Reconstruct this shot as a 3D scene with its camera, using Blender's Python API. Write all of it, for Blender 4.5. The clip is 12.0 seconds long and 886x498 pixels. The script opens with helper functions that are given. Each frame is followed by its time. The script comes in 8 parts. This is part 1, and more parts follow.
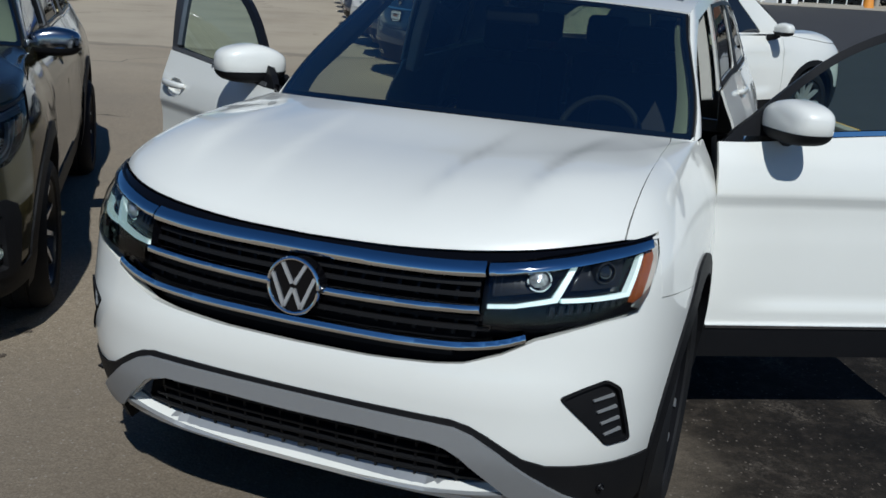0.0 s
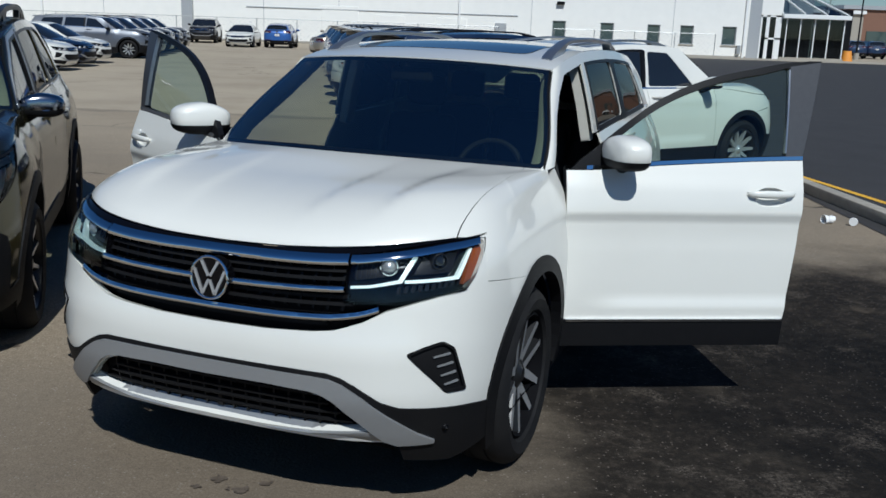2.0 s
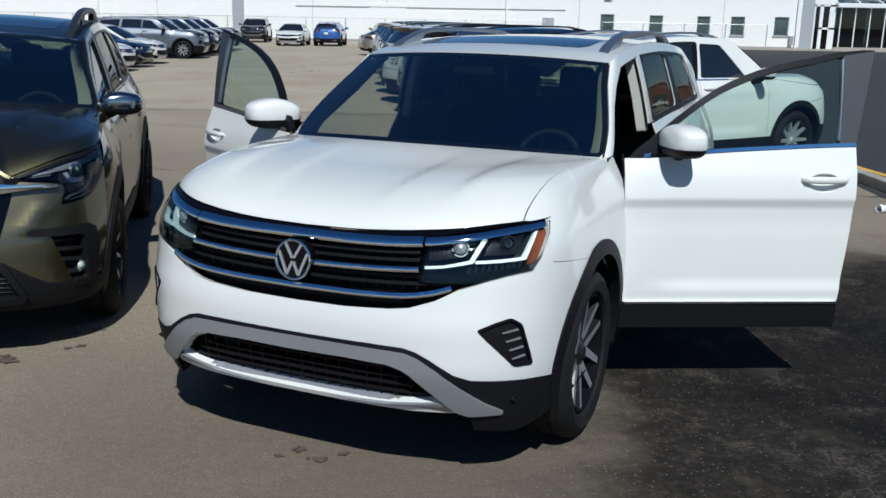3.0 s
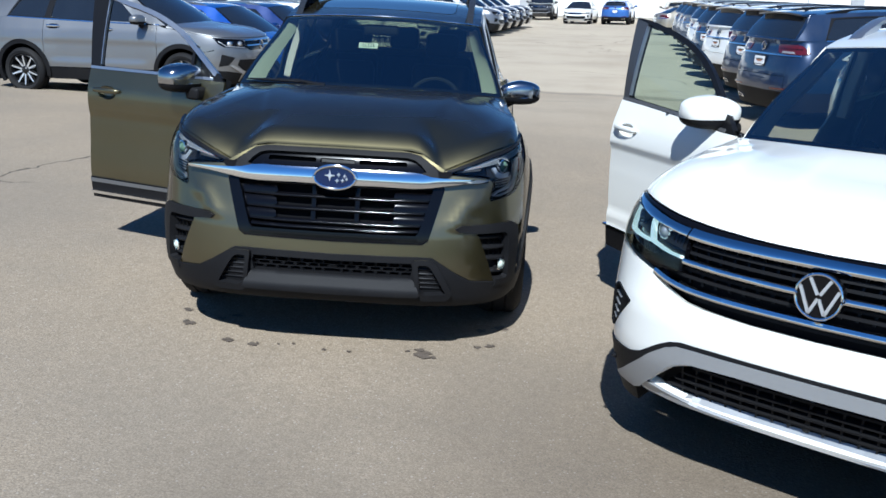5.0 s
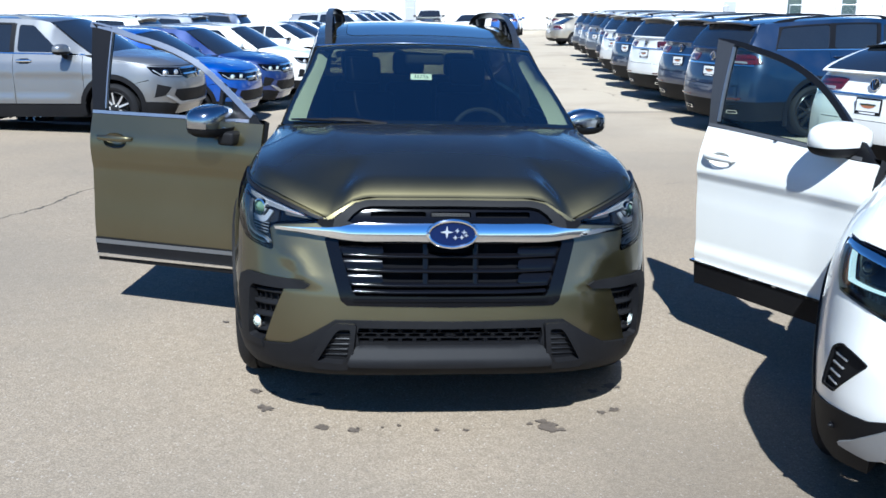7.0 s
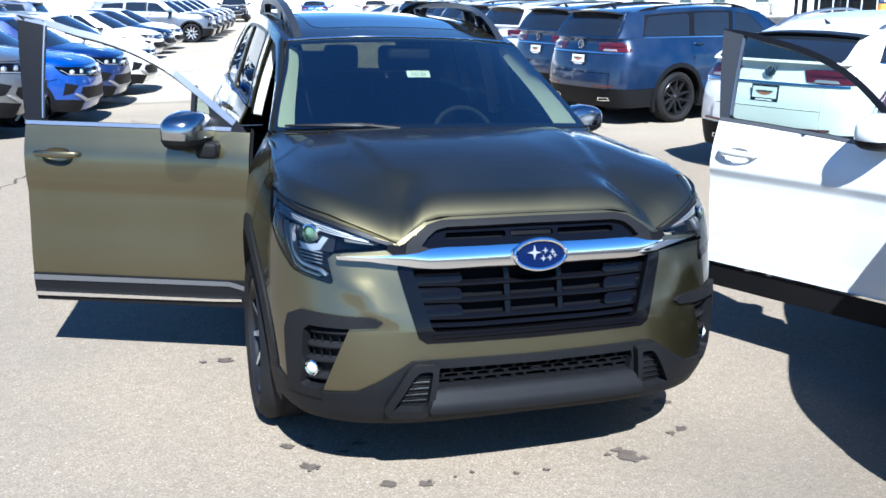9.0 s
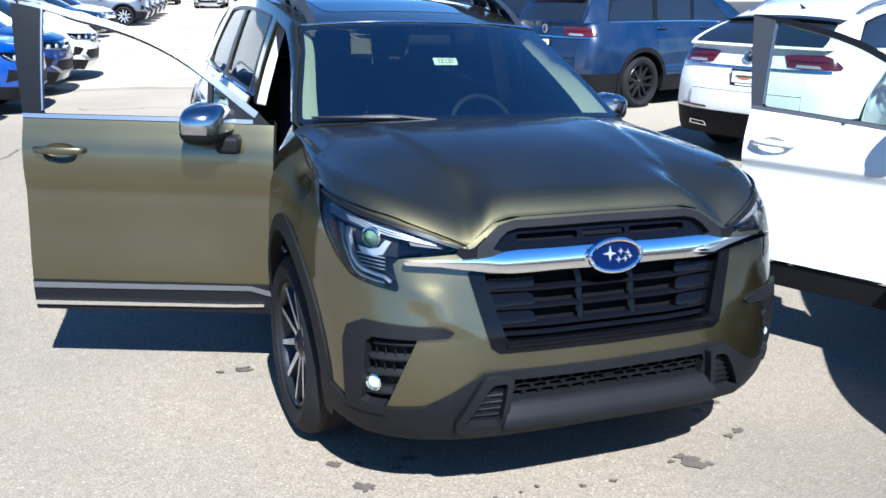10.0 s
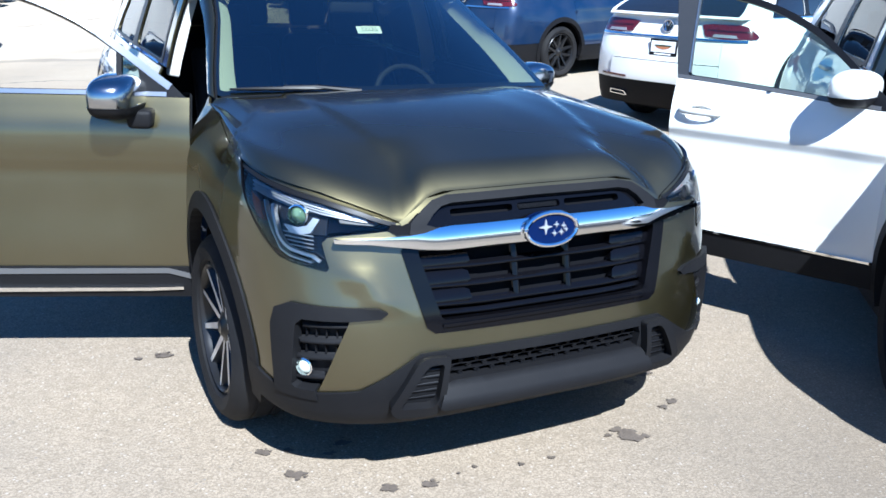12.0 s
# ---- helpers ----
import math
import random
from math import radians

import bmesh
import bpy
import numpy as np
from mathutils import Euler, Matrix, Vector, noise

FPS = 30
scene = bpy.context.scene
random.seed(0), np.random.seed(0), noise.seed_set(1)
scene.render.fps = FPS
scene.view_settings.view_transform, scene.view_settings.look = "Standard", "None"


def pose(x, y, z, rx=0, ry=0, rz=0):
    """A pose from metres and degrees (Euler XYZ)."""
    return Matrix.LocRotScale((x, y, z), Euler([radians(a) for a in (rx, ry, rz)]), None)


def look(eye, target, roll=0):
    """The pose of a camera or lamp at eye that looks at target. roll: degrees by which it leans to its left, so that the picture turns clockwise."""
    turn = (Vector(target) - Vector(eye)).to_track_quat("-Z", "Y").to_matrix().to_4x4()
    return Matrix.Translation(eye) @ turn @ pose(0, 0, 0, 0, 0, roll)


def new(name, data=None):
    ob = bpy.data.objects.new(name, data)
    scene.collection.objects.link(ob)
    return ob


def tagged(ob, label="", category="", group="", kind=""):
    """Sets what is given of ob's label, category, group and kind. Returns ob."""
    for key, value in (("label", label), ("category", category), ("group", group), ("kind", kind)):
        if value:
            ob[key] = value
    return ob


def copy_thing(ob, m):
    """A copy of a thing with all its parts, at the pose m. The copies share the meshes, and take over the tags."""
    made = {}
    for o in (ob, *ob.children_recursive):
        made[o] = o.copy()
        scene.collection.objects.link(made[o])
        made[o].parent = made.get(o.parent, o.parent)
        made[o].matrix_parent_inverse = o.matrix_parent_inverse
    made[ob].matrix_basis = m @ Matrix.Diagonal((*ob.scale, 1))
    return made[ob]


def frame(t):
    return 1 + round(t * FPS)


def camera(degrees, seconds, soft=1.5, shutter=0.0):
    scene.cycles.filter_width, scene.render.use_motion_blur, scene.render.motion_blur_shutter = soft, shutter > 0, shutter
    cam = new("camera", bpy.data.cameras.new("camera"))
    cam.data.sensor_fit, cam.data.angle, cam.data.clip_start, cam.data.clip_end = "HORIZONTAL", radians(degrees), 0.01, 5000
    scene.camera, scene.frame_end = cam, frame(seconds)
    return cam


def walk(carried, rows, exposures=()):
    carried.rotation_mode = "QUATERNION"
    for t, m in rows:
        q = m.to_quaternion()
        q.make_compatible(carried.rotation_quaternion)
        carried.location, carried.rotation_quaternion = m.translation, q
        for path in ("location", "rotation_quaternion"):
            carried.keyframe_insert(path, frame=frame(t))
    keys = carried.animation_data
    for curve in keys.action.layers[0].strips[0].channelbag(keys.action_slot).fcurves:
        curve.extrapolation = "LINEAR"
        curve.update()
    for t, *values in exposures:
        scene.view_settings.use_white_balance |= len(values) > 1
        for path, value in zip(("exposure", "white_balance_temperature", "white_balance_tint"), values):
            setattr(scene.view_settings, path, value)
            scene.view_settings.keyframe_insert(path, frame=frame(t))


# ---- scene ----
cam = camera(51.5, 12.0, soft=1.6)
PATH = [
    (0, (-0.007, 0.079, 1.77), (-0.008, 1.988, 1.173), 3.3),
    (0.5, (0.079, -0.175, 1.792), (0.068, 1.746, 1.238), 3.8),
    (1, (0.174, -0.371, 1.81), (0.209, 1.561, 1.296), 2.3),
    (1.5, (0.352, -0.582, 1.804), (0.376, 1.358, 1.316), 2.8),
    (2, (0.441, -0.77, 1.823), (0.435, 1.173, 1.35), 2.0),
    (2.5, (0.408, -0.946, 1.82), (0.401, 0.997, 1.345), 1.8),
    (3, (0.367, -0.997, 1.824), (0.258, 0.941, 1.34), 1.0),
    (3.5, (0.234, -0.884, 1.81), (-0.267, 0.98, 1.287), 0.1),
    (3.7, (0.177, -0.822, 1.804), (-0.406, 1.011, 1.253), -0.4),
    (5.3, (-0.811, -0.707, 1.873), (-1.468, 1.104, 1.334), 1.3),
    (5.5, (-0.937, -0.663, 1.86), (-1.582, 1.15, 1.313), 2.0),
    (6, (-1.247, -0.503, 1.875), (-1.848, 1.33, 1.347), 0.8),
    (6.5, (-1.538, -0.458, 1.886), (-2.06, 1.403, 1.372), 1.2),
    (7, (-1.864, -0.457, 1.917), (-2.277, 1.432, 1.407), -0.4),
    (7.2, (-1.97, -0.421, 1.926), (-2.357, 1.471, 1.406), 0.5),
    (8.8, (-2.928, -0.106, 1.925), (-2.988, 1.821, 1.392), -0.4),
    (9, (-3.033, -0.055, 1.931), (-3.029, 1.871, 1.394), -0.3),
    (9.5, (-3.285, 0.073, 1.902), (-3.222, 2.001, 1.373), 0.2),
    (10, (-3.52, 0.226, 1.928), (-3.371, 2.137, 1.358), -0.0),
    (10.5, (-3.728, 0.221, 1.937), (-3.365, 2.106, 1.374), -0.8),
    (11, (-3.815, 0.195, 1.941), (-3.416, 2.084, 1.42), 0.3),
    (11.5, (-3.803, 0.248, 1.937), (-3.365, 2.121, 1.392), 1.3),
    (12, (-3.549, 0.357, 1.904), (-3.229, 2.229, 1.277), 0.4),
]
walk(cam, [(t, look(eye, target, roll)) for t, eye, target, roll in PATH],
     [(0.0, -0.31, 5620, 5), (2.5, -0.22, 5610, 5), (3.5, 0.16, 5470, 5), (5.5, 0.90, 5370, 6), (7.0, 1.11, 5310, 6), (9.0, 1.50, 5200, 7), (12.0, 1.55, 5160, 7)])

from mathutils.geometry import delaunay_2d_cdt as delaunay

# ---- world, sun ----
SUN_AZ, SUN_EL = 168.0, 48.0          # azimuth of the sun, clockwise from +y, and its height
world = bpy.data.worlds.new("world")
scene.world = world
world.use_nodes = True
_wn = world.node_tree.nodes
_sky = _wn.new("ShaderNodeTexSky")
_sky.sky_type = "NISHITA"
_sky.sun_disc = False
_sky.sun_elevation = radians(SUN_EL)
_sky.sun_rotation = radians(SUN_AZ)
_sky.air_density, _sky.dust_density, _sky.ozone_density = 1.0, 0.0, 4.0
_sky.altitude = 1000.0
_wn["Background"].inputs["Strength"].default_value = 0.057
_deep = _wn.new("ShaderNodeHueSaturation")
_deep.inputs["Hue"].default_value = 0.504
_deep.inputs["Saturation"].default_value = 1.18
world.node_tree.links.new(_sky.outputs[0], _deep.inputs["Color"])
world.node_tree.links.new(_deep.outputs[0], _wn["Background"].inputs[0])
sun = new("sun", bpy.data.lights.new("sun", "SUN"))
sun.data.energy, sun.data.angle, sun.data.color = 4.75, radians(0.55), (1.0, 0.945, 0.86)
_az, _el = radians(SUN_AZ), radians(SUN_EL)
_to_sun = Vector((math.sin(_az) * math.cos(_el), math.cos(_az) * math.cos(_el), math.sin(_el)))
sun.matrix_world = look(_to_sun * 50, (0, 0, 0))


# ---- materials ----
def material(name, colour, rough=0.5, metal=0.0, coat=0.0, spec=0.5, grain=0.0, grain_scale=40.0, bump=0.0, bump_scale=200.0,
             emit=None, coat_rough=0.03, dust=0.0):
    m = bpy.data.materials.new(name)
    m.use_nodes = True
    nt = m.node_tree
    b = nt.nodes["Principled BSDF"]
    b.inputs["Base Color"].default_value = (*colour, 1)
    b.inputs["Roughness"].default_value = rough
    b.inputs["Metallic"].default_value = metal
    b.inputs["Coat Weight"].default_value = coat
    b.inputs["Coat Roughness"].default_value = coat_rough
    b.inputs["Specular IOR Level"].default_value = spec
    co = nt.nodes.new("ShaderNodeTexCoord")
    if grain or dust:
        n = nt.nodes.new("ShaderNodeTexNoise")
        n.inputs["Scale"].default_value = grain_scale
        n.inputs["Detail"].default_value = 5
        nt.links.new(co.outputs["Object"], n.inputs["Vector"])
        mx = nt.nodes.new("ShaderNodeMix")
        mx.data_type = "RGBA"
        mx.inputs["A"].default_value = (*[max(0, c * (1 - grain)) for c in colour], 1)
        mx.inputs["B"].default_value = (*[min(1, c * (1 + grain)) for c in colour], 1)
        nt.links.new(n.outputs["Fac"], mx.inputs["Factor"])
        last = mx.outputs["Result"]
        if dust:
            n2 = nt.nodes.new("ShaderNodeTexNoise")
            n2.inputs["Scale"].default_value = 3.0
            n2.inputs["Detail"].default_value = 8
            nt.links.new(co.outputs["Object"], n2.inputs["Vector"])
            mr = nt.nodes.new("ShaderNodeMapRange")
            mr.inputs["From Min"].default_value, mr.inputs["From Max"].default_value = 0.4, 0.75
            mr.inputs["To Max"].default_value = dust
            nt.links.new(n2.outputs["Fac"], mr.inputs["Value"])
            m2 = nt.nodes.new("ShaderNodeMix")
            m2.data_type = "RGBA"
            m2.inputs["B"].default_value = (0.33, 0.29, 0.23, 1)
            nt.links.new(mr.outputs[0], m2.inputs["Factor"])
            nt.links.new(last, m2.inputs["A"])
            last = m2.outputs["Result"]
            r2 = nt.nodes.new("ShaderNodeMath")
            r2.operation = "MULTIPLY_ADD"
            r2.inputs[1].default_value, r2.inputs[2].default_value = 0.6, rough
            nt.links.new(mr.outputs[0], r2.inputs[0])
            nt.links.new(r2.outputs[0], b.inputs["Roughness"])
        nt.links.new(last, b.inputs["Base Color"])
    if bump:
        n = nt.nodes.new("ShaderNodeTexNoise")
        n.inputs["Scale"].default_value = bump_scale
        n.inputs["Detail"].default_value = 3
        nt.links.new(co.outputs["Object"], n.inputs["Vector"])
        bp = nt.nodes.new("ShaderNodeBump")
        bp.inputs["Strength"].default_value = bump
        bp.inputs["Distance"].default_value = 0.004
        nt.links.new(n.outputs["Fac"], bp.inputs["Height"])
        nt.links.new(bp.outputs[0], b.inputs["Normal"])
    if emit:
        b.inputs["Emission Color"].default_value = (*emit[:3], 1)
        b.inputs["Emission Strength"].default_value = emit[3]
    return m


def paint(name, colour, metal=0.0, rough=0.32, coat=1.0, coat_ior=1.5, coat_rough=0.025, edge=None):
    """Car paint: a base with fine flake under a clear coat."""
    m = material(name, colour, rough, metal, coat, 0.5, 0.06, 900.0, 0.0, coat_rough=coat_rough, dust=0.05)
    m.node_tree.nodes["Principled BSDF"].inputs["Coat IOR"].default_value = coat_ior
    if edge:
        m.node_tree.nodes["Principled BSDF"].inputs["Specular Tint"].default_value = (*edge, 1)
    return m


def glass_material(name, tint, gloss=1.0, ior=1.5):
    m = bpy.data.materials.new(name)
    m.use_nodes = True
    nt = m.node_tree
    nt.nodes.remove(nt.nodes["Principled BSDF"])
    out = nt.nodes["Material Output"]
    tr = nt.nodes.new("ShaderNodeBsdfTransparent")
    tr.inputs["Color"].default_value = (*tint, 1)
    gl = nt.nodes.new("ShaderNodeBsdfGlossy")
    gl.inputs["Roughness"].default_value = 0.01
    fr = nt.nodes.new("ShaderNodeFresnel")
    fr.inputs["IOR"].default_value = ior
    mu = nt.nodes.new("ShaderNodeMath")
    mu.operation = "MULTIPLY"
    mu.use_clamp = True
    mu.inputs[1].default_value = gloss
    nt.links.new(fr.outputs[0], mu.inputs[0])
    mx = nt.nodes.new("ShaderNodeMixShader")
    nt.links.new(mu.outputs[0], mx.inputs[0])
    nt.links.new(tr.outputs[0], mx.inputs[1])
    nt.links.new(gl.outputs[0], mx.inputs[2])
    nt.links.new(mx.outputs[0], out.inputs["Surface"])
    return m


M_WHITE = paint("white_paint", (0.76, 0.745, 0.685), 0.0, 0.35)
M_OLIVE = paint("olive_metallic_paint", (0.126, 0.109, 0.054), 1.0, 0.40, coat_ior=1.68, coat_rough=0.09, edge=(0.08, 0.1, 0.14))
M_SILVER = paint("silver_metallic_paint", (0.215, 0.218, 0.222), 0.75, 0.40)
M_BLUE = paint("bright_blue_paint", (0.004, 0.056, 0.30), 0.3, 0.35)
M_NAVY = paint("dark_blue_paint", (0.004, 0.019, 0.058), 0.3, 0.35)
M_DEEPBLUE = paint("deep_blue_paint", (0.003, 0.022, 0.12), 0.3, 0.35)
M_GREY = paint("grey_metallic_paint", (0.17, 0.18, 0.20), 0.6, 0.35)
M_BLACKPAINT = paint("black_paint", (0.012, 0.012, 0.014), 0.2, 0.35)
M_TAN = paint("champagne_paint", (0.36, 0.32, 0.25), 0.6, 0.38)
M_RED = paint("red_paint", (0.4, 0.012, 0.012), 0.1, 0.38)
M_LTBLUE = paint("medium_blue_paint", (0.03, 0.10, 0.32), 0.3, 0.38)
M_PLASTIC = material("black_plastic", (0.008, 0.008, 0.009), 0.55, spec=0.12, grain=0.15, bump=0.10, bump_scale=700, dust=0.01)
M_GLOSSBLACK = material("gloss_black", (0.003, 0.003, 0.004), 0.10, spec=0.24, grain=0.05)
M_DARK = material("dark_void", (0.004, 0.004, 0.005), 0.8, spec=0.08, grain=0.1)
M_SATIN = material("satin_silver_plastic", (0.34, 0.345, 0.35), 0.42, 0.5, grain=0.04, dust=0.1)
M_SATINDARK = material("dark_satin_strip", (0.13, 0.13, 0.132), 0.38, 0.4, grain=0.05)
M_CHROME = material("chrome", (0.86, 0.87, 0.88), 0.05, 1.0, grain=0.02)
M_RAIL = material("brushed_aluminium", (0.45, 0.46, 0.48), 0.3, 0.9, grain=0.05)
M_RUBBER = material("tyre_rubber", (0.010, 0.010, 0.011), 0.7, spec=0.15, grain=0.2, bump=0.3, bump_scale=300, dust=0.03)
M_RIM = material("machined_alloy", (0.60, 0.60, 0.60), 0.36, 0.7, grain=0.04)
M_RIMDARK = material("dark_alloy", (0.012, 0.012, 0.013), 0.3, 0.0, spec=0.3, coat=0.1, grain=0.1)
M_POST = material("dark_grey_post", (0.042, 0.042, 0.044), 0.3, grain=0.1)
# paler post, with the sheen on the right door put into its colour
M_POSTPALE = material("grey_post_sheen", (0.075, 0.075, 0.078), 0.25, grain=0.1)
M_DISC = material("brake_iron", (0.09, 0.085, 0.08), 0.5, 0.8, grain=0.1)
M_PROJECTOR = material("projector_glass", (0.10, 0.16, 0.10), 0.04, coat=1.0, grain=0.3, grain_scale=30)
M_MIRRORCAP = material("smoked_chrome", (0.42, 0.43, 0.45), 0.16, 1.0, grain=0.03)
M_TRIM = material("black_trim", (0.007, 0.007, 0.008), 0.4, spec=0.18, grain=0.1)
M_LAMPGLASS = glass_material("lamp_lens", (0.93, 0.95, 0.96), 1.0)
M_DRL = material("daytime_lamp", (0.85, 0.9, 0.88), 0.2, emit=(0.80, 1.0, 0.86, 0.35), grain=0.02)
M_FOG = material("fog_lamp_bulb", (0.5, 0.55, 0.48), 0.08, coat=1.0, emit=(0.9, 1.0, 0.8, 0.03), grain=0.25, grain_scale=60)
M_AMBER = material("amber_lens", (0.26, 0.06, 0.012), 0.15, coat=0.8, grain=0.1)
M_REDLENS = material("red_lens", (0.075, 0.006, 0.008), 0.12, coat=1.0, grain=0.1)
M_REDBAND = material("dark_red_band", (0.02, 0.003, 0.004), 0.2, coat=0.6, grain=0.1)
M_WINDSHIELD = glass_material("windscreen_glass", (0.66, 0.75, 0.63), 1.75, 2.2)
M_SIDEGLASS = glass_material("side_glass", (0.62, 0.76, 0.69), 1.1)
M_REARGLASS = glass_material("rear_screen_glass", (0.24, 0.26, 0.20), 1.0)
M_TINTED = glass_material("privacy_glass", (0.045, 0.055, 0.075), 0.7)
M_DARKGLASS = material("dark_window", (0.012, 0.015, 0.02), 0.03, spec=0.6, coat=0.5, grain=0.2, grain_scale=3)
M_INTERIOR = material("dark_interior", (0.006, 0.0065, 0.009), 0.75, grain=0.2, bump=0.2, bump_scale=300)
M_BEIGE = material("pale_pillar_trim", (0.55, 0.53, 0.47), 0.75, grain=0.06, bump=0.15, bump_scale=500)
M_EMBLEM_BLUE = material("emblem_blue", (0.002, 0.008, 0.045), 0.12, spec=0.3, coat=0.3, grain=0.05)
M_PAPER = material("white_paper", (0.8, 0.8, 0.78), 0.7, grain=0.03)
M_INK = material("dark_ink", (0.03, 0.05, 0.03), 0.7, grain=0.1)
M_ORANGE = material("plate_orange", (0.42, 0.16, 0.07), 0.5, grain=0.1)


# ---- shape tools ----
def curve(pts):
    """Smooth interpolation through (position, value) pairs."""
    xs = [p[0] for p in pts]
    ys = [p[1] for p in pts]
    n = len(xs)
    sl = [(ys[i + 1] - ys[i]) / (xs[i + 1] - xs[i]) for i in range(n - 1)]
    tg = [sl[0]] + [0.0 if sl[i - 1] * sl[i] < 0 else 2 * sl[i - 1] * sl[i] / (sl[i - 1] + sl[i] + (1e-12 if sl[i - 1] + sl[i] >= 0 else -1e-12))
                    for i in range(1, n - 1)] + [sl[-1]]

    def f(x):
        if x <= xs[0]:
            return ys[0]
        if x >= xs[-1]:
            return ys[-1]
        lo, hi = 0, n - 1
        while hi - lo > 1:
            mid = (lo + hi) // 2
            if xs[mid] <= x:
                lo = mid
            else:
                hi = mid
        h = xs[hi] - xs[lo]
        t = (x - xs[lo]) / h
        t2, t3 = t * t, t * t * t
        return (2 * t3 - 3 * t2 + 1) * ys[lo] + (t3 - 2 * t2 + t) * h * tg[lo] + (3 * t2 - 2 * t3) * ys[hi] + (t3 - t2) * h * tg[hi]
    return f


def smooth(a, b, x):
    t = min(1.0, max(0.0, (x - a) / (b - a)))
    return t * t * (3 - 2 * t)


def finish(name, verts, faces, mat, parent=None, label="", normals=None, flat=False, xf=None):
    me = bpy.data.meshes.new(name)
    if xf is not None:
        verts = [xf @ Vector(v) for v in verts]
        if normals:
            r = xf.to_3x3()
            normals = [r @ Vector(v) for v in normals]
    me.from_pydata([tuple(v) for v in verts], [], faces)
    me.materials.append(mat)
    if not flat:
        me.shade_smooth()
    if normals:
        me.normals_split_custom_set_from_vertices([tuple(v) for v in normals])
    me.validate()
    ob = new(name, me)
    if parent is not None:
        ob.parent = parent
    if label:
        tagged(ob, label)
    return ob


def part(name, bm, mat, parent=None, label="", flat=False, xf=None):
    if xf is not None:
        bm.transform(xf)
    me = bpy.data.meshes.new(name)
    bm.to_mesh(me)
    bm.free()
    me.materials.append(mat)
    if not flat:
        me.shade_smooth()
        me.set_sharp_from_angle(angle=radians(38))
    ob = new(name, me)
    if parent is not None:
        ob.parent = parent
    if label:
        tagged(ob, label)
    return ob


def inside(p, poly):
    x, y = p
    hit = False
    j = len(poly) - 1
    for i in range(len(poly)):
        xi, yi = poly[i]
        xj, yj = poly[j]
        if (yi > y) != (yj > y) and x < (xj - xi) * (y - yi) / (yj - yi) + xi:
            hit = not hit
        j = i
    return hit


def dense(poly, step, closed=True):
    out = []
    n = len(poly)
    for i in range(n if closed else n - 1):
        a, b = poly[i], poly[(i + 1) % n]
        k = max(1, int(math.hypot(b[0] - a[0], b[1] - a[1]) / step + 0.5))
        for j in range(k):
            out.append((a[0] + (b[0] - a[0]) * j / k, a[1] + (b[1] - a[1]) * j / k))
    if not closed:
        out.append(tuple(poly[-1]))
    return out


def rounded(poly, r, n=4):
    """The polygon with its corners rounded by about r."""
    out = []
    m = len(poly)
    for i in range(m):
        p, a, b = Vector(poly[i]), Vector(poly[i - 1]), Vector(poly[(i + 1) % m])
        da, db = (a - p), (b - p)
        ra, rb = min(r, da.length * 0.45), min(r, db.length * 0.45)
        s, e = p + da.normalized() * ra, p + db.normalized() * rb
        for k in range(n + 1):
            t = k / n
            q = s * (1 - t) ** 2 + p * 2 * t * (1 - t) + e * t * t
            out.append((q.x, q.y))
    return out


def arc(cx, cy, r, a0, a1, n=20):
    return [(cx + r * math.cos(radians(a0 + (a1 - a0) * i / n)), cy + r * math.sin(radians(a0 + (a1 - a0) * i / n))) for i in range(n + 1)]


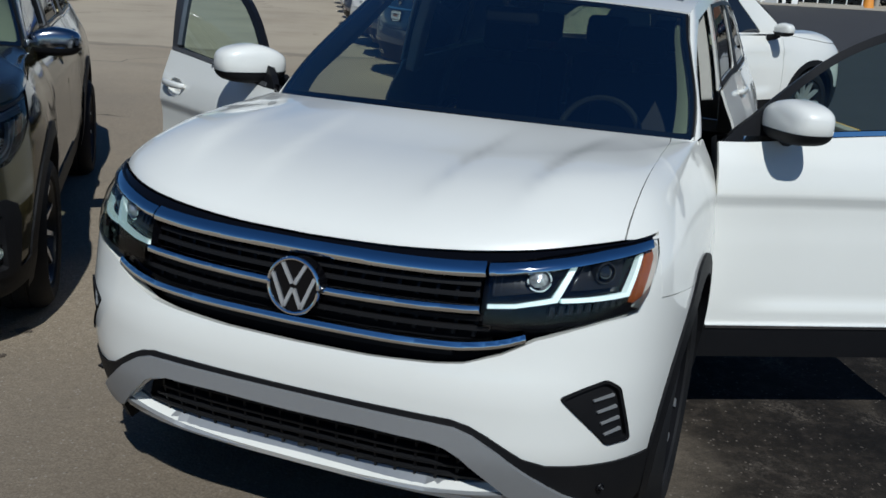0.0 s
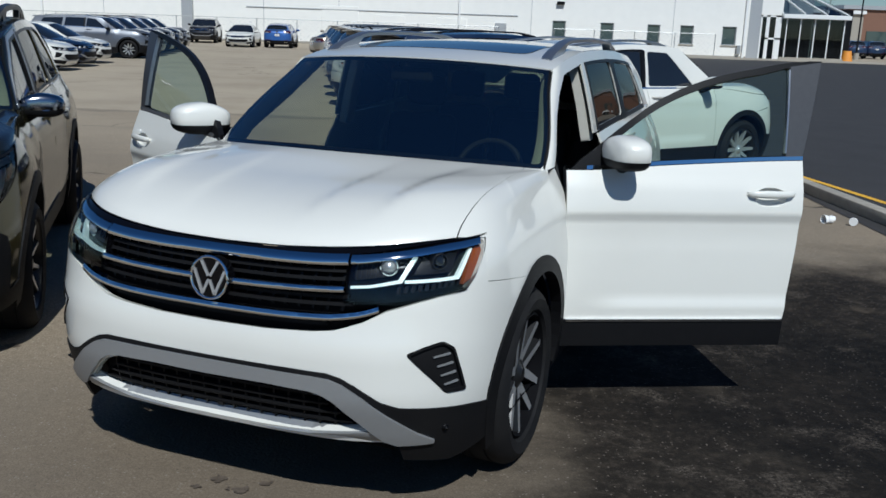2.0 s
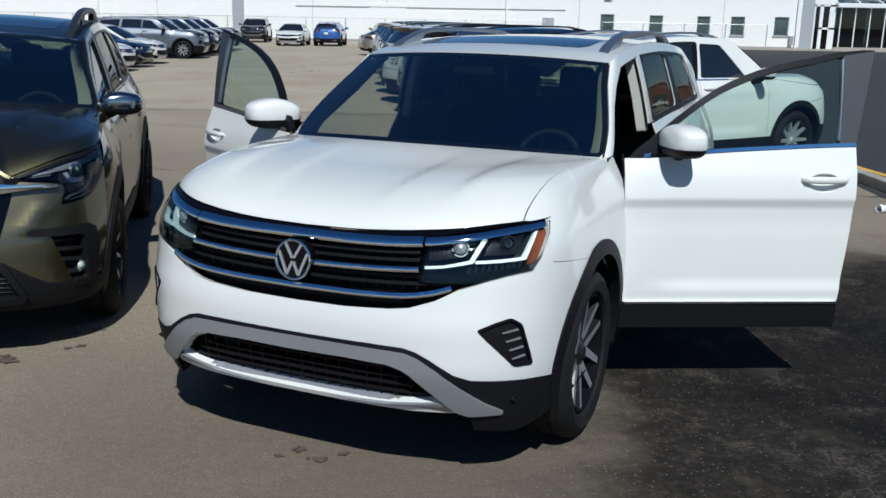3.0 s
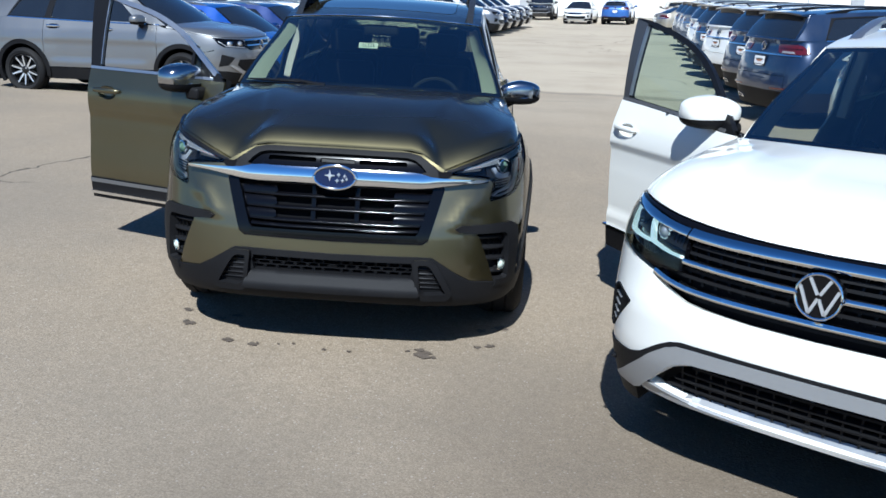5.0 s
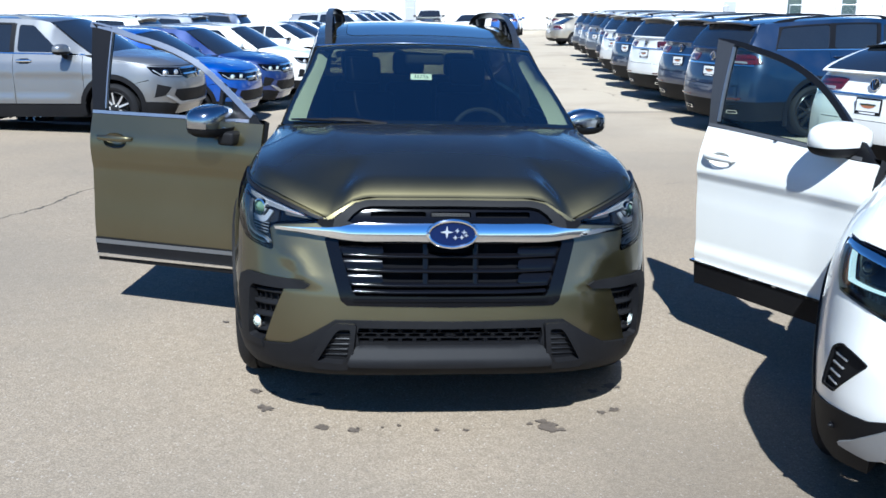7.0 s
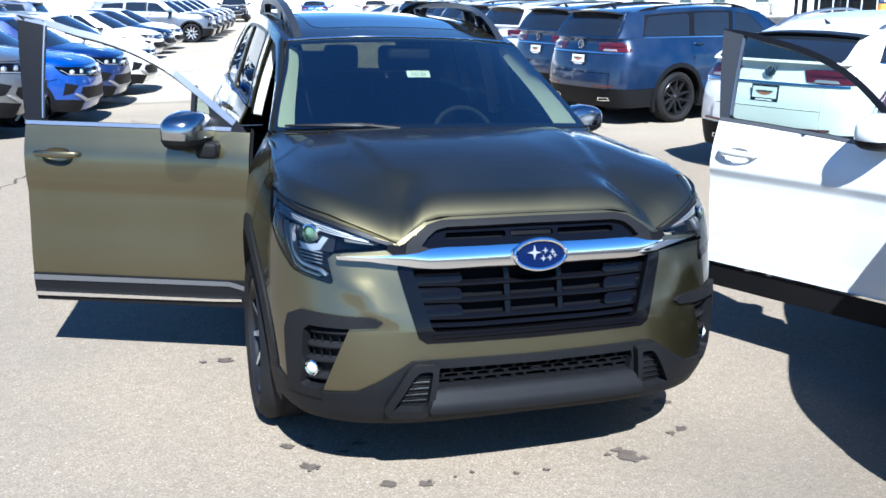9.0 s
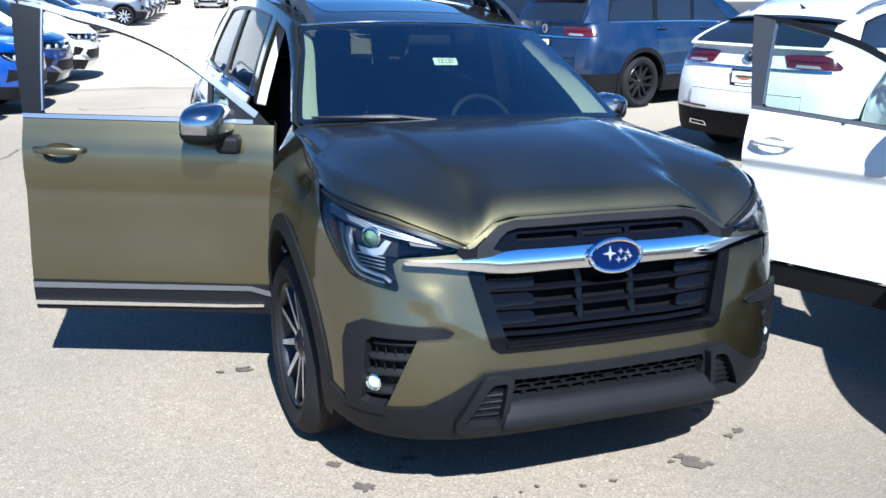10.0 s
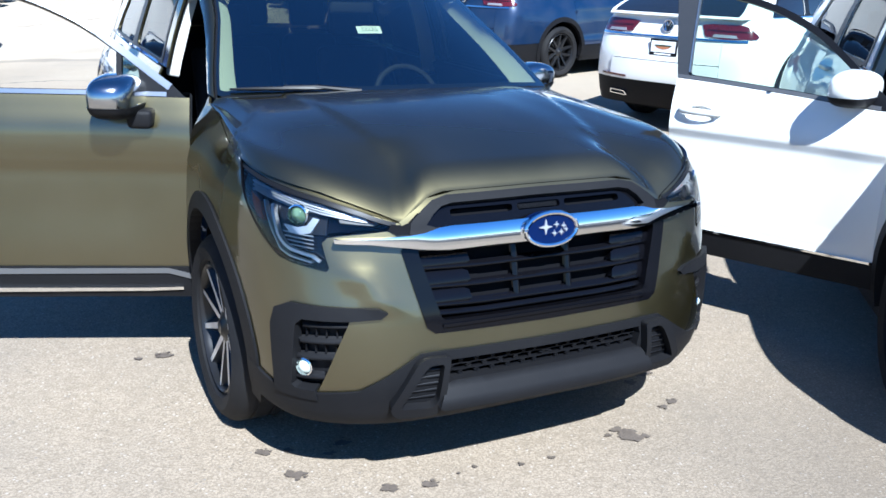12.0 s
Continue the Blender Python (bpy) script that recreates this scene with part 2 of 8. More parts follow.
def panel(name, outline, surf, mat, parent=None, label="", holes=(), step=0.06, off=0.0, thick=0.012, xf=None, centre=(0, 0, 0.7), bend=None):
    """A sheet with a turned-in rim, cut to the outline, lying on surf(u, v) at a height off above it."""
    loops = [dense(outline, step)] + [dense(h, step) for h in holes]
    pts, edges = [], []
    for lp in loops:
        k = len(pts)
        pts += lp
        edges += [(k + i, k + (i + 1) % len(lp)) for i in range(len(lp))]
    nb = len(pts)
    us, vs = [p[0] for p in loops[0]], [p[1] for p in loops[0]]
    u = min(us) + step * 0.5
    grid = []
    while u < max(us):
        v = min(vs) + step * 0.5
        while v < max(vs):
            p = (u, v)
            if inside(p, loops[0]) and not any(inside(p, h) for h in loops[1:]):
                if min((q[0] - u) ** 2 + (q[1] - v) ** 2 for q in pts[:nb]) > (step * 0.45) ** 2:
                    grid.append(p)
            v += step
        u += step
    res = delaunay([Vector(p) for p in pts + grid], edges, [], 0, 1e-6)
    rv, rf = res[0], res[2]
    c = Vector(centre)
    P, N = [], []
    sign = 0.0
    for q in rv:
        a = surf(q.x, q.y)
        e = 0.004
        du = surf(q.x + e, q.y) - surf(q.x - e, q.y)
        dv = surf(q.x, q.y + e) - surf(q.x, q.y - e)
        n = du.cross(dv)
        n = n.normalized() if n.length > 1e-12 else Vector((0, 0, 1))
        sign += n.dot(a - c)
        P.append(a)
        N.append(n)
    if sign < 0:
        N = [-n for n in N]
    P = [a + n * off for a, n in zip(P, N)]
    if bend:
        for i, q in enumerate(rv):
            w, to = bend(q.x, q.y)
            if w > 0:
                N[i] = N[i].lerp(to, w).normalized()
    tris = []
    for f in rf:
        m = ((rv[f[0]].x + rv[f[1]].x + rv[f[2]].x) / 3, (rv[f[0]].y + rv[f[1]].y + rv[f[2]].y) / 3)
        if not inside(m, loops[0]) or any(inside(m, h) for h in loops[1:]):
            continue
        a, b, d = P[f[0]], P[f[1]], P[f[2]]
        tris.append(tuple(f) if (b - a).cross(d - a).dot(N[f[0]] + N[f[1]] + N[f[2]]) > 0 else (f[0], f[2], f[1]))
    faces = list(tris)
    if thick:
        count = {}
        for f in tris:
            for i in range(3):
                e = (f[i], f[(i + 1) % 3])
                count[e] = 1
        rim = [e for e in count if (e[1], e[0]) not in count]
        for a, b in rim:
            k = len(P)
            pa, pb = P[a], P[b]
            qa, qb = pa - N[a] * thick, pb - N[b] * thick
            nn = (qa - pa).cross(pb - pa)
            nn = nn.normalized() if nn.length > 1e-12 else N[a]
            P += [pa, pb, qb, qa]
            N += [nn, nn, nn, nn]
            faces.append((k + 1, k, k + 3, k + 2))
            if (P[k] - P[k + 1]).cross(P[k + 3] - P[k + 1]).dot(nn) < 0:
                faces[-1] = (k, k + 1, k + 2, k + 3)
    return finish(name, P, faces, mat, parent, label, N, xf=xf)


def ribbon(pts, w0, w1=None):
    """A band of varying width about a line, as an outline."""
    w1 = w0 if w1 is None else w1
    n = len(pts)
    up, dn = [], []
    for i, p in enumerate(pts):
        a, b = Vector(pts[max(0, i - 1)]), Vector(pts[min(n - 1, i + 1)])
        d = (b - a).normalized()
        w = (w0 + (w1 - w0) * i / (n - 1)) / 2
        up.append((p[0] - d.y * w, p[1] + d.x * w))
        dn.append((p[0] + d.y * w, p[1] - d.x * w))
    return up + dn[::-1]


def flip(pts):
    return [(-p[0], p[1]) for p in pts]


def box(bm, x0, x1, y0, y1, z0, z1, bevel=0.0, segs=2):
    made = bmesh.ops.create_cube(bm, size=1.0)["verts"]
    for v in made:
        v.co = Vector(((x0 + x1) / 2 + v.co.x * (x1 - x0), (y0 + y1) / 2 + v.co.y * (y1 - y0), (z0 + z1) / 2 + v.co.z * (z1 - z0)))
    if bevel:
        es = {e for v in made for e in v.link_edges}
        bmesh.ops.bevel(bm, geom=list(es), offset=bevel, segments=segs, affect="EDGES", profile=0.5)


def lathe(bm, profile, m=None, n=40):
    """Turn (radius, along) pairs about the x axis."""
    rings = []
    for r, x in profile:
        ring = []
        for i in range(n):
            a = 2 * math.pi * i / n
            ring.append(bm.verts.new((x, r * math.cos(a), r * math.sin(a))))
        rings.append(ring)
    for a, b in zip(rings, rings[1:]):
        for i in range(n):
            bm.faces.new((a[i], a[(i + 1) % n], b[(i + 1) % n], b[i]))
    bmesh.ops.recalc_face_normals(bm, faces=bm.faces)
    if m is not None:
        bm.transform(m)


def tube(bm, pts, r, n=10, closed=False):
    """A round bar along a line of points."""
    rings = []
    k = len(pts)
    for i in range(k):
        if closed:
            a, b = Vector(pts[i - 1]), Vector(pts[(i + 1) % k])
        else:
            a, b = Vector(pts[max(0, i - 1)]), Vector(pts[min(k - 1, i + 1)])
        d = (b - a).normalized()
        s = d.cross(Vector((0, 0, 1)))
        if s.length < 1e-3:
            s = d.cross(Vector((1, 0, 0)))
        s.normalize()
        t = s.cross(d)
        rr = r[i] if isinstance(r, (list, tuple)) else r
        rings.append([bm.verts.new(Vector(pts[i]) + (s * math.cos(2 * math.pi * j / n) + t * math.sin(2 * math.pi * j / n)) * rr) for j in range(n)])
    pairs = list(zip(rings, rings[1:])) + ([(rings[-1], rings[0])] if closed else [])
    for a, b in pairs:
        for j in range(n):
            bm.faces.new((a[j], a[(j + 1) % n], b[(j + 1) % n], b[j]))
    if not closed:
        bm.faces.new(rings[0][::-1])
        bm.faces.new(rings[-1])
    bmesh.ops.recalc_face_normals(bm, faces=bm.faces)


def lie(x, y):
    """Height of the ground: it climbs gently towards the left side of the lot."""
    return 0.034 * min(9.5, max(0.0, -2.15 - x)) * (1 - smooth(10.8, 14.6, y))


# ---- the form of a car: front towards -y, wheels on z = 0 ----
class Form:
    def __init__(self, **k):
        self.k = k
        self.L = k["length"]
        self.w = curve(k["width"])              # half width by height
        self.yf = curve(k["nose"])              # y of the nose at the middle, by height
        self.yr = curve(k["tail"])              # y of the tail at the middle, by height
        self.n, self.nr = k.get("n", 2.5), k.get("nr", 3.0)
        self.y0, self.y1 = k["corner"]          # where the sides begin and end
        self.side = curve(k["side"])            # factor on the half width along y
        self.table(k)
        self.belt = curve(k["belt"])            # height of the belt line by y
        self.roofz = curve(k["roof"])           # height of the roof edge by y
        self.roofw = curve(k["roof_w"])         # half width at the roof edge by y
        self.flares = k.get("flares", ())
        self.crease = k.get("crease", ())
        self.relief = k.get("relief")           # fine forms of the nose

    def table(self, k):
        wr, zr = k.get("ref_w", 0.95), k.get("ref_z", 0.8)
        self.tabs = []
        for n, d in ((self.n, self.y0 - self.yf(zr)), (self.nr, self.yr(zr) - self.y1)):
            t = [(0.0, 0.0)]
            px, py, s = 0.0, 0.0, 0.0
            for i in range(1, 201):
                phi = math.pi / 2 * i / 200
                x = wr * math.sin(phi) ** (2 / n)
                y = d - d * max(0.0, math.cos(phi)) ** (2 / n)
                s += math.hypot(x - px, y - py)
                px, py = x, y
                t.append((s, phi))
            self.tabs.append(t)
        self.uf, self.ur = self.tabs[0][-1][0], self.tabs[1][-1][0]
        self.u1 = self.uf + self.y1 - self.y0    # u at the end of the side
        self.umax = self.u1 + self.ur
        self.wr = wr

    def phi(self, i, s):
        t = self.tabs[i]
        lo, hi = 0, 200
        while hi - lo > 1:
            m = (lo + hi) // 2
            if t[m][0] <= s:
                lo = m
            else:
                hi = m
        f = (s - t[lo][0]) / max(1e-9, t[hi][0] - t[lo][0])
        return min(math.pi / 2, t[lo][1] + f * (t[hi][1] - t[lo][1]))

    def S(self, u, z):
        """The lower body: u runs round the car from the middle of the nose, along the side, to the middle of the tail."""
        s = 1.0 if u >= 0 else -1.0
        u = abs(u)
        if u > self.umax:
            u = 2 * self.umax - u
            s = -s
        if u < self.uf:
            p = self.phi(0, u)
            y, w = self.yf(z), self.w(z) * self.side(self.y0)
            x = w * math.sin(p) ** (2 / self.n)
            y = y + (self.y0 - y) * (1 - math.cos(p) ** (2 / self.n))
            if self.relief:
                y -= self.relief(u, z)
        elif u <= self.u1:
            y = self.y0 + u - self.uf
            x = self.w(z) * self.side(y)
        else:
            p = self.phi(1, self.umax - u)
            yy, w = self.yr(z), self.w(z) * self.side(self.y1)
            x = w * math.sin(p) ** (2 / self.nr)
            y = yy - (yy - self.y1) * (1 - math.cos(p) ** (2 / self.nr))
        if u > self.uf * 0.6:
            for fy, fz, ry, rz, h in self.flares:
                q = ((y - fy) / ry) ** 2 + ((z - fz) / rz) ** 2
                if q < 9:
                    x += h * math.exp(-q) * smooth(self.uf * 0.6, self.uf * 0.95, u)
            for cz0, cz1, h, ya, yb in self.crease:
                x += h * smooth(cz0, cz1, z) * smooth(ya, ya + 0.3, y) * (1 - smooth(yb - 0.3, yb, y))
        return Vector((s * x, y, z))

    def side_u(self, y):
        return self.uf + y - self.y0

    def SY(self, y, z):
        """The right-hand side by y and height."""
        return self.S(self.side_u(y), z)

    def G(self, y, z, s=1.0):
        """The upper side, from the belt to the roof edge."""
        zb, zr = self.belt(y), self.roofz(y)
        wb = self.S(self.side_u(y), zb).x - 0.012
        f = (z - zb) / max(0.05, zr - zb)
        f = max(-0.2, min(1.1, f))
        x = wb + (self.roofw(y) - wb) * (0.72 * f + 0.28 * f * f)
        return Vector((s * x, y, z))


# ---- parts that all cars share ----
def wheel(parent, x, y, r, style, s, rim_r=0.255, width=0.25, drop=0.0):
    """A wheel: tyre with tread and side wall, barrel, spokes, hub."""
    base = Matrix.Translation((x, y, r - drop)) @ Matrix.Diagonal((s, 1, 1, 1))
    h = width / 2
    bm = bmesh.new()
    lathe(bm, [(rim_r + 0.005, h - 0.03), (rim_r + 0.02, h - 0.004), (rim_r + (r - rim_r) * 0.55, h + 0.008), (r - 0.03, h - 0.006), (r - 0.008, h - 0.03),
               (r, h - 0.05), (r, 0.045), (r - 0.008, 0.042), (r - 0.008, 0.032), (r, 0.029), (r, -0.029), (r - 0.008, -0.032), (r - 0.008, -0.042), (r, -0.045),
               (r, -h + 0.05), (r - 0.03, -h), (rim_r, -h + 0.02)], n=48)
    tyre = part("tyre", bm, M_RUBBER, None, xf=base)
    w = new("wheel")
    w.parent = parent
    tyre.parent = w
    bm = bmesh.new()
    lathe(bm, [(rim_r + 0.008, h - 0.022), (rim_r - 0.004, h - 0.012), (rim_r - 0.014, h - 0.03), (rim_r - 0.03, -h + 0.05), (0.0, -h + 0.05)], n=48)
    part("rim", bm, M_DARK if style == "double5" else M_RIMDARK, w, xf=base)
    n = {"double5": 5, "star5": 5, "ten": 10, "seven": 7, "black5": 5}[style]
    mat = M_RIMDARK if style == "black5" else M_RIM
    bm = bmesh.new()
    for i in range(n):
        a = 2 * math.pi * i / n + 0.3
        offs = (-0.055, 0.055) if style in ("double5", "black5") else ((-0.05, 0.05) if style == "star5" else (0.0,))
        for o in offs:
            wr = (0.016 if style == "double5" else 0.012 if style == "star5" else 0.014) if len(offs) > 1 else 0.017
            k = len(bm.verts)
            p0 = (o * (0.42 if style == "star5" else 0.55), 0.05)
            p1 = (o * (1.62 if style == "star5" else 1.25) + (0.02 if style == "double5" else 0), rim_r - 0.008)
            for q, xo, ww in ((p0, h - 0.05, wr * 1.3), (p1, h - 0.022, wr * 0.9)):
                for dx, dw in ((0.0, 1.0), (-0.035, 2.6 if style == "star5" else 1.7 if style == "double5" else 1.3)):
                    for sg in (-1, 1):
                        cy = q[0] + sg * ww * dw
                        bm.verts.new((xo + dx, cy * math.cos(a) - q[1] * math.sin(a), cy * math.sin(a) + q[1] * math.cos(a)))
            bm.verts.ensure_lookup_table()
            v = bm.verts[k:k + 8]
            for f in ((0, 1, 5, 4), (2, 6, 7, 3), (0, 4, 6, 2), (1, 3, 7, 5), (4, 5, 7, 6), (0, 2, 3, 1)):
                bm.faces.new([v[j] for j in f])
    bmesh.ops.recalc_face_normals(bm, faces=bm.faces)
    sp = part("spokes", bm, mat, w, flat=True, xf=base)
    if style in ("double5", "star5"):
        sp.data.materials.append(M_RIMDARK)
        for p in sp.data.polygons:
            p.material_index = 0 if abs(p.normal.x) > 0.8 else 1
    bm = bmesh.new()
    lathe(bm, [(0.0, h - 0.028), (0.028, h - 0.03), (0.034, h - 0.036), (0.07, h - 0.052), (0.075, h - 0.08)], n=24)
    part("hub_cap", bm, M_RIMDARK if style in ("double5", "star5") else mat, w, xf=base)
    bm = bmesh.new()
    lathe(bm, [(0.165, -0.01), (0.165, 0.012), (0.05, 0.012)], n=32)
    part("brake_disc", bm, M_DISC, w, xf=base)
    return w


def mirrored(surf, s):
    if s > 0:
        return surf
    return lambda a, b: (lambda v: Vector((-v.x, v.y, v.z)))(surf(a, b))


def greenhouse(F):
    """Surfaces of windscreen, roof and rear screen, all running edge to edge between the upper sides."""
    k = F.k
    (ya0, ya1), (yr1, yr0) = k["a_line"], k["rear_line"]
    bow = k.get("bow", 0.16)

    def W(a, b):
        y = ya0 + (ya1 - ya0) * b
        z0, z1 = F.belt(ya0), F.roofz(ya1)
        g = F.G(y, z0 + (z1 - z0) * b)
        q = 1 - abs(a) ** 2.2
        return Vector((a * g.x, g.y - bow * q * (1 - 0.25 * b), g.z + 0.035 * q + 0.02 * math.sin(math.pi * min(1, max(0, b)))))

    def R(a, y):
        g = F.G(y, F.roofz(y))
        q = 1 - abs(a) ** 2.2
        f = min(1.0, max(0.0, (y - ya1) / 1.0))
        fr = min(1.0, max(0.0, (yr1 - y) / 1.0))
        return Vector((a * g.x, g.y - bow * 0.75 * q * (1 - f) ** 2 + 0.06 * q * (1 - fr) ** 2, g.z + 0.035 * q))

    def B(a, b):
        y = yr0 + (yr1 - yr0) * b
        z0, z1 = F.belt(yr0), F.roofz(yr1)
        g = F.G(y, z0 + (z1 - z0) * b)
        q = 1 - abs(a) ** 2.2
        return Vector((a * g.x, g.y + 0.06 * q, g.z + 0.035 * q * b + 0.02 * math.sin(math.pi * min(1, max(0, b)))))
    return W, R, B


def hood_surface(F, W, creases=(), rise=0.06, lip=0.55):
    k = F.k
    uc = F.side_u(k["a_line"][0])
    sh = curve(k["shoulder"])
    even = curve(k["shoulder_even"]) if "shoulder_even" in k else None

    def Q(a, t):
        u = a * uc
        c = F.S(u, sh(abs(u)))
        w = W(max(-1.0, min(1.0, a)), 0.0)
        w = Vector((w.x, w.y - 0.03, w.z - 0.01))
        d = (w - c).length
        tt = max(0.0, t)
        p = c.lerp(w, t)
        if even:
            e = F.S(u, even(abs(u)))
            k_ = 1 - smooth(0.0, 0.36, tt)
            p = e.lerp(w, t) + (c - e) * k_
        p.z += 0.022 * smooth(0.15 if even else 0.55, 1.0, tt)
        if even:
            p.z += rise * min(1.0, d / 1.0) * (0.60 * (1 - (1 - min(1.0, tt / 0.13)) ** 2.6) * (1 - tt) ** 0.7 + 0.40 * math.sin(math.pi * min(1.0, tt)))
        else:
            p.z += rise * min(1.0, d / 1.0) * math.sin(math.pi * min(1.0, tt) ** lip)
        for x0, x1, wd, h in creases:
            f = min(1.0, max(0.0, (p.y - F.yf(1.0)) / 1.2))
            xl = x0 + (x1 - x0) * f
            e = (abs(p.x) - xl) / wd
            p.z += h * (1 / (1 + math.exp(max(-30, min(30, -e * 4))))) * smooth(0.02, 0.3, tt) * (1.0 if even else 1 - smooth(0.5, 1.0, tt))
        return p
    return Q, uc, sh


def win(F, yb0, yt0, yb1, yt1, lo=0.025, hi=0.075, r=0.05):
    """A side window between two slanted edges."""
    n = 8
    bot = [(yb0 + (yb1 - yb0) * i / n, F.belt(yb0 + (yb1 - yb0) * i / n) + lo) for i in range(n + 1)]
    top = [(yt1 + (yt0 - yt1) * i / n, F.roofz(yt1 + (yt0 - yt1) * i / n) - hi) for i in range(n + 1)]
    poly = bot + top
    c = [0, n, n + 1, 2 * n + 1]
    pts = [poly[j] for j in range(len(poly))]
    out = []
    for j, p in enumerate(pts):
        if j in c:
            a, b = Vector(pts[j - 1]), Vector(pts[(j + 1) % len(pts)])
            v = Vector(p)
            ra = min(r, (a - v).length * 0.8)
            rb = min(r, (b - v).length * 0.8)
            s, e = v + (a - v).normalized() * ra, v + (b - v).normalized() * rb
            for i in range(5):
                t = i / 4
                q = s * (1 - t) ** 2 + v * 2 * t * (1 - t) + e * t * t
                out.append((q.x, q.y))
        else:
            out.append(p)
    return out


def roof_rail(parent, s, y0, y1, mat, a=0.86, h=0.075, R=None, wide=0.03):
    """A raised rail with feet at its ends."""
    n = 24
    bm = bmesh.new()
    rings = []
    for i in range(n + 1):
        t = i / n
        y = y0 + (y1 - y0) * t
        base = R(s * a, y)
        up = h * min(1.0, 5.5 * t, 5.5 * (1 - t)) ** 0.6
        th = 0.026 if 0.14 < t < 0.86 else up + 0.012
        z1 = base.z + up + 0.004
        z0 = z1 - th
        ww = wide
        rings.append([bm.verts.new((base.x + dx, base.y, z)) for dx, z in ((-ww, z0), (ww, z0), (ww, z1 - 0.008), (ww * 0.5, z1), (-ww * 0.5, z1), (-ww, z1 - 0.008))])
    for p, q in zip(rings, rings[1:]):
        for j in range(6):
            bm.faces.new((p[j], p[(j + 1) % 6], q[(j + 1) % 6], q[j]))
    bm.faces.new(rings[0][::-1])
    bm.faces.new(rings[-1])
    bmesh.ops.recalc_face_normals(bm, faces=bm.faces)
    return part("roof_rail", bm, mat, parent, "roof rail with raised feet")


def heavy_rail(parent, s, y0, y1, mat, R, a=0.88, h=0.105):
    """A deep roof rail with openings between its feet."""
    n = 28
    top = lambda t: h * (1 - abs(2 * t - 1) ** 5) * (0.86 + 0.14 * math.sin(math.pi * t))
    base = lambda y, z: R(s * a, y) + Vector((s * 0.012 * math.sin(z * 8), 0, z - 0.012))
    crown = [(y0 + (y1 - y0) * i / n, top(i / n) + 0.014) for i in range(n + 1)]
    holes = []
    for t0, t1 in ((0.085, 0.135), (0.165, 0.235), (0.285, 0.715), (0.765, 0.835), (0.865, 0.915)):
        lo = 0.018
        k = 6
        up = [(y0 + (y1 - y0) * (t0 + 0.02 + (t1 - 0.02 - t0 - 0.02) * i / k), max(lo + 0.012, top(t0 + (t1 - t0) * i / k) - 0.026)) for i in range(k + 1)]
        holes.append([(y0 + (y1 - y0) * t0, lo), *up, (y0 + (y1 - y0) * t1, lo)])
    foot = [(y1 + 0.05, 0.0), (y0 - 0.05, 0.0)]
    return panel("roof_rail", crown + foot, base, mat, parent, "deep roof rail with openings", holes=holes, off=0.02, thick=0.045, step=0.03, centre=(0, 0.7, 1.6))


def door_mirror(parent, s, x, y, z, cap, xf, size=1.0, lower=None, lip=None, foot=False):
    """A rounded mirror on a short arm, with a darker lower shell."""
    def shell(z_lo, z_hi, grow):
        bm = bmesh.new()
        bmesh.ops.create_uvsphere(bm, u_segments=28, v_segments=18, radius=1.0)
        for v in bm.verts:
            p = v.co
            q = Vector([math.copysign(abs(c) ** 0.62, c) for c in p])
            q.z = max(z_lo, min(z_hi, q.z))
            q.x *= 1.0
            f = 1.0 - 0.16 * max(0.0, q.x) * (1 if q.z > 0 else 0.4) - (0.42 * max(0.0, -q.x) ** 1.4 if q.z > 0 else 0.0)
            v.co = Vector((q.x * 0.152 * size * grow, q.y * 0.088 * size * grow + q.x * 0.022, q.z * 0.088 * size * grow * f))
        bm.transform(Matrix.Translation((s * x, y, z)) @ Matrix.Diagonal((s, 1, 1, 1)))
        bmesh.ops.recalc_face_normals(bm, faces=bm.faces)
        return bm
    m = part("door_mirror", shell(-0.42, 2, 1.0), cap, parent, "rounded door mirror with a painted cap", xf=xf)
    part("mirror_shell", shell(-2, -0.38, 1.01), lower or M_PLASTIC, m, "black lower shell", xf=xf)
    bm = bmesh.new()
    tube(bm, [(s * (x - 0.20 * size), y + 0.03, z - 0.10), (s * (x - 0.11 * size), y + 0.015, z - 0.085), (s * (x - 0.05), y, z - 0.06)], [0.04, 0.034, 0.03], 10)
    part("mirror_arm", bm, M_PLASTIC, m, xf=xf)
    if foot:
        bm = bmesh.new()
        box(bm, 0.0, 0.13, -0.055, 0.055, -0.05, 0.03, 0.02, 3)
        for v in bm.verts:
            v.co.y *= 1.0 - 2.2 * max(0.0, -v.co.z)
        part("mirror_foot", bm, M_PLASTIC, m, "black foot of the mirror", xf=xf @ Matrix.Translation((s * (x - 0.10), y - 0.085, z - 0.085)) @ Matrix.Diagonal((s, 1, 1, 1)))
    if lip:
        bm = bmesh.new()
        pts = [(s * (x + 0.128 * size * math.cos(t)), y - 0.09 * size * math.sin(t) + 0.01, z - 0.03) for t in [math.pi * i / 16 for i in range(17)]]
        tube(bm, pts, 0.006, 8)
        part("mirror_strip", bm, lip, m, xf=xf)
    return m


def grip_outline(y0, z):
    """Outline of the pressed bowl behind a door handle."""
    return [(y0 + 0.078 + 0.078 * math.copysign(abs(math.cos(t)) ** 0.8, math.cos(t)), z - 0.012 + 0.046 * math.sin(t)) for t in (2 * math.pi * i / 24 for i in range(24))]


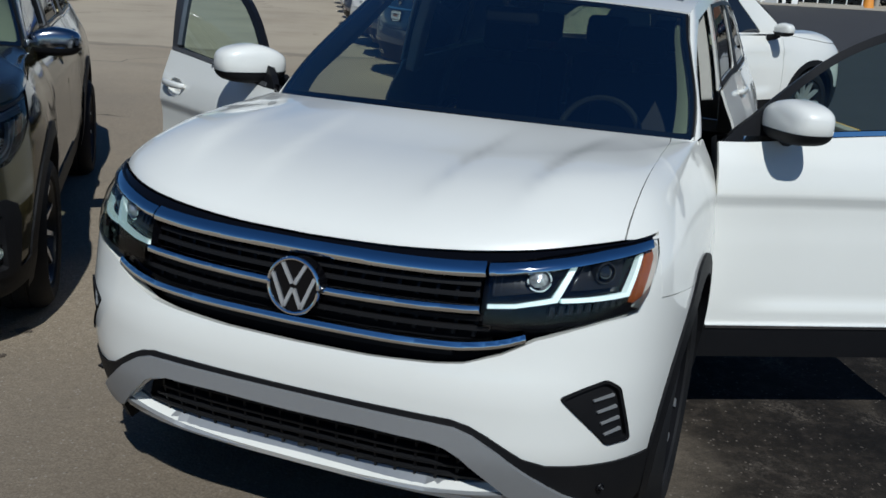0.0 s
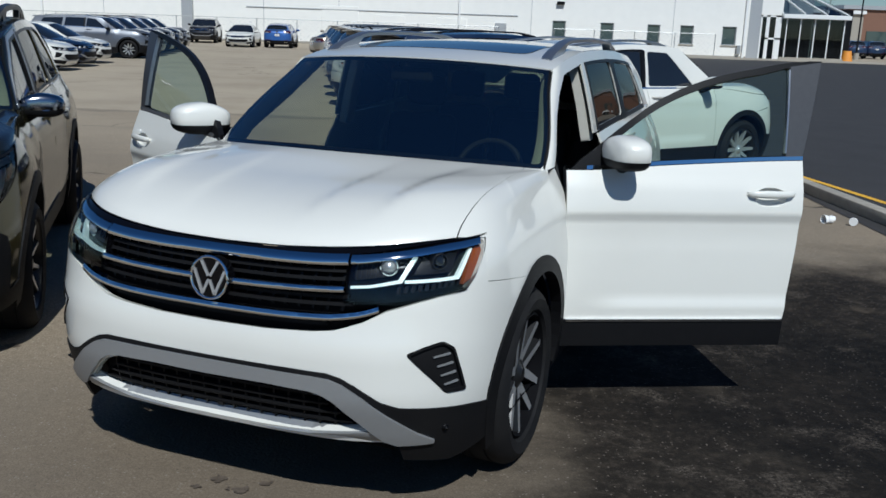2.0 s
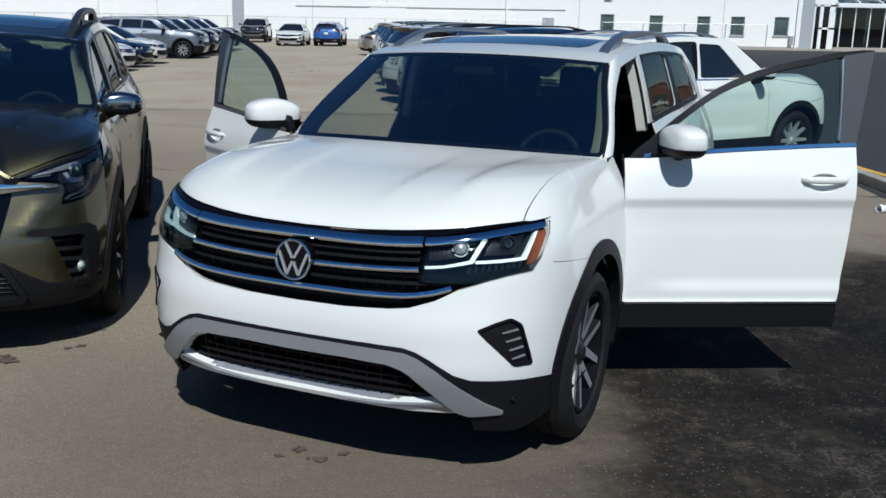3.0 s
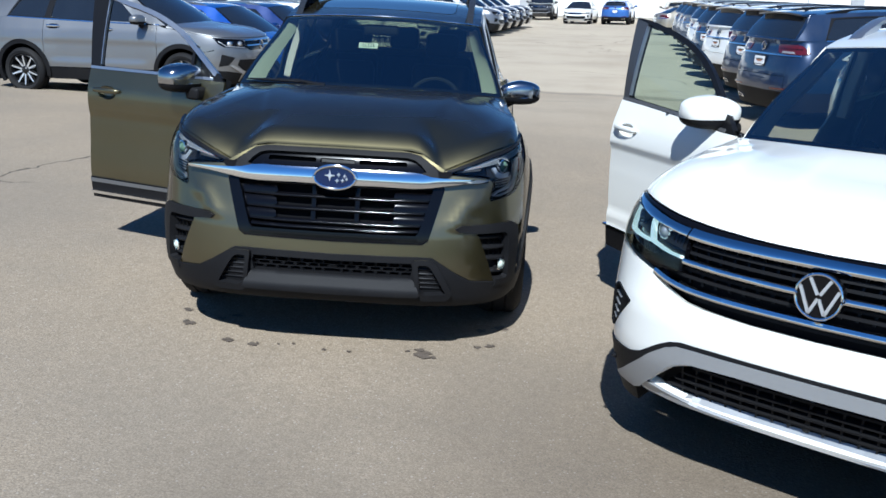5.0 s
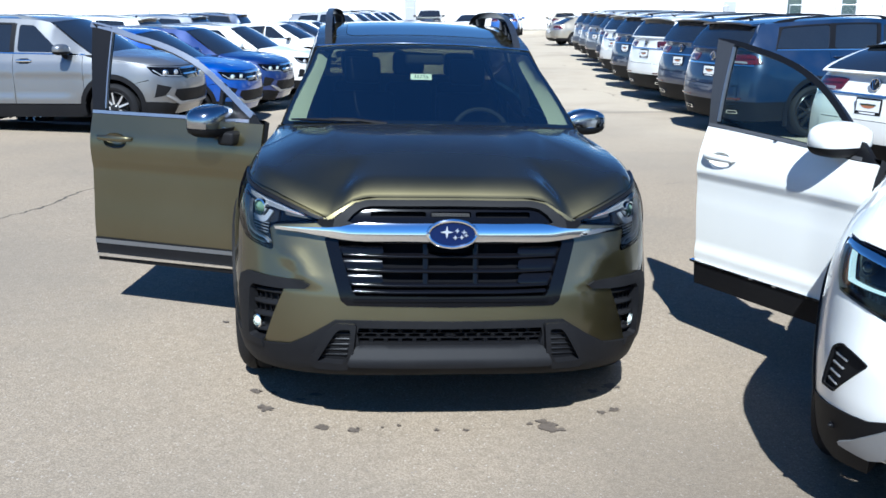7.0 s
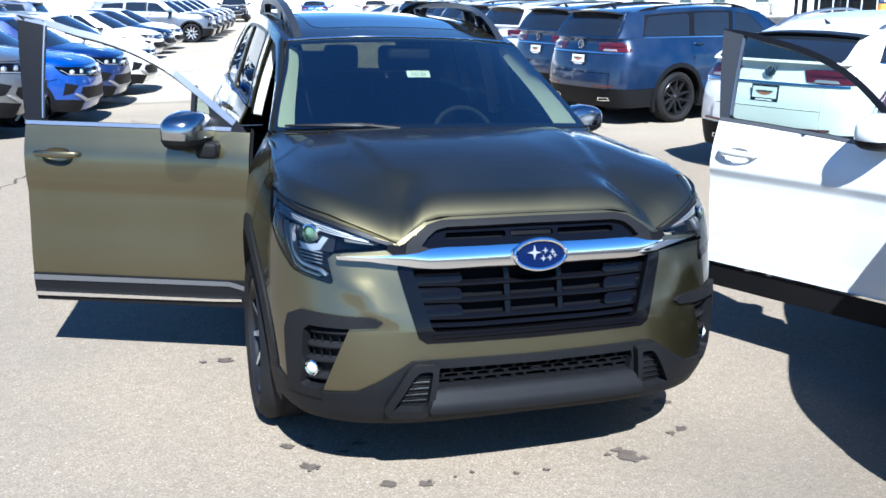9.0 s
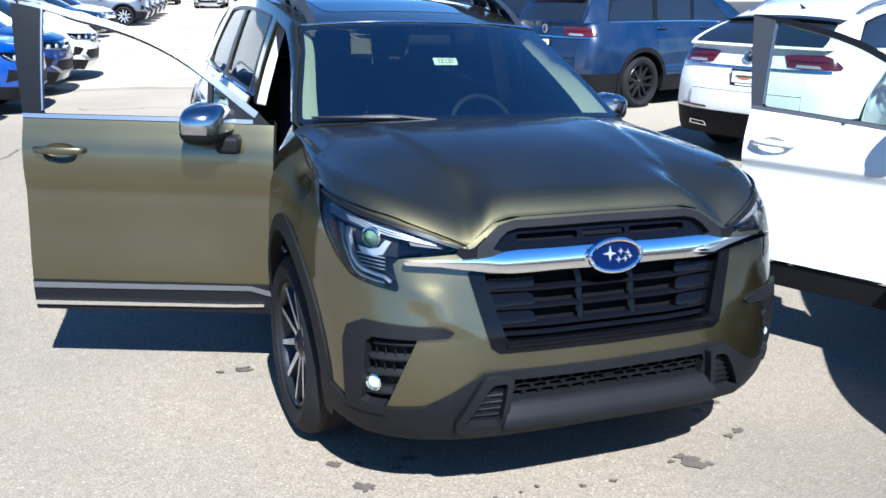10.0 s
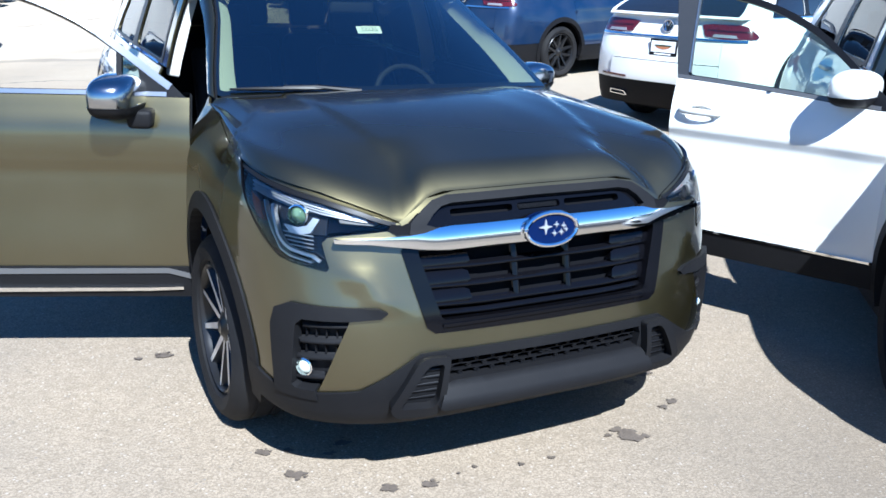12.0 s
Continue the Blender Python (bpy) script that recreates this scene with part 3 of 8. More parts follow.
def door_handle(parent, surf, s, y0, z, mat, xf, bowl=None):
    """A bow-shaped handle over a pressed bowl; bowl is the paint of the hollow where the skin is cut for it."""
    if bowl:
        def hollow(y, zz):
            r = min(1.0, ((y - y0 - 0.078) / 0.082) ** 2 + ((zz - z + 0.012) / 0.050) ** 2)
            return surf(y, zz) - Vector((s * 0.024 * (1 - r * r), 0, 0))
        panel("handle_cup", grip_outline(y0, z), hollow, bowl, parent, "hollow pressed behind the handle", step=0.012, thick=0.0, off=-0.001, xf=xf)
    else:
        panel("handle_cup", rounded([(y0 + 0.0, z - 0.035), (y0 + 0.15, z - 0.035), (y0 + 0.15, z + 0.035), (y0, z + 0.035)], 0.03), surf, M_TRIM if mat is M_CHROME else mat, parent,
              off=0.002, thick=0.004, step=0.03, xf=xf)
    bm = bmesh.new()
    n = 16
    rings = []
    for i in range(n + 1):
        t = i / n
        h = math.sin(math.pi * t) ** 0.35
        p = surf(y0 - 0.04 + 0.235 * t, z + 0.006) + Vector((s * (0.006 + 0.026 * h), 0, 0))
        rings.append([bm.verts.new(p + Vector((s * (0.007 + 0.004 * h) * math.cos(q), 0, (0.009 + 0.009 * h) * math.sin(q)))) for q in (2 * math.pi * j / 12 for j in range(12))])
    for r0, r1 in zip(rings, rings[1:]):
        for j in range(12):
            bm.faces.new((r0[j], r0[(j + 1) % 12], r1[(j + 1) % 12], r1[j]))
    bm.faces.new(rings[0])
    bm.faces.new(rings[-1][::-1])
    bmesh.ops.recalc_face_normals(bm, faces=bm.faces)
    return part("door_handle", bm, mat, parent, "bow-shaped door handle", xf=xf)


def seat(parent, x, y, mat, w=0.5):
    bm = bmesh.new()
    box(bm, x - w / 2, x + w / 2, y - 0.28, y + 0.27, 0.55, 0.72, 0.05, 3)
    s = part("seat", bm, mat, parent, "dark upholstered seat")
    bm = bmesh.new()
    box(bm, x - w / 2 + 0.02, x + w / 2 - 0.02, -0.07, 0.07, 0.0, 0.62, 0.05, 3)
    part("backrest", bm, mat, s, xf=Matrix.Translation((0, y + 0.27, 0.66)) @ Matrix.Rotation(radians(-16), 4, "X"))
    bm = bmesh.new()
    box(bm, x - 0.13, x + 0.13, -0.05, 0.05, 0.0, 0.19, 0.04, 3)
    part("headrest", bm, mat, s, xf=Matrix.Translation((0, y + 0.46, 1.31)) @ Matrix.Rotation(radians(-10), 4, "X"))


def interior(car, F, W, pale, dash_z=1.08):
    ya0 = F.k["a_line"][0]
    bm = bmesh.new()
    box(bm, -0.72, 0.72, ya0 + 0.12, ya0 + 0.62, dash_z - 0.3, dash_z, 0.06, 3)
    part("dashboard", bm, M_INTERIOR, car, "dark moulded dashboard")
    bm = bmesh.new()
    box(bm, -0.80, 0.80, ya0 + 0.1, 2.1, 0.30, 0.40, 0.01, 1)
    box(bm, -0.15, 0.15, ya0 + 0.5, 0.6, 0.40, 0.78, 0.04, 2)
    part("cabin_floor", bm, M_INTERIOR, car)
    for x in (-0.38, 0.38):
        seat(car, x, 0.02, M_INTERIOR)
    for x in (-0.42, 0.0, 0.42):
        seat(car, x, 0.95, M_INTERIOR, 0.42)
    bm = bmesh.new()
    ring = [(0.185 * math.cos(2 * math.pi * i / 28), 0.0, 0.185 * math.sin(2 * math.pi * i / 28)) for i in range(28)]
    tube(bm, ring, 0.016, 8, True)
    box(bm, -0.17, 0.17, -0.012, 0.012, -0.03, 0.03, 0.008, 1)
    box(bm, -0.06, 0.06, -0.03, 0.03, -0.06, 0.05, 0.02, 2)
    part("steering_wheel", bm, M_INTERIOR, car, "dark steering wheel", xf=Matrix.Translation((0.38, ya0 + 0.68, dash_z - 0.03)) @ Matrix.Rotation(radians(-25), 4, "X"))
    bm = bmesh.new()
    box(bm, -0.12, 0.12, -0.02, 0.02, -0.035, 0.035, 0.018, 3)
    p = W(0, 0.86)
    part("rear_view_mirror", bm, M_INTERIOR, car, xf=Matrix.Translation((0, p.y + 0.13, p.z - 0.04)))
    for s in (1, -1):
        yr = F.k["b_pillar"]
        panel("pillar_trim", win(F, yr - 0.05, yr - 0.07, yr + 0.06, yr + 0.03, -0.05, 0.03, 0.02), mirrored(lambda y, z: F.G(y, z) - Vector((0.035, 0, 0)), s), pale, car, "pale inner pillar trim", thick=0.05)
        a0, a1 = F.k["a_line"]
        z0, z1 = F.belt(a0), F.roofz(a1)
        n = 12
        for_a = [(a0 + (a1 - a0) * i / n, z0 + (z1 - z0) * i / n) for i in range(n + 1)]
        poly = [(y + 0.02, z - 0.01) for y, z in for_a] + [(y + 0.07 + 0.12 * i / n, z - 0.015) for i, (y, z) in reversed(list(enumerate(for_a)))]
        panel("windscreen_pillar_trim", poly, mirrored(lambda y, z: F.G(y, z) - Vector((0.03, 0, 0)), s), pale, car, "pale inner pillar trim", thick=0.03)


def shut_door(car, F, s, poly, mat, handle_y=None, handle_z=0.98, hmat=None):
    d = panel("rear_door", poly, mirrored(F.SY, s), mat, car, "closed painted rear door", step=0.07)
    if handle_y is not None:
        door_handle(d, mirrored(F.SY, s), s, handle_y, handle_z, hmat or mat, None)
    return d


def shell(F, car, mat, o):
    """Body of one car: o holds the options of its kind. Returns the surfaces."""
    k = F.k
    W, R, B = greenhouse(F)
    Q, uc, sh = hood_surface(F, W, k.get("hood_creases", ()), k.get("hood_rise", 0.06), k.get("hood_lip", 0.55))
    coarse = o.get("coarse", 1.0)
    yw0, yw1 = k["axles"]
    rw, ra = k["wheel_r"], k["arch_r"]
    zc = rw + 0.01
    sill = k["sill"]
    d0, d1, d2 = k["doors"]
    ul, zs = k["seam"]                    # where lamp, wing and bumper meet
    u0 = F.side_u(yw0)
    # nose
    zb = k.get("nose_bottom", 0.24)
    seam = [(ul, zs - o.get("seam_gap", 0.012)), (u0 - math.sqrt(max(0.001, ra * ra - (zs - 0.06 - zc) ** 2)), zs - 0.06)]
    a_s = math.degrees(math.atan2(zs - 0.06 - zc, seam[1][0] - u0))
    a_e = 180 + math.degrees(math.asin(min(0.9, (zc - zb - 0.06) / ra)))
    arch = arc(u0, zc, ra, a_s, a_e, 10)
    nt = o.get("nose_top", lambda u: 0.006)
    top = [(ul * i / 14, sh(ul * i / 14) - nt(ul * i / 14)) for i in range(15)]
    right = top + seam[:1] + arch + o.get("nose_low", [(0.62, zb)])
    outline = right + flip(right)[::-1]
    panel("front_bumper", outline, F.S, mat, car, "painted front bumper and nose", holes=o.get("nose_holes", ()), step=o.get("nose_step", 0.045) * coarse, thick=0.03)
    # bonnet
    seam_x = o.get("bonnet_seam")

    def top_normal(u):
        e = 0.004
        n = (Q(u / uc + e, 0.02) - Q(u / uc - e, 0.02)).cross(Q(u / uc, 0.03) - Q(u / uc, 0.01)).normalized()
        m = (F.S(u + e, sh(u)) - F.S(u - e, sh(u))).cross(F.S(u, sh(u) + e) - F.S(u, sh(u) - e)).normalized()
        return (n + m).normalized()
    if seam_x:
        line = []
        for i in range(25):
            t = 0.001 + 0.984 * i / 24
            x = seam_x[0] + (seam_x[1] - seam_x[0]) * i / 24
            lo, hi = 0.0, 1.0
            for _ in range(30):
                mid = (lo + hi) / 2
                lo, hi = (mid, hi) if Q(mid, t).x < x else (lo, mid)
            line.append((min(lo, 0.985), t))
        a0, a1 = line[0][0], line[-1][0]
        qa = [(-a0 + 2 * a0 * i / 40, 0.001) for i in range(1, 40)]
        qb = [(a1 - 2 * a1 * i / 40, 0.985) for i in range(1, 40)]
        panel("bonnet", qa + line + qb + flip(line)[::-1], Q, mat, car, "bonnet with pressed creases", step=0.02, thick=0.015)
        for s in (1, -1):
            out = [(p[0] + 0.0035, p[1]) for p in line] + [(0.999, 0.985)] + [(0.999 + (a0 + 0.0035 - 0.999) * i / 30, 0.0) for i in range(30)]
            panel("wing_top", out, mirrored(Q, s), mat, car, "rounded top of the front wing", step=0.02, thick=0.015,
                  bend=lambda a, t, s=s: ((1 - smooth(0.0, 0.2, t)) * smooth(a0, a0 + 0.06, a), (lambda v: Vector((s * v.x, v.y, v.z)))(top_normal(a * uc))))
    else:
        qa = [(-0.995 + 1.99 * i / 40, 0.001) for i in range(41)]
        qb = [(0.995 - 1.99 * i / 40, 0.985) for i in range(41)]
        panel("bonnet", qa + qb, Q, mat, car, "bonnet with pressed creases", step=(0.02 if coarse <= 1.0 else 0.04 * coarse), thick=0.015)
    # wings, doors, quarters
    for s in (1, -1):
        surf = mirrored(F.S, s)
        wing = [(ul, zs), *[(ul + (uc - ul) * i / 10, sh(ul + (uc - ul) * i / 10) - (0.0 if seam_x else 0.004)) for i in range(11)], (F.side_u(d0) - 0.003, F.belt(d0) - 0.0),
                (F.side_u(d0) - 0.003, sill)]
        dx = math.sqrt(max(0.0, ra * ra - (sill - zc) ** 2))
        wing += [(u0 + dx, sill)] + arc(u0, zc, ra, math.degrees(math.asin((sill - zc) / ra)), a_s, 18)
        panel("front_wing", wing, surf, mat, car, "painted front wing", step=(0.03 if seam_x else 0.05 * coarse),
              bend=(lambda u, z, s=s: ((1 - smooth(0.0, 0.13, sh(u) - z)) * (1 - smooth(uc - 0.05, uc, u)), (lambda v: Vector((s * v.x, v.y, v.z)))(top_normal(min(u, uc * 0.99))))) if seam_x else None)
        if not o.get("open_doors"):
            fd = [(d0 + 0.003, sill), (d1 - 0.003, sill)] + [(d1 - 0.003 + (d0 - d1 + 0.006) * i / 8, F.belt(d1 + (d0 - d1) * i / 8) - 0.004) for i in range(9)]
            d = panel("front_door", fd, mirrored(F.SY, s), mat, car, "closed painted front door", step=0.07 * coarse)
            door_handle(d, mirrored(F.SY, s), s, d1 - 0.24, F.belt(d1) - 0.10, o.get("handle", mat), None)
        ux = yw1 - math.sqrt(max(0.0, ra * ra - (sill - zc) ** 2))
        a0 = 180 - math.degrees(math.asin((sill - zc) / ra))
        ad = math.degrees(math.acos(max(-1, min(1, (d2 - yw1) / ra)))) if abs(d2 - yw1) < ra else 90
        rd = [(d1 + 0.003, sill), (ux, sill)] + arc(yw1, zc, ra, a0, ad, 10) + [(d2 - 0.003 + (d1 - d2 + 0.006) * i / 8, F.belt(d2 + (d1 - d2) * i / 8) - 0.004) for i in range(9)]
        shut_door(car, F, s, rd, mat, d2 - 0.24, F.belt(d2) - 0.10, o.get("handle", mat))
        ue = F.u1 + F.ur * 0.45
        yq = [d2 + (F.y1 - d2) * i / 6 for i in range(7)]
        zt = F.belt(k["rear_line"][1])
        tailb = k.get("tail_bottom", 0.50)
        q = [(F.side_u(d2) + 0.003, zc + math.sqrt(max(0, ra * ra - (d2 - yw1) ** 2)))] + [(F.side_u(y) + (0.003 if y == d2 else 0), F.belt(y)) for y in yq] + [(ue, zt), (ue, tailb)]
        q += [(F.side_u(yw1) + math.sqrt(max(0, ra * ra - (tailb - zc) ** 2)), tailb)]
        q += arc(F.side_u(yw1), zc, ra, math.degrees(math.asin((tailb - zc) / ra)), ad, 12)
        panel("rear_quarter", q, surf, mat, car, "painted rear quarter", step=0.06 * coarse)
        # dark cladding: arches and sill
        if o.get("cladding", True):
            for yw, e0, e1 in ((yw0, -12, 200), (yw1, -25, 192)):
                uw = F.side_u(yw)
                ring = arc(uw, zc, ra + 0.055, e0, e1, 26) + arc(uw, zc, ra - 0.012, e1, e0, 26)
                panel("arch_trim", ring, surf, M_PLASTIC, car, "black wheel arch trim", off=0.009, thick=0.05, step=0.05 * coarse)
        ys0, ys1 = yw0 + ra * 0.97, yw1 - ra * 0.97
        panel("sill_trim", [(ys0, 0.23), (ys1, 0.23), (ys1, sill + 0.0), (ys0, sill + 0.0)], mirrored(F.SY, s), M_PLASTIC, car, "black sill trim", off=-0.012, thick=0.05, step=0.08 * coarse)
        for yw in (yw0, yw1):
            bm = bmesh.new()
            lathe(bm, [(ra - 0.005, 0.0), (ra - 0.005, 0.42), (0.0, 0.42)], n=28)
            for v in bm.verts:
                v.co.z = max(v.co.z, -0.12)
            part("arch_liner", bm, M_DARK, car, xf=Matrix.Translation((s * (F.w(0.6) - 0.045), yw, zc)) @ Matrix.Diagonal((-s, 1, 1, 1)))
            wheel(car, s * (k["track"]), yw, rw, o.get("wheel", "double5"), s, k.get("rim_r", 0.255), drop=o.get("wheel_drop", 0.0))
    # tail
    um = F.umax
    ue = F.u1 + F.ur * 0.45
    zt = F.belt(k["rear_line"][1])
    tailb = k.get("tail_bottom", 0.50)
    panel("tailgate", [(ue + 0.003, tailb + 0.22), (2 * um - ue - 0.003, tailb + 0.22), (2 * um - ue - 0.003, zt), (ue + 0.003, zt)], F.S, mat, car, "painted tailgate", step=0.06 * coarse)
    panel("rear_bumper", [(ue + 0.003, tailb), (2 * um - ue - 0.003, tailb), (2 * um - ue - 0.003, tailb + 0.214), (ue + 0.003, tailb + 0.214)], F.S, mat, car, "painted rear bumper", step=0.06 * coarse, off=0.015)
    ub = F.side_u(yw1) + ra * 0.98
    panel("rear_apron", [(ub, 0.27), (2 * um - ub, 0.27), (2 * um - ub, tailb + 0.004), (ub, tailb + 0.004)], F.S, M_PLASTIC, car, "black rear apron", step=0.08 * coarse, off=-0.004)
    # roof and screens
    ya0, ya1 = k["a_line"]
    yr1, yr0 = k["rear_line"]
    sr = o.get("sunroof")
    hole = [rounded([(-0.72, sr[0]), (0.72, sr[0]), (0.72, sr[1]), (-0.72, sr[1])], 0.12)] if sr else []
    panel("roof", [(-1, ya1 + 0.002), (1, ya1 + 0.002), (1, yr1 - 0.002), (-1, yr1 - 0.002)], R, mat, car, "painted roof", holes=hole, step=0.06 * coarse, centre=(0, 0, 0.5))
    if sr:
        panel("sunroof", rounded([(-0.715, sr[0] + 0.006), (0.715, sr[0] + 0.006), (0.715, sr[1] - 0.006), (-0.715, sr[1] - 0.006)], 0.115), R, M_DARKGLASS, car, "dark glass sunroof", step=0.07 * coarse, off=0.002, centre=(0, 0, 0.5))
    wsc = o.get("windscreen", M_DARKGLASS)
    panel("windscreen", [(-0.985, 0.01), (0.985, 0.01), (0.975, 0.985), (-0.975, 0.985)], W, wsc, car, "raked laminated windscreen", step=0.08 * coarse, thick=0.005, centre=(0, 0.6, 0.6))
    ring = [(-0.995, -0.03), (0.995, -0.03), (0.99, 0.995), (-0.99, 0.995)]
    hole = rounded([(-0.972, 0.05), (0.972, 0.05), (0.962, 0.955), (-0.962, 0.955)], 0.03)
    panel("windscreen_edge", ring, W, M_TRIM, car, "black glass border", holes=[hole], step=0.06 * coarse, off=-0.004, thick=0.006, centre=(0, 0.6, 0.6))
    panel("rear_screen", [(-0.93, 0.06), (0.93, 0.06), (0.9, 0.93), (-0.9, 0.93)], B, o.get("rear_glass", M_DARKGLASS), car, "tinted rear screen", step=0.08 * coarse, thick=0.005, off=0.004, centre=(0, 0, 0.9))
    panel("rear_screen_frame", [(-1, 0.0), (1, 0.0), (1, 1.0), (-1, 1.0)], B, mat, car, "painted frame of the rear screen",
          holes=[rounded([(-0.92, 0.07), (0.92, 0.07), (0.89, 0.92), (-0.89, 0.92)], 0.05)], step=0.07 * coarse, centre=(0, 0, 0.9))
    # spoiler
    bm = bmesh.new()
    pts = [R(-0.95 + 1.9 * i / 12, yr1) for i in range(13)]
    lo, hi = [], []
    for p in pts:
        hi.append((bm.verts.new(p + Vector((0, -0.10, 0.018))), bm.verts.new(p + Vector((0, 0.14, 0.0))), bm.verts.new(p + Vector((0, 0.13, -0.025))), bm.verts.new(p + Vector((0, -0.05, -0.03)))))
    for a, b in zip(hi, hi[1:]):
        for j in range(4):
            bm.faces.new((a[j], a[(j + 1) % 4], b[(j + 1) % 4], b[j]))
    bm.faces.new(hi[0][::-1])
    bm.faces.new(hi[-1])
    bmesh.ops.recalc_face_normals(bm, faces=bm.faces)
    part("roof_spoiler", bm, o.get("spoiler", mat), car)
    # upper sides
    n = 10
    z0, z1 = F.belt(ya0), F.roofz(ya1)
    aline = [(ya0 + (ya1 - ya0) * i / n, z0 + (z1 - z0) * i / n) for i in range(n + 1)]
    rline = [(yr1 + (yr0 - yr1) * i / n, F.roofz(yr1) + (F.belt(yr0) - F.roofz(yr1)) * i / n) for i in range(n + 1)]
    rtop = [(ya1 + (yr1 - ya1) * i / 14, F.roofz(ya1 + (yr1 - ya1) * i / 14)) for i in range(1, 14)]
    wf, wr_, wq = k["windows"]
    for s in (1, -1):
        g = mirrored(F.G, s)
        bel = [(yr0 + (d1 - yr0) * i / 14, F.belt(yr0 + (d1 - yr0) * i / 14)) for i in range(15)]
        if o.get("open_doors"):
            hi = 0.06
            cut = [(d1 - 0.06, F.belt(d1) - 0.0), (d1 - 0.09, F.roofz(d1) - hi)]
            yt = ya1 + 0.16
            cut += [(d1 - 0.09 + (yt - d1 + 0.09) * i / 6, F.roofz(d1 - 0.09 + (yt - d1 + 0.09) * i / 6) - hi) for i in range(1, 7)]
            cut += [(ya0 + 0.13 + (ya1 - ya0) * f, z0 + (z1 - z0) * f - 0.02) for f in (0.75, 0.5, 0.25)] + [(ya0 + 0.15, z0)]
            out = aline + rtop + rline + bel[1:] + cut
        else:
            bel = [(yr0 + (ya0 - yr0) * i / 18, F.belt(yr0 + (ya0 - yr0) * i / 18)) for i in range(1, 18)]
            out = aline + rtop + rline + bel
        hs = [win(F, *wr_), win(F, *wq)]
        if not o.get("open_doors"):
            hs.append(win(F, *wf))
        def front_edge(y, z, s=s):
            f = min(1.0, max(0.0, (z - z0) / (z1 - z0)))
            return 0.85 * (1 - smooth(0.0, 0.16, y - ya0 - (ya1 - ya0) * f)), Vector((s * 0.42, -0.55, 0.72))
        panel("upper_side", out, g, mat, car, "painted roof frame and pillars", holes=hs, step=(0.03 if o.get("open_doors") else 0.06 * coarse), bend=front_edge if o.get("open_doors") else None)
        mid = [(wr_[0] - 0.055, F.belt(d1) + 0.012), (wr_[0] + 0.01, F.belt(d1) + 0.012), (wr_[1] + 0.01, F.roofz(wr_[1]) - 0.065), (wr_[1] - 0.06, F.roofz(wr_[1]) - 0.065)]
        if not o.get("open_doors"):
            panel("door_post", mid, g, M_TRIM, car, "black door post", off=0.003, thick=0.004, step=0.08 * coarse)
        for nm, wv in (("rear_door_window", wr_), ("quarter_window", wq)) + (() if o.get("open_doors") else (("front_door_window", wf),)):
            panel(nm, win(F, *wv), g, o.get("side_glass", M_DARKGLASS), car, "tinted side window", off=-0.006, thick=0.004, step=0.09 * coarse)
        if o.get("surround"):
            e = 0.03
            band = [(wr_[0] - e, F.belt(wr_[0]) + 0.006), *[(wr_[0] - e + (wq[2] + 0.02 - wr_[0] + e) * i / 8, F.belt(wr_[0] - e + (wq[2] + 0.02 - wr_[0] + e) * i / 8) + 0.006) for i in range(1, 9)]]
            band += [(wq[3] + 0.045 + (wr_[1] - e - wq[3] - 0.045) * i / 8, F.roofz(wq[3] + 0.045 + (wr_[1] - e - wq[3] - 0.045) * i / 8) - 0.055) for i in range(9)]
            panel("window_surround", band, g, M_TRIM, car, "black surround of the side windows", holes=hs[:2], off=0.0035, thick=0.004, step=0.06)
        if o.get("window_trim"):
            lo = [(ya0 + 0.1 + (wq[2] - ya0 - 0.1) * i / 14, F.belt(ya0 + 0.1 + (wq[2] - ya0 - 0.1) * i / 14) + 0.004) for i in range(15)]
            if o.get("open_doors"):
                lo = [p for p in lo if p[0] > d1 - 0.02]
            panel("belt_strip", ribbon(lo, 0.016), g, o["window_trim"], car, "bright belt strip", off=0.006, thick=0.008, step=0.08 * coarse)
    # underside
    bm = bmesh.new()
    box(bm, -0.62, 0.62, F.yf(0.4) + 0.28, F.yr(0.5) - 0.25, 0.22, 0.36, 0.02, 1)
    box(bm, -0.78, 0.78, yw0 + ra, yw1 - ra, 0.22, 0.36, 0.02, 1)
    part("underbody", bm, M_DARK, car)
    return W, R, B, Q, uc, sh


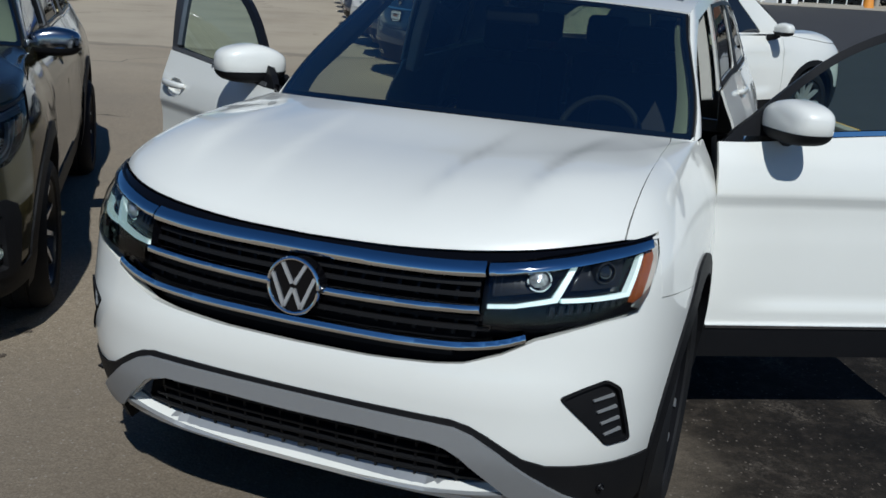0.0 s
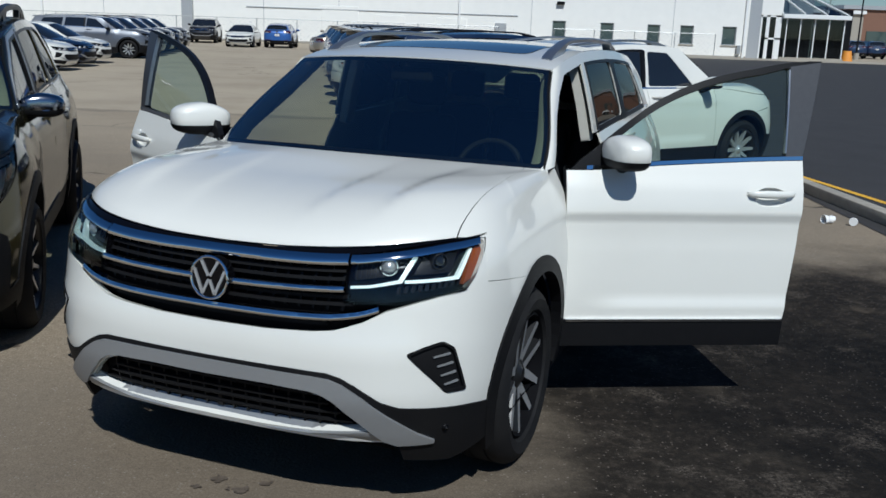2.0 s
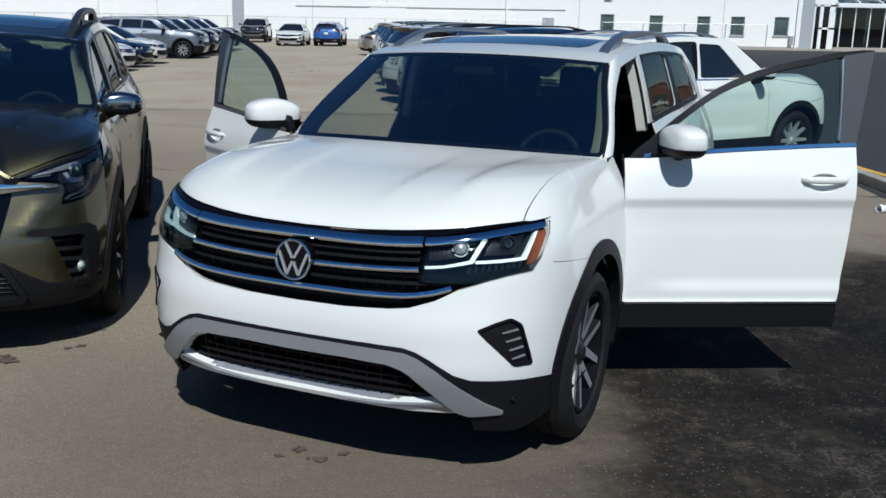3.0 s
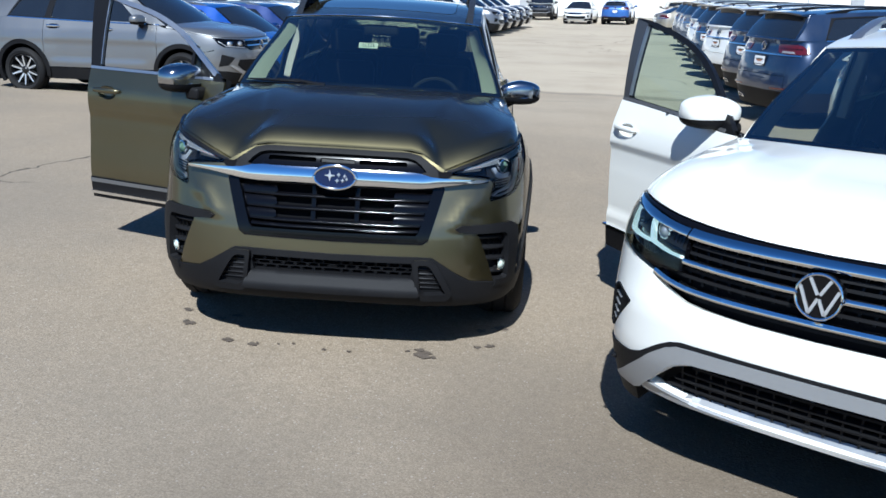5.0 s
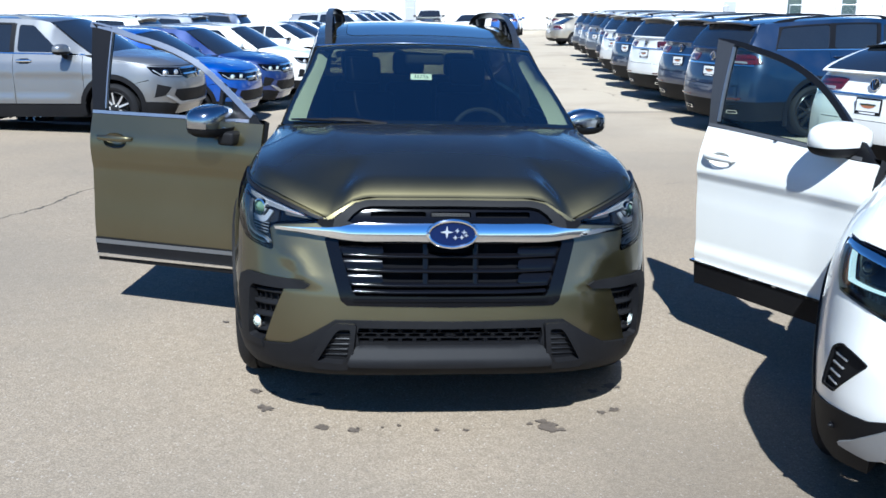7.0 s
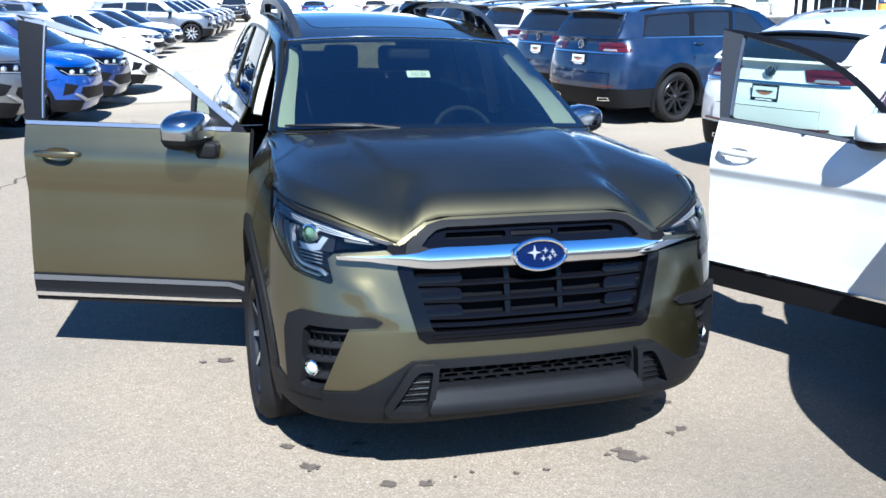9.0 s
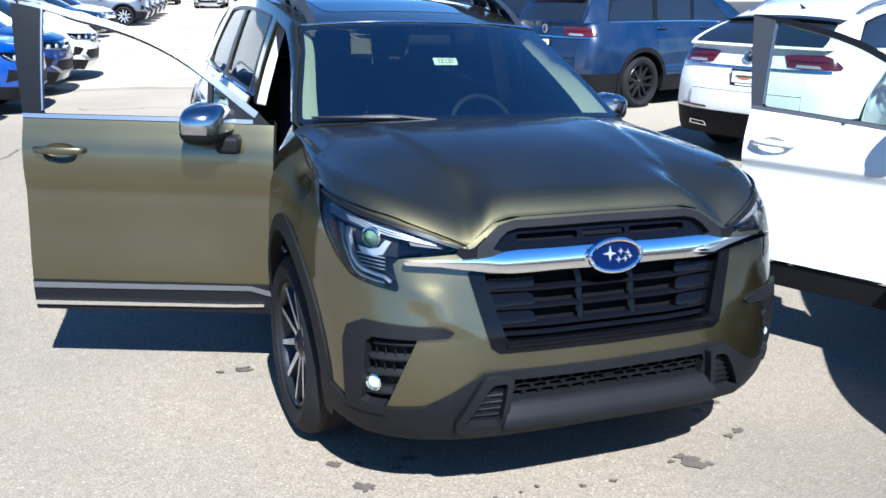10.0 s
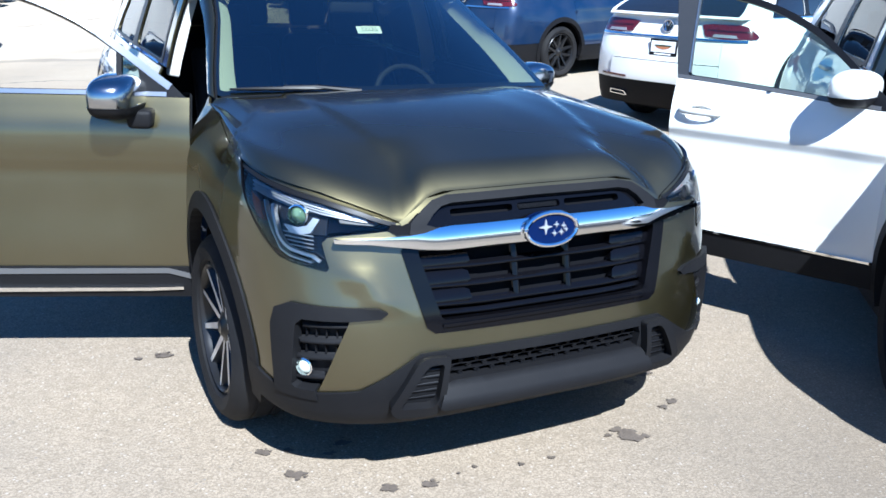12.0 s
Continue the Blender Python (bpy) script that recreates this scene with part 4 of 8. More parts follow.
def open_door(car, F, s, mat, o):
    """A front door swung out on its hinges, with frame, glass, lining, handle and mirror."""
    k = F.k
    d0, d1, _ = k["doors"]
    d1 += o.get("longer", 0.0)
    sill = o.get("door_sill", k["sill"])
    low = o.get("door_low", 0.27)
    hx = F.SY(d0, 0.8).x - 0.05
    xf = Matrix.Translation((s * hx, d0 - 0.01, 0)) @ Matrix.Rotation(radians(-s * o["open"]), 4, "Z") @ Matrix.Translation((-s * hx, -d0 + 0.01, 0))
    stand = o.get("upright", 0.0)
    skin_at = lambda y, z: F.SY(y, z) + Vector((stand * smooth(0.84, 1.22, z), 0, 0))
    surf = mirrored(skin_at, s)
    g = mirrored(lambda y, z: F.G(y, z) + Vector((stand, 0, 0)), s)
    top = [(d1 - 0.003 + (d0 - d1 + 0.006) * i / 10, F.belt(d1 + (d0 - d1) * i / 10) - 0.002) for i in range(11)]
    slant, pw = o.get("slant", 0.0), o.get("post_w", 0.085)
    skin = [(d0 + 0.003, sill), (d1 - 0.003 - slant, sill), (d1 - 0.003 - slant * 0.3, 0.85)] + top
    grip = (d1 - 0.25, F.belt(d1) - o.get("handle_drop", 0.16))
    door = panel("front_door", skin, surf, mat, car, "front door standing wide open" if o["open"] else "closed painted front door", holes=[grip_outline(*grip)], step=0.022, thick=0.02, xf=xf)
    panel("door_lining", skin, mirrored(lambda y, z: skin_at(y, z) - Vector((0.075, 0, 0)), s), M_INTERIOR, door, "dark inner door lining", step=0.08, thick=-0.055, xf=xf)
    panel("door_cladding", [(d0 + 0.003, low), (d1 - 0.003 - slant, low), (d1 - 0.003 - slant, sill + 0.012), (d0 + 0.003, sill + 0.012)], surf, M_PLASTIC, door, "black lower door cladding", off=0.008, thick=0.07, step=0.06, xf=xf)
    for pts, w0, w1, mt, of in o.get("door_strips", ()):
        panel("door_strip", ribbon(dense(pts, 0.05, False), w0, w1), surf, mt, door, off=of, thick=0.03, step=0.03, xf=xf)
    # frame round the window
    ya0, ya1 = k["a_line"]
    z0, z1 = F.belt(ya0), F.roofz(ya1)
    fr0 = [(ya0 + 0.11 + (ya1 - ya0) * f, z0 + (z1 - z0) * f - 0.012) for f in (0.08, 0.25, 0.45, 0.65, 0.8)]
    yt = ya1 + 0.14
    ye = d1 + 0.03
    topl = [(yt + (ye - yt) * i / 8, F.roofz(yt + (ye - yt) * i / 8) - 0.03) for i in range(9)]
    bot = [(d1 + 0.0 + (d0 + 0.02 - d1) * i / 8, F.belt(d1 + (d0 + 0.02 - d1) * i / 8) - 0.004) for i in range(9)]
    if o["open"]:
        ln = d1 - d0
        arch = curve([(0.0, 0.0), (0.10, 0.15), (0.25, 0.40), (0.42, 0.655), (0.6, 0.83), (0.78, 0.935), (0.92, 0.985), (1.03, 1.0)])
        line = []
        for i in range(19):
            g_ = 0.07 + (o.get("frame_end", 1.025) - 0.07) * i / 18
            y = d0 + ln * g_
            zb_ = F.belt(y)
            line.append((y, zb_ + arch(g_) * (F.roofz(max(y, -0.1)) - o.get("frame_drop", 0.03) - zb_)))
        outer = line + bot
    else:
        outer = [p for p in fr0 if p[0] > d0] + topl + bot
    f0 = [(y + 0.075, z - 0.028) for y, z in fr0 if y + 0.075 > d0 + 0.16]
    hole = [(d0 + 0.24, F.belt(d0) + 0.02)] + [p for p in f0 if p[0] > d0 + 0.26] + [(y + 0.03, z - 0.035) for y, z in topl[1:-1]] + [(d1 - 0.085, F.roofz(d1) - 0.07), (d1 - 0.105, F.belt(d1) + 0.02)]
    if o["open"]:
        hole = [(d0 + 0.21, F.belt(d0) + 0.02)] + [(y + 0.014, z - 0.027) for y, z in line if d0 + 0.21 < y + 0.014 and y < d1 - 0.14 and z - 0.027 > F.belt(d0) + 0.05]
        hole += [(d1 - pw + 0.023, line[-1][1] - 0.032), (d1 - pw + 0.005, F.belt(d1) + 0.02)]
    hole = rounded(hole, 0.02, 2)
    panel("window_frame", outer, g, o.get("frame_mat", M_TRIM), door, "black window frame of the open door", holes=[hole], off=0.002, thick=0.035, step=0.04, xf=xf)
    if o.get("window_down"):
        # the pane is wound down; only the small fixed light at the front is left
        yq = d0 + 0.30
        quarter = [p for p in hole if p[0] < yq]
        zq = max(z for y, z in hole if abs(y - yq) < 0.06)
        quarter = [p for p in quarter if p[1] < zq + 0.05] + [(yq, zq)]
        quarter += [(yq, F.belt(yq) + 0.02)]
        cy, cz = sum(p[0] for p in quarter) / len(quarter), sum(p[1] for p in quarter) / len(quarter)
        quarter.sort(key=lambda p: math.atan2(p[1] - cz, p[0] - cy))
        panel("quarter_light", quarter, g, M_SIDEGLASS, door, "small fixed quarter light", off=-0.012, thick=0.004, step=0.08, xf=xf)
        panel("window_divider", ribbon([(yq, F.belt(yq) - 0.01), (yq + 0.004, zq + 0.01)], 0.022), g, M_TRIM, door, off=0.0, thick=0.03, step=0.05, xf=xf)
    else:
        panel("door_window", hole, g, o.get("door_glass", M_SIDEGLASS), door, "greenish door window glass", off=-0.012, thick=0.004, step=0.08, xf=xf)
    if o.get("frame_trim"):
        up = [(y + 0.006, z - 0.012) for y, z in line] if o["open"] else [(y + 0.015, z - 0.006) for y, z in fr0 if y > d0] + topl
        panel("frame_strip", ribbon(dense(up, 0.06, False), o.get("trim_w", 0.03)), g, o["frame_trim"], door, "bright strip along the window frame", off=0.006, thick=0.03, step=0.04, xf=xf)
    if o.get("rear_post"):
        panel("frame_post", [(d1 - pw, F.belt(d1) + 0.012), (d1, F.belt(d1) + 0.012), ((line[-1][0] - 0.004, line[-1][1] - 0.006) if o["open"] else (d1 + 0.028, F.roofz(d1) - 0.034)), (d1 - pw + 0.025, (line[-1][1] if o["open"] else F.roofz(d1)) - 0.03)], g, o["rear_post"], door, off=0.006, thick=0.03, step=0.05, xf=xf)
        panel("post_edge", ribbon([(d1 - pw - 0.003, F.belt(d1) + 0.03), (d1 - pw + 0.019, (line[-1][1] if o["open"] else F.roofz(d1)) - 0.045)], 0.007), g, M_RAIL, door, "bright edge of the window channel", off=0.009, thick=0.02, step=0.05, xf=xf)
    st = [(d0 + 0.1 + (d1 - d0 - 0.1) * i / 8, F.belt(d0 + 0.1 + (d1 - d0 - 0.1) * i / 8) + 0.008) for i in range(9)]
    panel("belt_strip", ribbon(st, 0.018), g, o.get("belt_mat", M_CHROME), door, "bright belt strip", off=0.008, thick=0.03, step=0.05, xf=xf)
    door_handle(door, surf, s, *grip, o.get("handle", mat), xf, bowl=mat)
    mx, my, mz = o["mirror"]
    door_mirror(door, s, mx, my, mz, o.get("mirror_mat", mat), xf, o.get("mirror_size", 1.0), lip=o.get("mirror_lip"), foot=o.get("mirror_foot", False))
    return door


# ---- the kinds of car ----
def atlas_form():
    return Form(length=5.10, n=3.35, nr=3.2, corner=(-1.72, 2.05), ref_w=0.955, ref_z=0.8,
                width=[(0.2, 0.945), (0.4, 0.975), (0.6, 0.985), (0.8, 0.98), (0.93, 0.968), (1.0, 0.955), (1.1, 0.92), (1.18, 0.88), (1.26, 0.845)],
                nose=[(0.2, -2.40), (0.3, -2.46), (0.42, -2.515), (0.55, -2.545), (0.68, -2.545), (0.8, -2.52), (0.95, -2.49), (1.02, -2.45), (1.15, -2.2)],
                tail=[(0.2, 2.40), (0.45, 2.50), (0.6, 2.535), (0.8, 2.52), (1.0, 2.48), (1.2, 2.42)],
                side=[(-1.72, 0.995), (-0.9, 1.0), (0.9, 1.0), (2.05, 0.985)],
                belt=[(-1.3, 1.195), (-1.0, 1.192), (-0.5, 1.222), (0.1, 1.25), (1.0, 1.265), (2.0, 1.275), (2.5, 1.275)],
                roof=[(-0.7, 1.588), (-0.56, 1.62), (-0.3, 1.662), (0.2, 1.702), (0.6, 1.705), (1.2, 1.69), (2.2, 1.63)],
                roof_w=[(-1.2, 0.755), (-0.6, 0.725), (0.5, 0.72), (1.6, 0.68), (2.3, 0.63)],
                shoulder=[(0.0, 1.032), (0.2, 1.035), (0.42, 1.045), (0.6, 1.057), (0.825, 1.075), (1.0, 1.082), (1.3, 1.097), (1.7, 1.14), (2.05, 1.175), (2.5, 1.19)],
                a_line=(-1.16, -0.55), rear_line=(2.12, 2.38), windows=((-0.72, -0.32, 0.07, 0.03), (0.18, 0.13, 0.95, 0.89), (1.05, 0.99, 1.95, 1.80)), b_pillar=0.12,
                doors=(-1.05, 0.12, 1.06), axles=(-1.63, 1.35), wheel_r=0.385, arch_r=0.455, track=0.85, rim_r=0.265, sill=0.47, seam=(1.075, 0.925), bow=0.22,
                nose_bottom=0.26, tail_bottom=0.55, flares=((-1.63, 0.72, 0.42, 0.30, 0.028), (1.35, 0.72, 0.45, 0.32, 0.03)),
                crease=((0.955, 1.0, 0.014, -1.3, 2.0), (0.53, 0.60, -0.014, -1.0, 1.1)),
                hood_creases=((0.24, 0.33, 0.05, 0.008), (0.50, 0.62, 0.06, 0.014)), hood_rise=0.075)


def ascent_relief(u, z):
    """Pressed edge that runs from under the lamp down towards the lower corner."""
    u = abs(u)
    best = 9.0
    line = ((0.78, 0.795), (0.70, 0.782), (0.634, 0.768), (0.600, 0.72), (0.568, 0.655))
    for (ax, ay), (bx, by) in zip(line, line[1:]):
        f = max(0.0, min(1.0, ((u - ax) * (bx - ax) + (z - ay) * (by - ay)) / ((bx - ax) ** 2 + (by - ay) ** 2)))
        best = min(best, math.hypot(u - ax - f * (bx - ax), z - ay - f * (by - ay)))
    fade = smooth(0.63, 0.70, z) * (1 - smooth(0.64, 0.76, u))
    return 0.010 * math.exp(-(best / 0.045) ** 2) * fade


def ascent_form():
    return Form(length=5.0, n=3.8, nr=3.2, corner=(-1.62, 2.0), ref_w=0.93, ref_z=0.8,
                width=[(0.2, 0.925), (0.4, 0.965), (0.6, 0.975), (0.8, 0.97), (0.95, 0.955), (1.05, 0.922), (1.15, 0.868), (1.25, 0.82)],
                nose=[(0.2, -2.38), (0.3, -2.455), (0.42, -2.475), (0.6, -2.46), (0.75, -2.425), (0.88, -2.39), (0.97, -2.355), (1.03, -2.31), (1.1, -2.2), (1.16, -2.05)],
                tail=[(0.2, 2.36), (0.5, 2.47), (0.8, 2.46), (1.0, 2.42), (1.2, 2.36)],
                side=[(-1.62, 1.033), (-0.9, 1.0), (0.9, 1.0), (2.0, 0.98)],
                belt=[(-1.3, 1.20), (-1.0, 1.19), (0.0, 1.19), (1.0, 1.205), (2.0, 1.225)],
                roof=[(-0.6, 1.545), (-0.38, 1.598), (-0.1, 1.65), (0.3, 1.70), (0.7, 1.715), (1.2, 1.71), (2.2, 1.64)],
                roof_w=[(-1.2, 0.71), (-0.5, 0.68), (0.5, 0.68), (1.6, 0.62), (2.3, 0.60)],
                shoulder=[(0.0, 1.034), (0.35, 1.032), (0.41, 1.020), (0.455, 0.99), (0.508, 0.946), (0.56, 0.957), (0.65, 0.987), (0.78, 1.022), (0.9, 1.042), (1.05, 1.062), (1.2, 1.079), (1.5, 1.11), (1.9, 1.16), (2.4, 1.19)],
                shoulder_even=[(0.0, 1.034), (0.35, 1.032), (0.6, 1.022), (0.8, 1.030), (1.05, 1.062), (1.2, 1.079), (1.5, 1.11), (1.9, 1.16), (2.4, 1.19)],
                a_line=(-1.07, -0.38), rear_line=(2.05, 2.33), windows=((-0.62, -0.2, 0.08, 0.06), (0.2, 0.16, 0.97, 0.91), (1.07, 1.01, 1.9, 1.75)), b_pillar=0.15,
                doors=(-1.02, 0.115, 1.08), axles=(-1.565, 1.34), wheel_r=0.382, arch_r=0.45, track=0.882, rim_r=0.262, sill=0.46, seam=(1.46, 0.885), bow=0.20,
                nose_bottom=0.27, tail_bottom=0.55, flares=((-1.55, 0.72, 0.42, 0.30, 0.03), (1.34, 0.72, 0.45, 0.32, 0.03)),
                crease=((0.86, 0.92, 0.008, -1.3, 2.0), (0.44, 0.72, -0.014, -1.0, 1.1)),
                hood_creases=((0.42, 0.60, 0.035, -0.009),), hood_rise=0.082, hood_lip=0.72, relief=ascent_relief)


def thing(name, m, label, category, group=""):
    ob = new(name)
    ob.matrix_world = m
    return tagged(ob, label, category, group)



WHITE_AT = pose(0.466, 4.78, 0, 0, 0, -20.2)
OLIVE_AT = pose(-3.404, 5.659, 0.062, 0, 1.9, 17.3)


def lens_bulb(parent, F, u, z, r, mat_ring, mat_in, off=0.0, label=""):
    """A round projector lamp set on the body's surface."""
    p, q = F.S(u, z), F.S(u + 0.01, z)
    side = (q - p).normalized()
    n = Vector((side.y, -side.x, 0)).normalized()
    if n.y > 0:
        n = -n
    m = Matrix.Translation(p + n * off) @ n.to_track_quat("X", "Z").to_matrix().to_4x4()
    bm = bmesh.new()
    lathe(bm, [(r, -0.03), (r * 1.02, 0.004), (r * 0.88, 0.006), (r * 0.84, -0.008)], n=24)
    part("projector_ring", bm, mat_ring, parent, xf=m)
    bm = bmesh.new()
    lathe(bm, [(r * 0.84, -0.01), (r * 0.6, 0.006), (r * 0.3, 0.014), (0.0, 0.016)], n=24)
    part("projector_lens", bm, mat_in, parent, label, xf=m)


def emblem(parent, F, z, rx, rz, off, rim, field, marks, bead=0.0085):
    """A badge on the nose: a raised rim, a coloured field and plain raised marks."""
    bm = bmesh.new()
    y = F.S(0, z).y - off
    n = 48
    ring = [(rx * math.cos(2 * math.pi * i / n), 0, rz * math.sin(2 * math.pi * i / n)) for i in range(n)]
    tube(bm, ring, bead, 8, True)
    m = Matrix.Translation((0, y, z)) @ Matrix.Rotation(radians(-6), 4, "X")
    e = part("emblem", bm, rim, parent, "badge with a bright rim", xf=m)
    bm = bmesh.new()
    f = [bm.verts.new((p[0], 0.002, p[2])) for p in ring]
    b = [bm.verts.new((p[0], 0.05, p[2])) for p in ring]
    bm.faces.new(f)
    for i in range(n):
        bm.faces.new((f[i], f[(i + 1) % n], b[(i + 1) % n], b[i]))
    bmesh.ops.recalc_face_normals(bm, faces=bm.faces)
    part("emblem_field", bm, field, e, flat=True, xf=m)
    for poly in marks:
        bm = bmesh.new()
        f = [bm.verts.new((px, -0.004, pz)) for px, pz in poly]
        b = [bm.verts.new((px, 0.004, pz)) for px, pz in poly]
        bm.faces.new(f)
        for i in range(len(f)):
            bm.faces.new((f[i], f[(i + 1) % len(f)], b[(i + 1) % len(f)], b[i]))
        bmesh.ops.recalc_face_normals(bm, faces=bm.faces)
        part("emblem_mark", bm, M_RIM, e, flat=True, xf=m)
    return e


def sheet(F, off):
    """The lower body pushed out (or, below zero, in) by off towards the front."""
    def f(u, z):
        p = F.S(u, z)
        k = min(1.0, abs(u) / F.uf)
        d = Vector((math.copysign(math.sin(k * 1.2), u), -math.cos(k * 1.2), 0))
        return p + d * off
    return f


# ---- the white car ----
suv = thing("white_suv", WHITE_AT, "white sport utility vehicle with both front doors open", "car")
FA = atlas_form()
GR_BOT = [(0.0, 0.754), (0.22, 0.757), (0.4, 0.768), (0.478, 0.778), (0.572, 0.81), (0.656, 0.853)]
LAMP_LOW = [(0.656, 0.853), (0.775, 0.886), (0.842, 0.899), (0.955, 0.911), (1.0, 0.953), (1.052, 1.02), (1.062, 1.058)]
sha = curve(FA.k["shoulder"])
grille_half = [(0.0, sha(0) - 0.028), (0.2, sha(0.2) - 0.028), (0.44, sha(0.44) - 0.026), (0.7, sha(0.7) - 0.022), (0.9, sha(0.9) - 0.014), (1.01, sha(1.01) - 0.012), (1.045, sha(1.045) - 0.016)]
gh = grille_half + LAMP_LOW[::-1] + GR_BOT[::-1][1:]
GRILLE = gh[:-1] + flip(gh[1:])[::-1]
VENT = rounded([(0.735, 0.704), (0.80, 0.728), (0.865, 0.742), (0.91, 0.715), (0.966, 0.548), (0.88, 0.552), (0.855, 0.58)], 0.014)
LOW = [(0.0, 0.555), (0.233, 0.558), (0.40, 0.552), (0.48, 0.522), (0.56, 0.455), (0.605, 0.412), (0.53, 0.398), (0.39, 0.382), (0.2, 0.373), (0.0, 0.37)]
LOWER = LOW[:-1] + flip(LOW[1:])[::-1]
W, R, B, Q, uc, sh = shell(FA, suv, M_WHITE, dict(open_doors=True, windscreen=M_WINDSHIELD, rear_glass=M_REARGLASS, side_glass=M_TINTED, wheel="double5",
                                                  sunroof=(-0.28, 0.75), surround=True, window_trim=M_TRIM, handle=M_WHITE, nose_holes=[GRILLE, VENT, flip(VENT), LOWER],
                                                  bonnet_seam=(0.815, 0.79), seam_gap=0.003, nose_low=[(0.95, 0.42), (0.72, 0.40), (0.66, 0.355), (0.5, 0.35)]))
for s in (1, -1):
    # the left belt strip gets a darker metal to imitate its duller reflection
    open_door(suv, FA, s, M_WHITE, dict(open=63 if s > 0 else 61.5, longer=0.0 if s > 0 else -0.035, upright=0.045, frame_end=1.085, frame_drop=-0.012 if s > 0 else -0.03, post_w=0.085 if s > 0 else 0.06, belt_mat=M_CHROME if s > 0 else M_SATINDARK, mirror=(1.0 if s > 0 else 0.935, -0.79 if s > 0 else -0.83, 1.285), mirror_size=0.92 if s > 0 else 1.0, slant=0.05, rear_post=M_POSTPALE if s > 0 else M_POST, door_low=0.345, door_strips=(([(-1.02, 0.478), (0.06, 0.478)], 0.012, 0.012, M_CHROME, 0.014),)))
    roof_rail(suv, s, -0.35, 1.75, M_RAIL, 0.88, 0.06, R)
interior(suv, FA, W, M_BEIGE)


def white_nose(car, F):
    back = sheet(F, -0.055)
    wide = [(u * 1.01, z + (0.012 if z > 0.9 else -0.012)) for u, z in GRILLE]
    panel("grille_backing", wide, back, M_DARK, car, "dark grille backing", step=0.07, thick=0)
    # black line above the bright bar
    gap = [(-1.03 + 2.06 * i / 30, sha(abs(-1.03 + 2.06 * i / 30)) - 0.014) for i in range(31)]
    panel("grille_surround", ribbon(gap, 0.022), F.S, M_GLOSSBLACK, car, "black surround over the grille", off=0.004, thick=0.05, step=0.05)
    # bright bars
    tb = curve([(0.0, 1.007), (0.2, 1.008), (0.37, 1.011), (0.52, 1.018), (0.7, 1.038), (0.853, 1.054), (1.03, 1.064)])
    top = [(-1.035 + 2.07 * i / 40, tb(abs(-1.035 + 2.07 * i / 40))) for i in range(41)]

    def rolled(zc, half, lift):
        def g(u, z):
            e = (z - zc(abs(u))) / half
            return F.S(u, z) + Vector((0, -lift * max(0.0, 1 - e * e), 0))
        return g
    panel("grille_bar", ribbon([p for p in top if abs(p[0]) <= 0.52], 0.026), rolled(tb, 0.015, 0.011), M_CHROME, car, "broad chrome bar", off=0.008, thick=0.045, step=0.009)
    for s in (1, -1):
        half = [(s * u, tb(u)) for u in [0.526 + 0.509 * i / 16 for i in range(17)]][::1 if s > 0 else -1]
        panel("lamp_bar", ribbon(half, 0.022 if s > 0 else 0.016, 0.016 if s > 0 else 0.022), rolled(tb, 0.013, 0.009), M_CHROME, car, "chrome bar over the headlamp", off=0.006, thick=0.045, step=0.009)
        pts = [(s * u, 0.907 + 0.06 * u * u) for u in [0.06 + 0.45 * i / 10 for i in range(11)]]
        panel("grille_bar", ribbon(pts, 0.013), rolled(lambda u: 0.907 + 0.06 * u * u, 0.008, 0.006), M_CHROME, car, "slim chrome bar", off=0.006, thick=0.04, step=0.006)
        # dark ribs between the bars
        for zz, e in ((0.966, 0.51), (0.938, 0.51), (0.878, 0.52), (0.852, 0.54), (0.783, 0.45)):
            rib = [(s * u, zz + 0.05 * u * u) for u in [0.0 + e * i / 12 for i in range(13)]]
            panel("grille_rib", ribbon(rib, 0.012), sheet(F, -0.022), M_PLASTIC, car, off=0.0, thick=0.03, step=0.04)
        for i in range(9):
            u = s * (0.05 + 0.055 * i + 0.01)
            for z0, z1 in ((0.925, 0.985), (0.835, 0.895)):
                panel("grille_post", ribbon([(u, z0), (u + s * 0.012, z1)], 0.010), sheet(F, -0.044), M_TRIM, car, thick=0.02, step=0.05)
    lb = curve([(0.0, 0.808), (0.25, 0.811), (0.44, 0.818), (0.555, 0.834), (0.66, 0.866)])
    low = [(-0.632 + 1.264 * i / 30, lb(abs(-0.632 + 1.264 * i / 30)) + 0.003) for i in range(31)]
    panel("grille_bar", ribbon(low, 0.018), rolled(lb, 0.011, 0.006), M_CHROME, car, "lower chrome bar", off=0.002, thick=0.045, step=0.008)
    # headlamps
    for s in (1, -1):
        f = (lambda q: q) if s > 0 else flip
        outer = [(0.52, 0.875), (0.66, 0.876)] + LAMP_LOW[1:-1] + [(1.06, 1.05)] + [(u, tb(u) - 0.010) for u in (0.98, 0.85, 0.7, 0.6, 0.53)]
        lamp = panel("headlamp", f(outer), sheet(F, -0.05), M_GLOSSBLACK, car, "headlamp with an L-shaped daytime light", step=0.04, thick=-0.045)
        panel("reflector", f([(0.545, 0.945), (0.66, 0.962), (0.71, 1.022), (0.55, 1.0)]), sheet(F, -0.040), M_RIMDARK, lamp, step=0.04, thick=0.01)
        panel("reflector", f([(0.76, 0.968), (0.91, 0.97), (0.94, 1.045), (0.80, 1.035)]), sheet(F, -0.040), M_RIMDARK, lamp, step=0.04, thick=0.01)
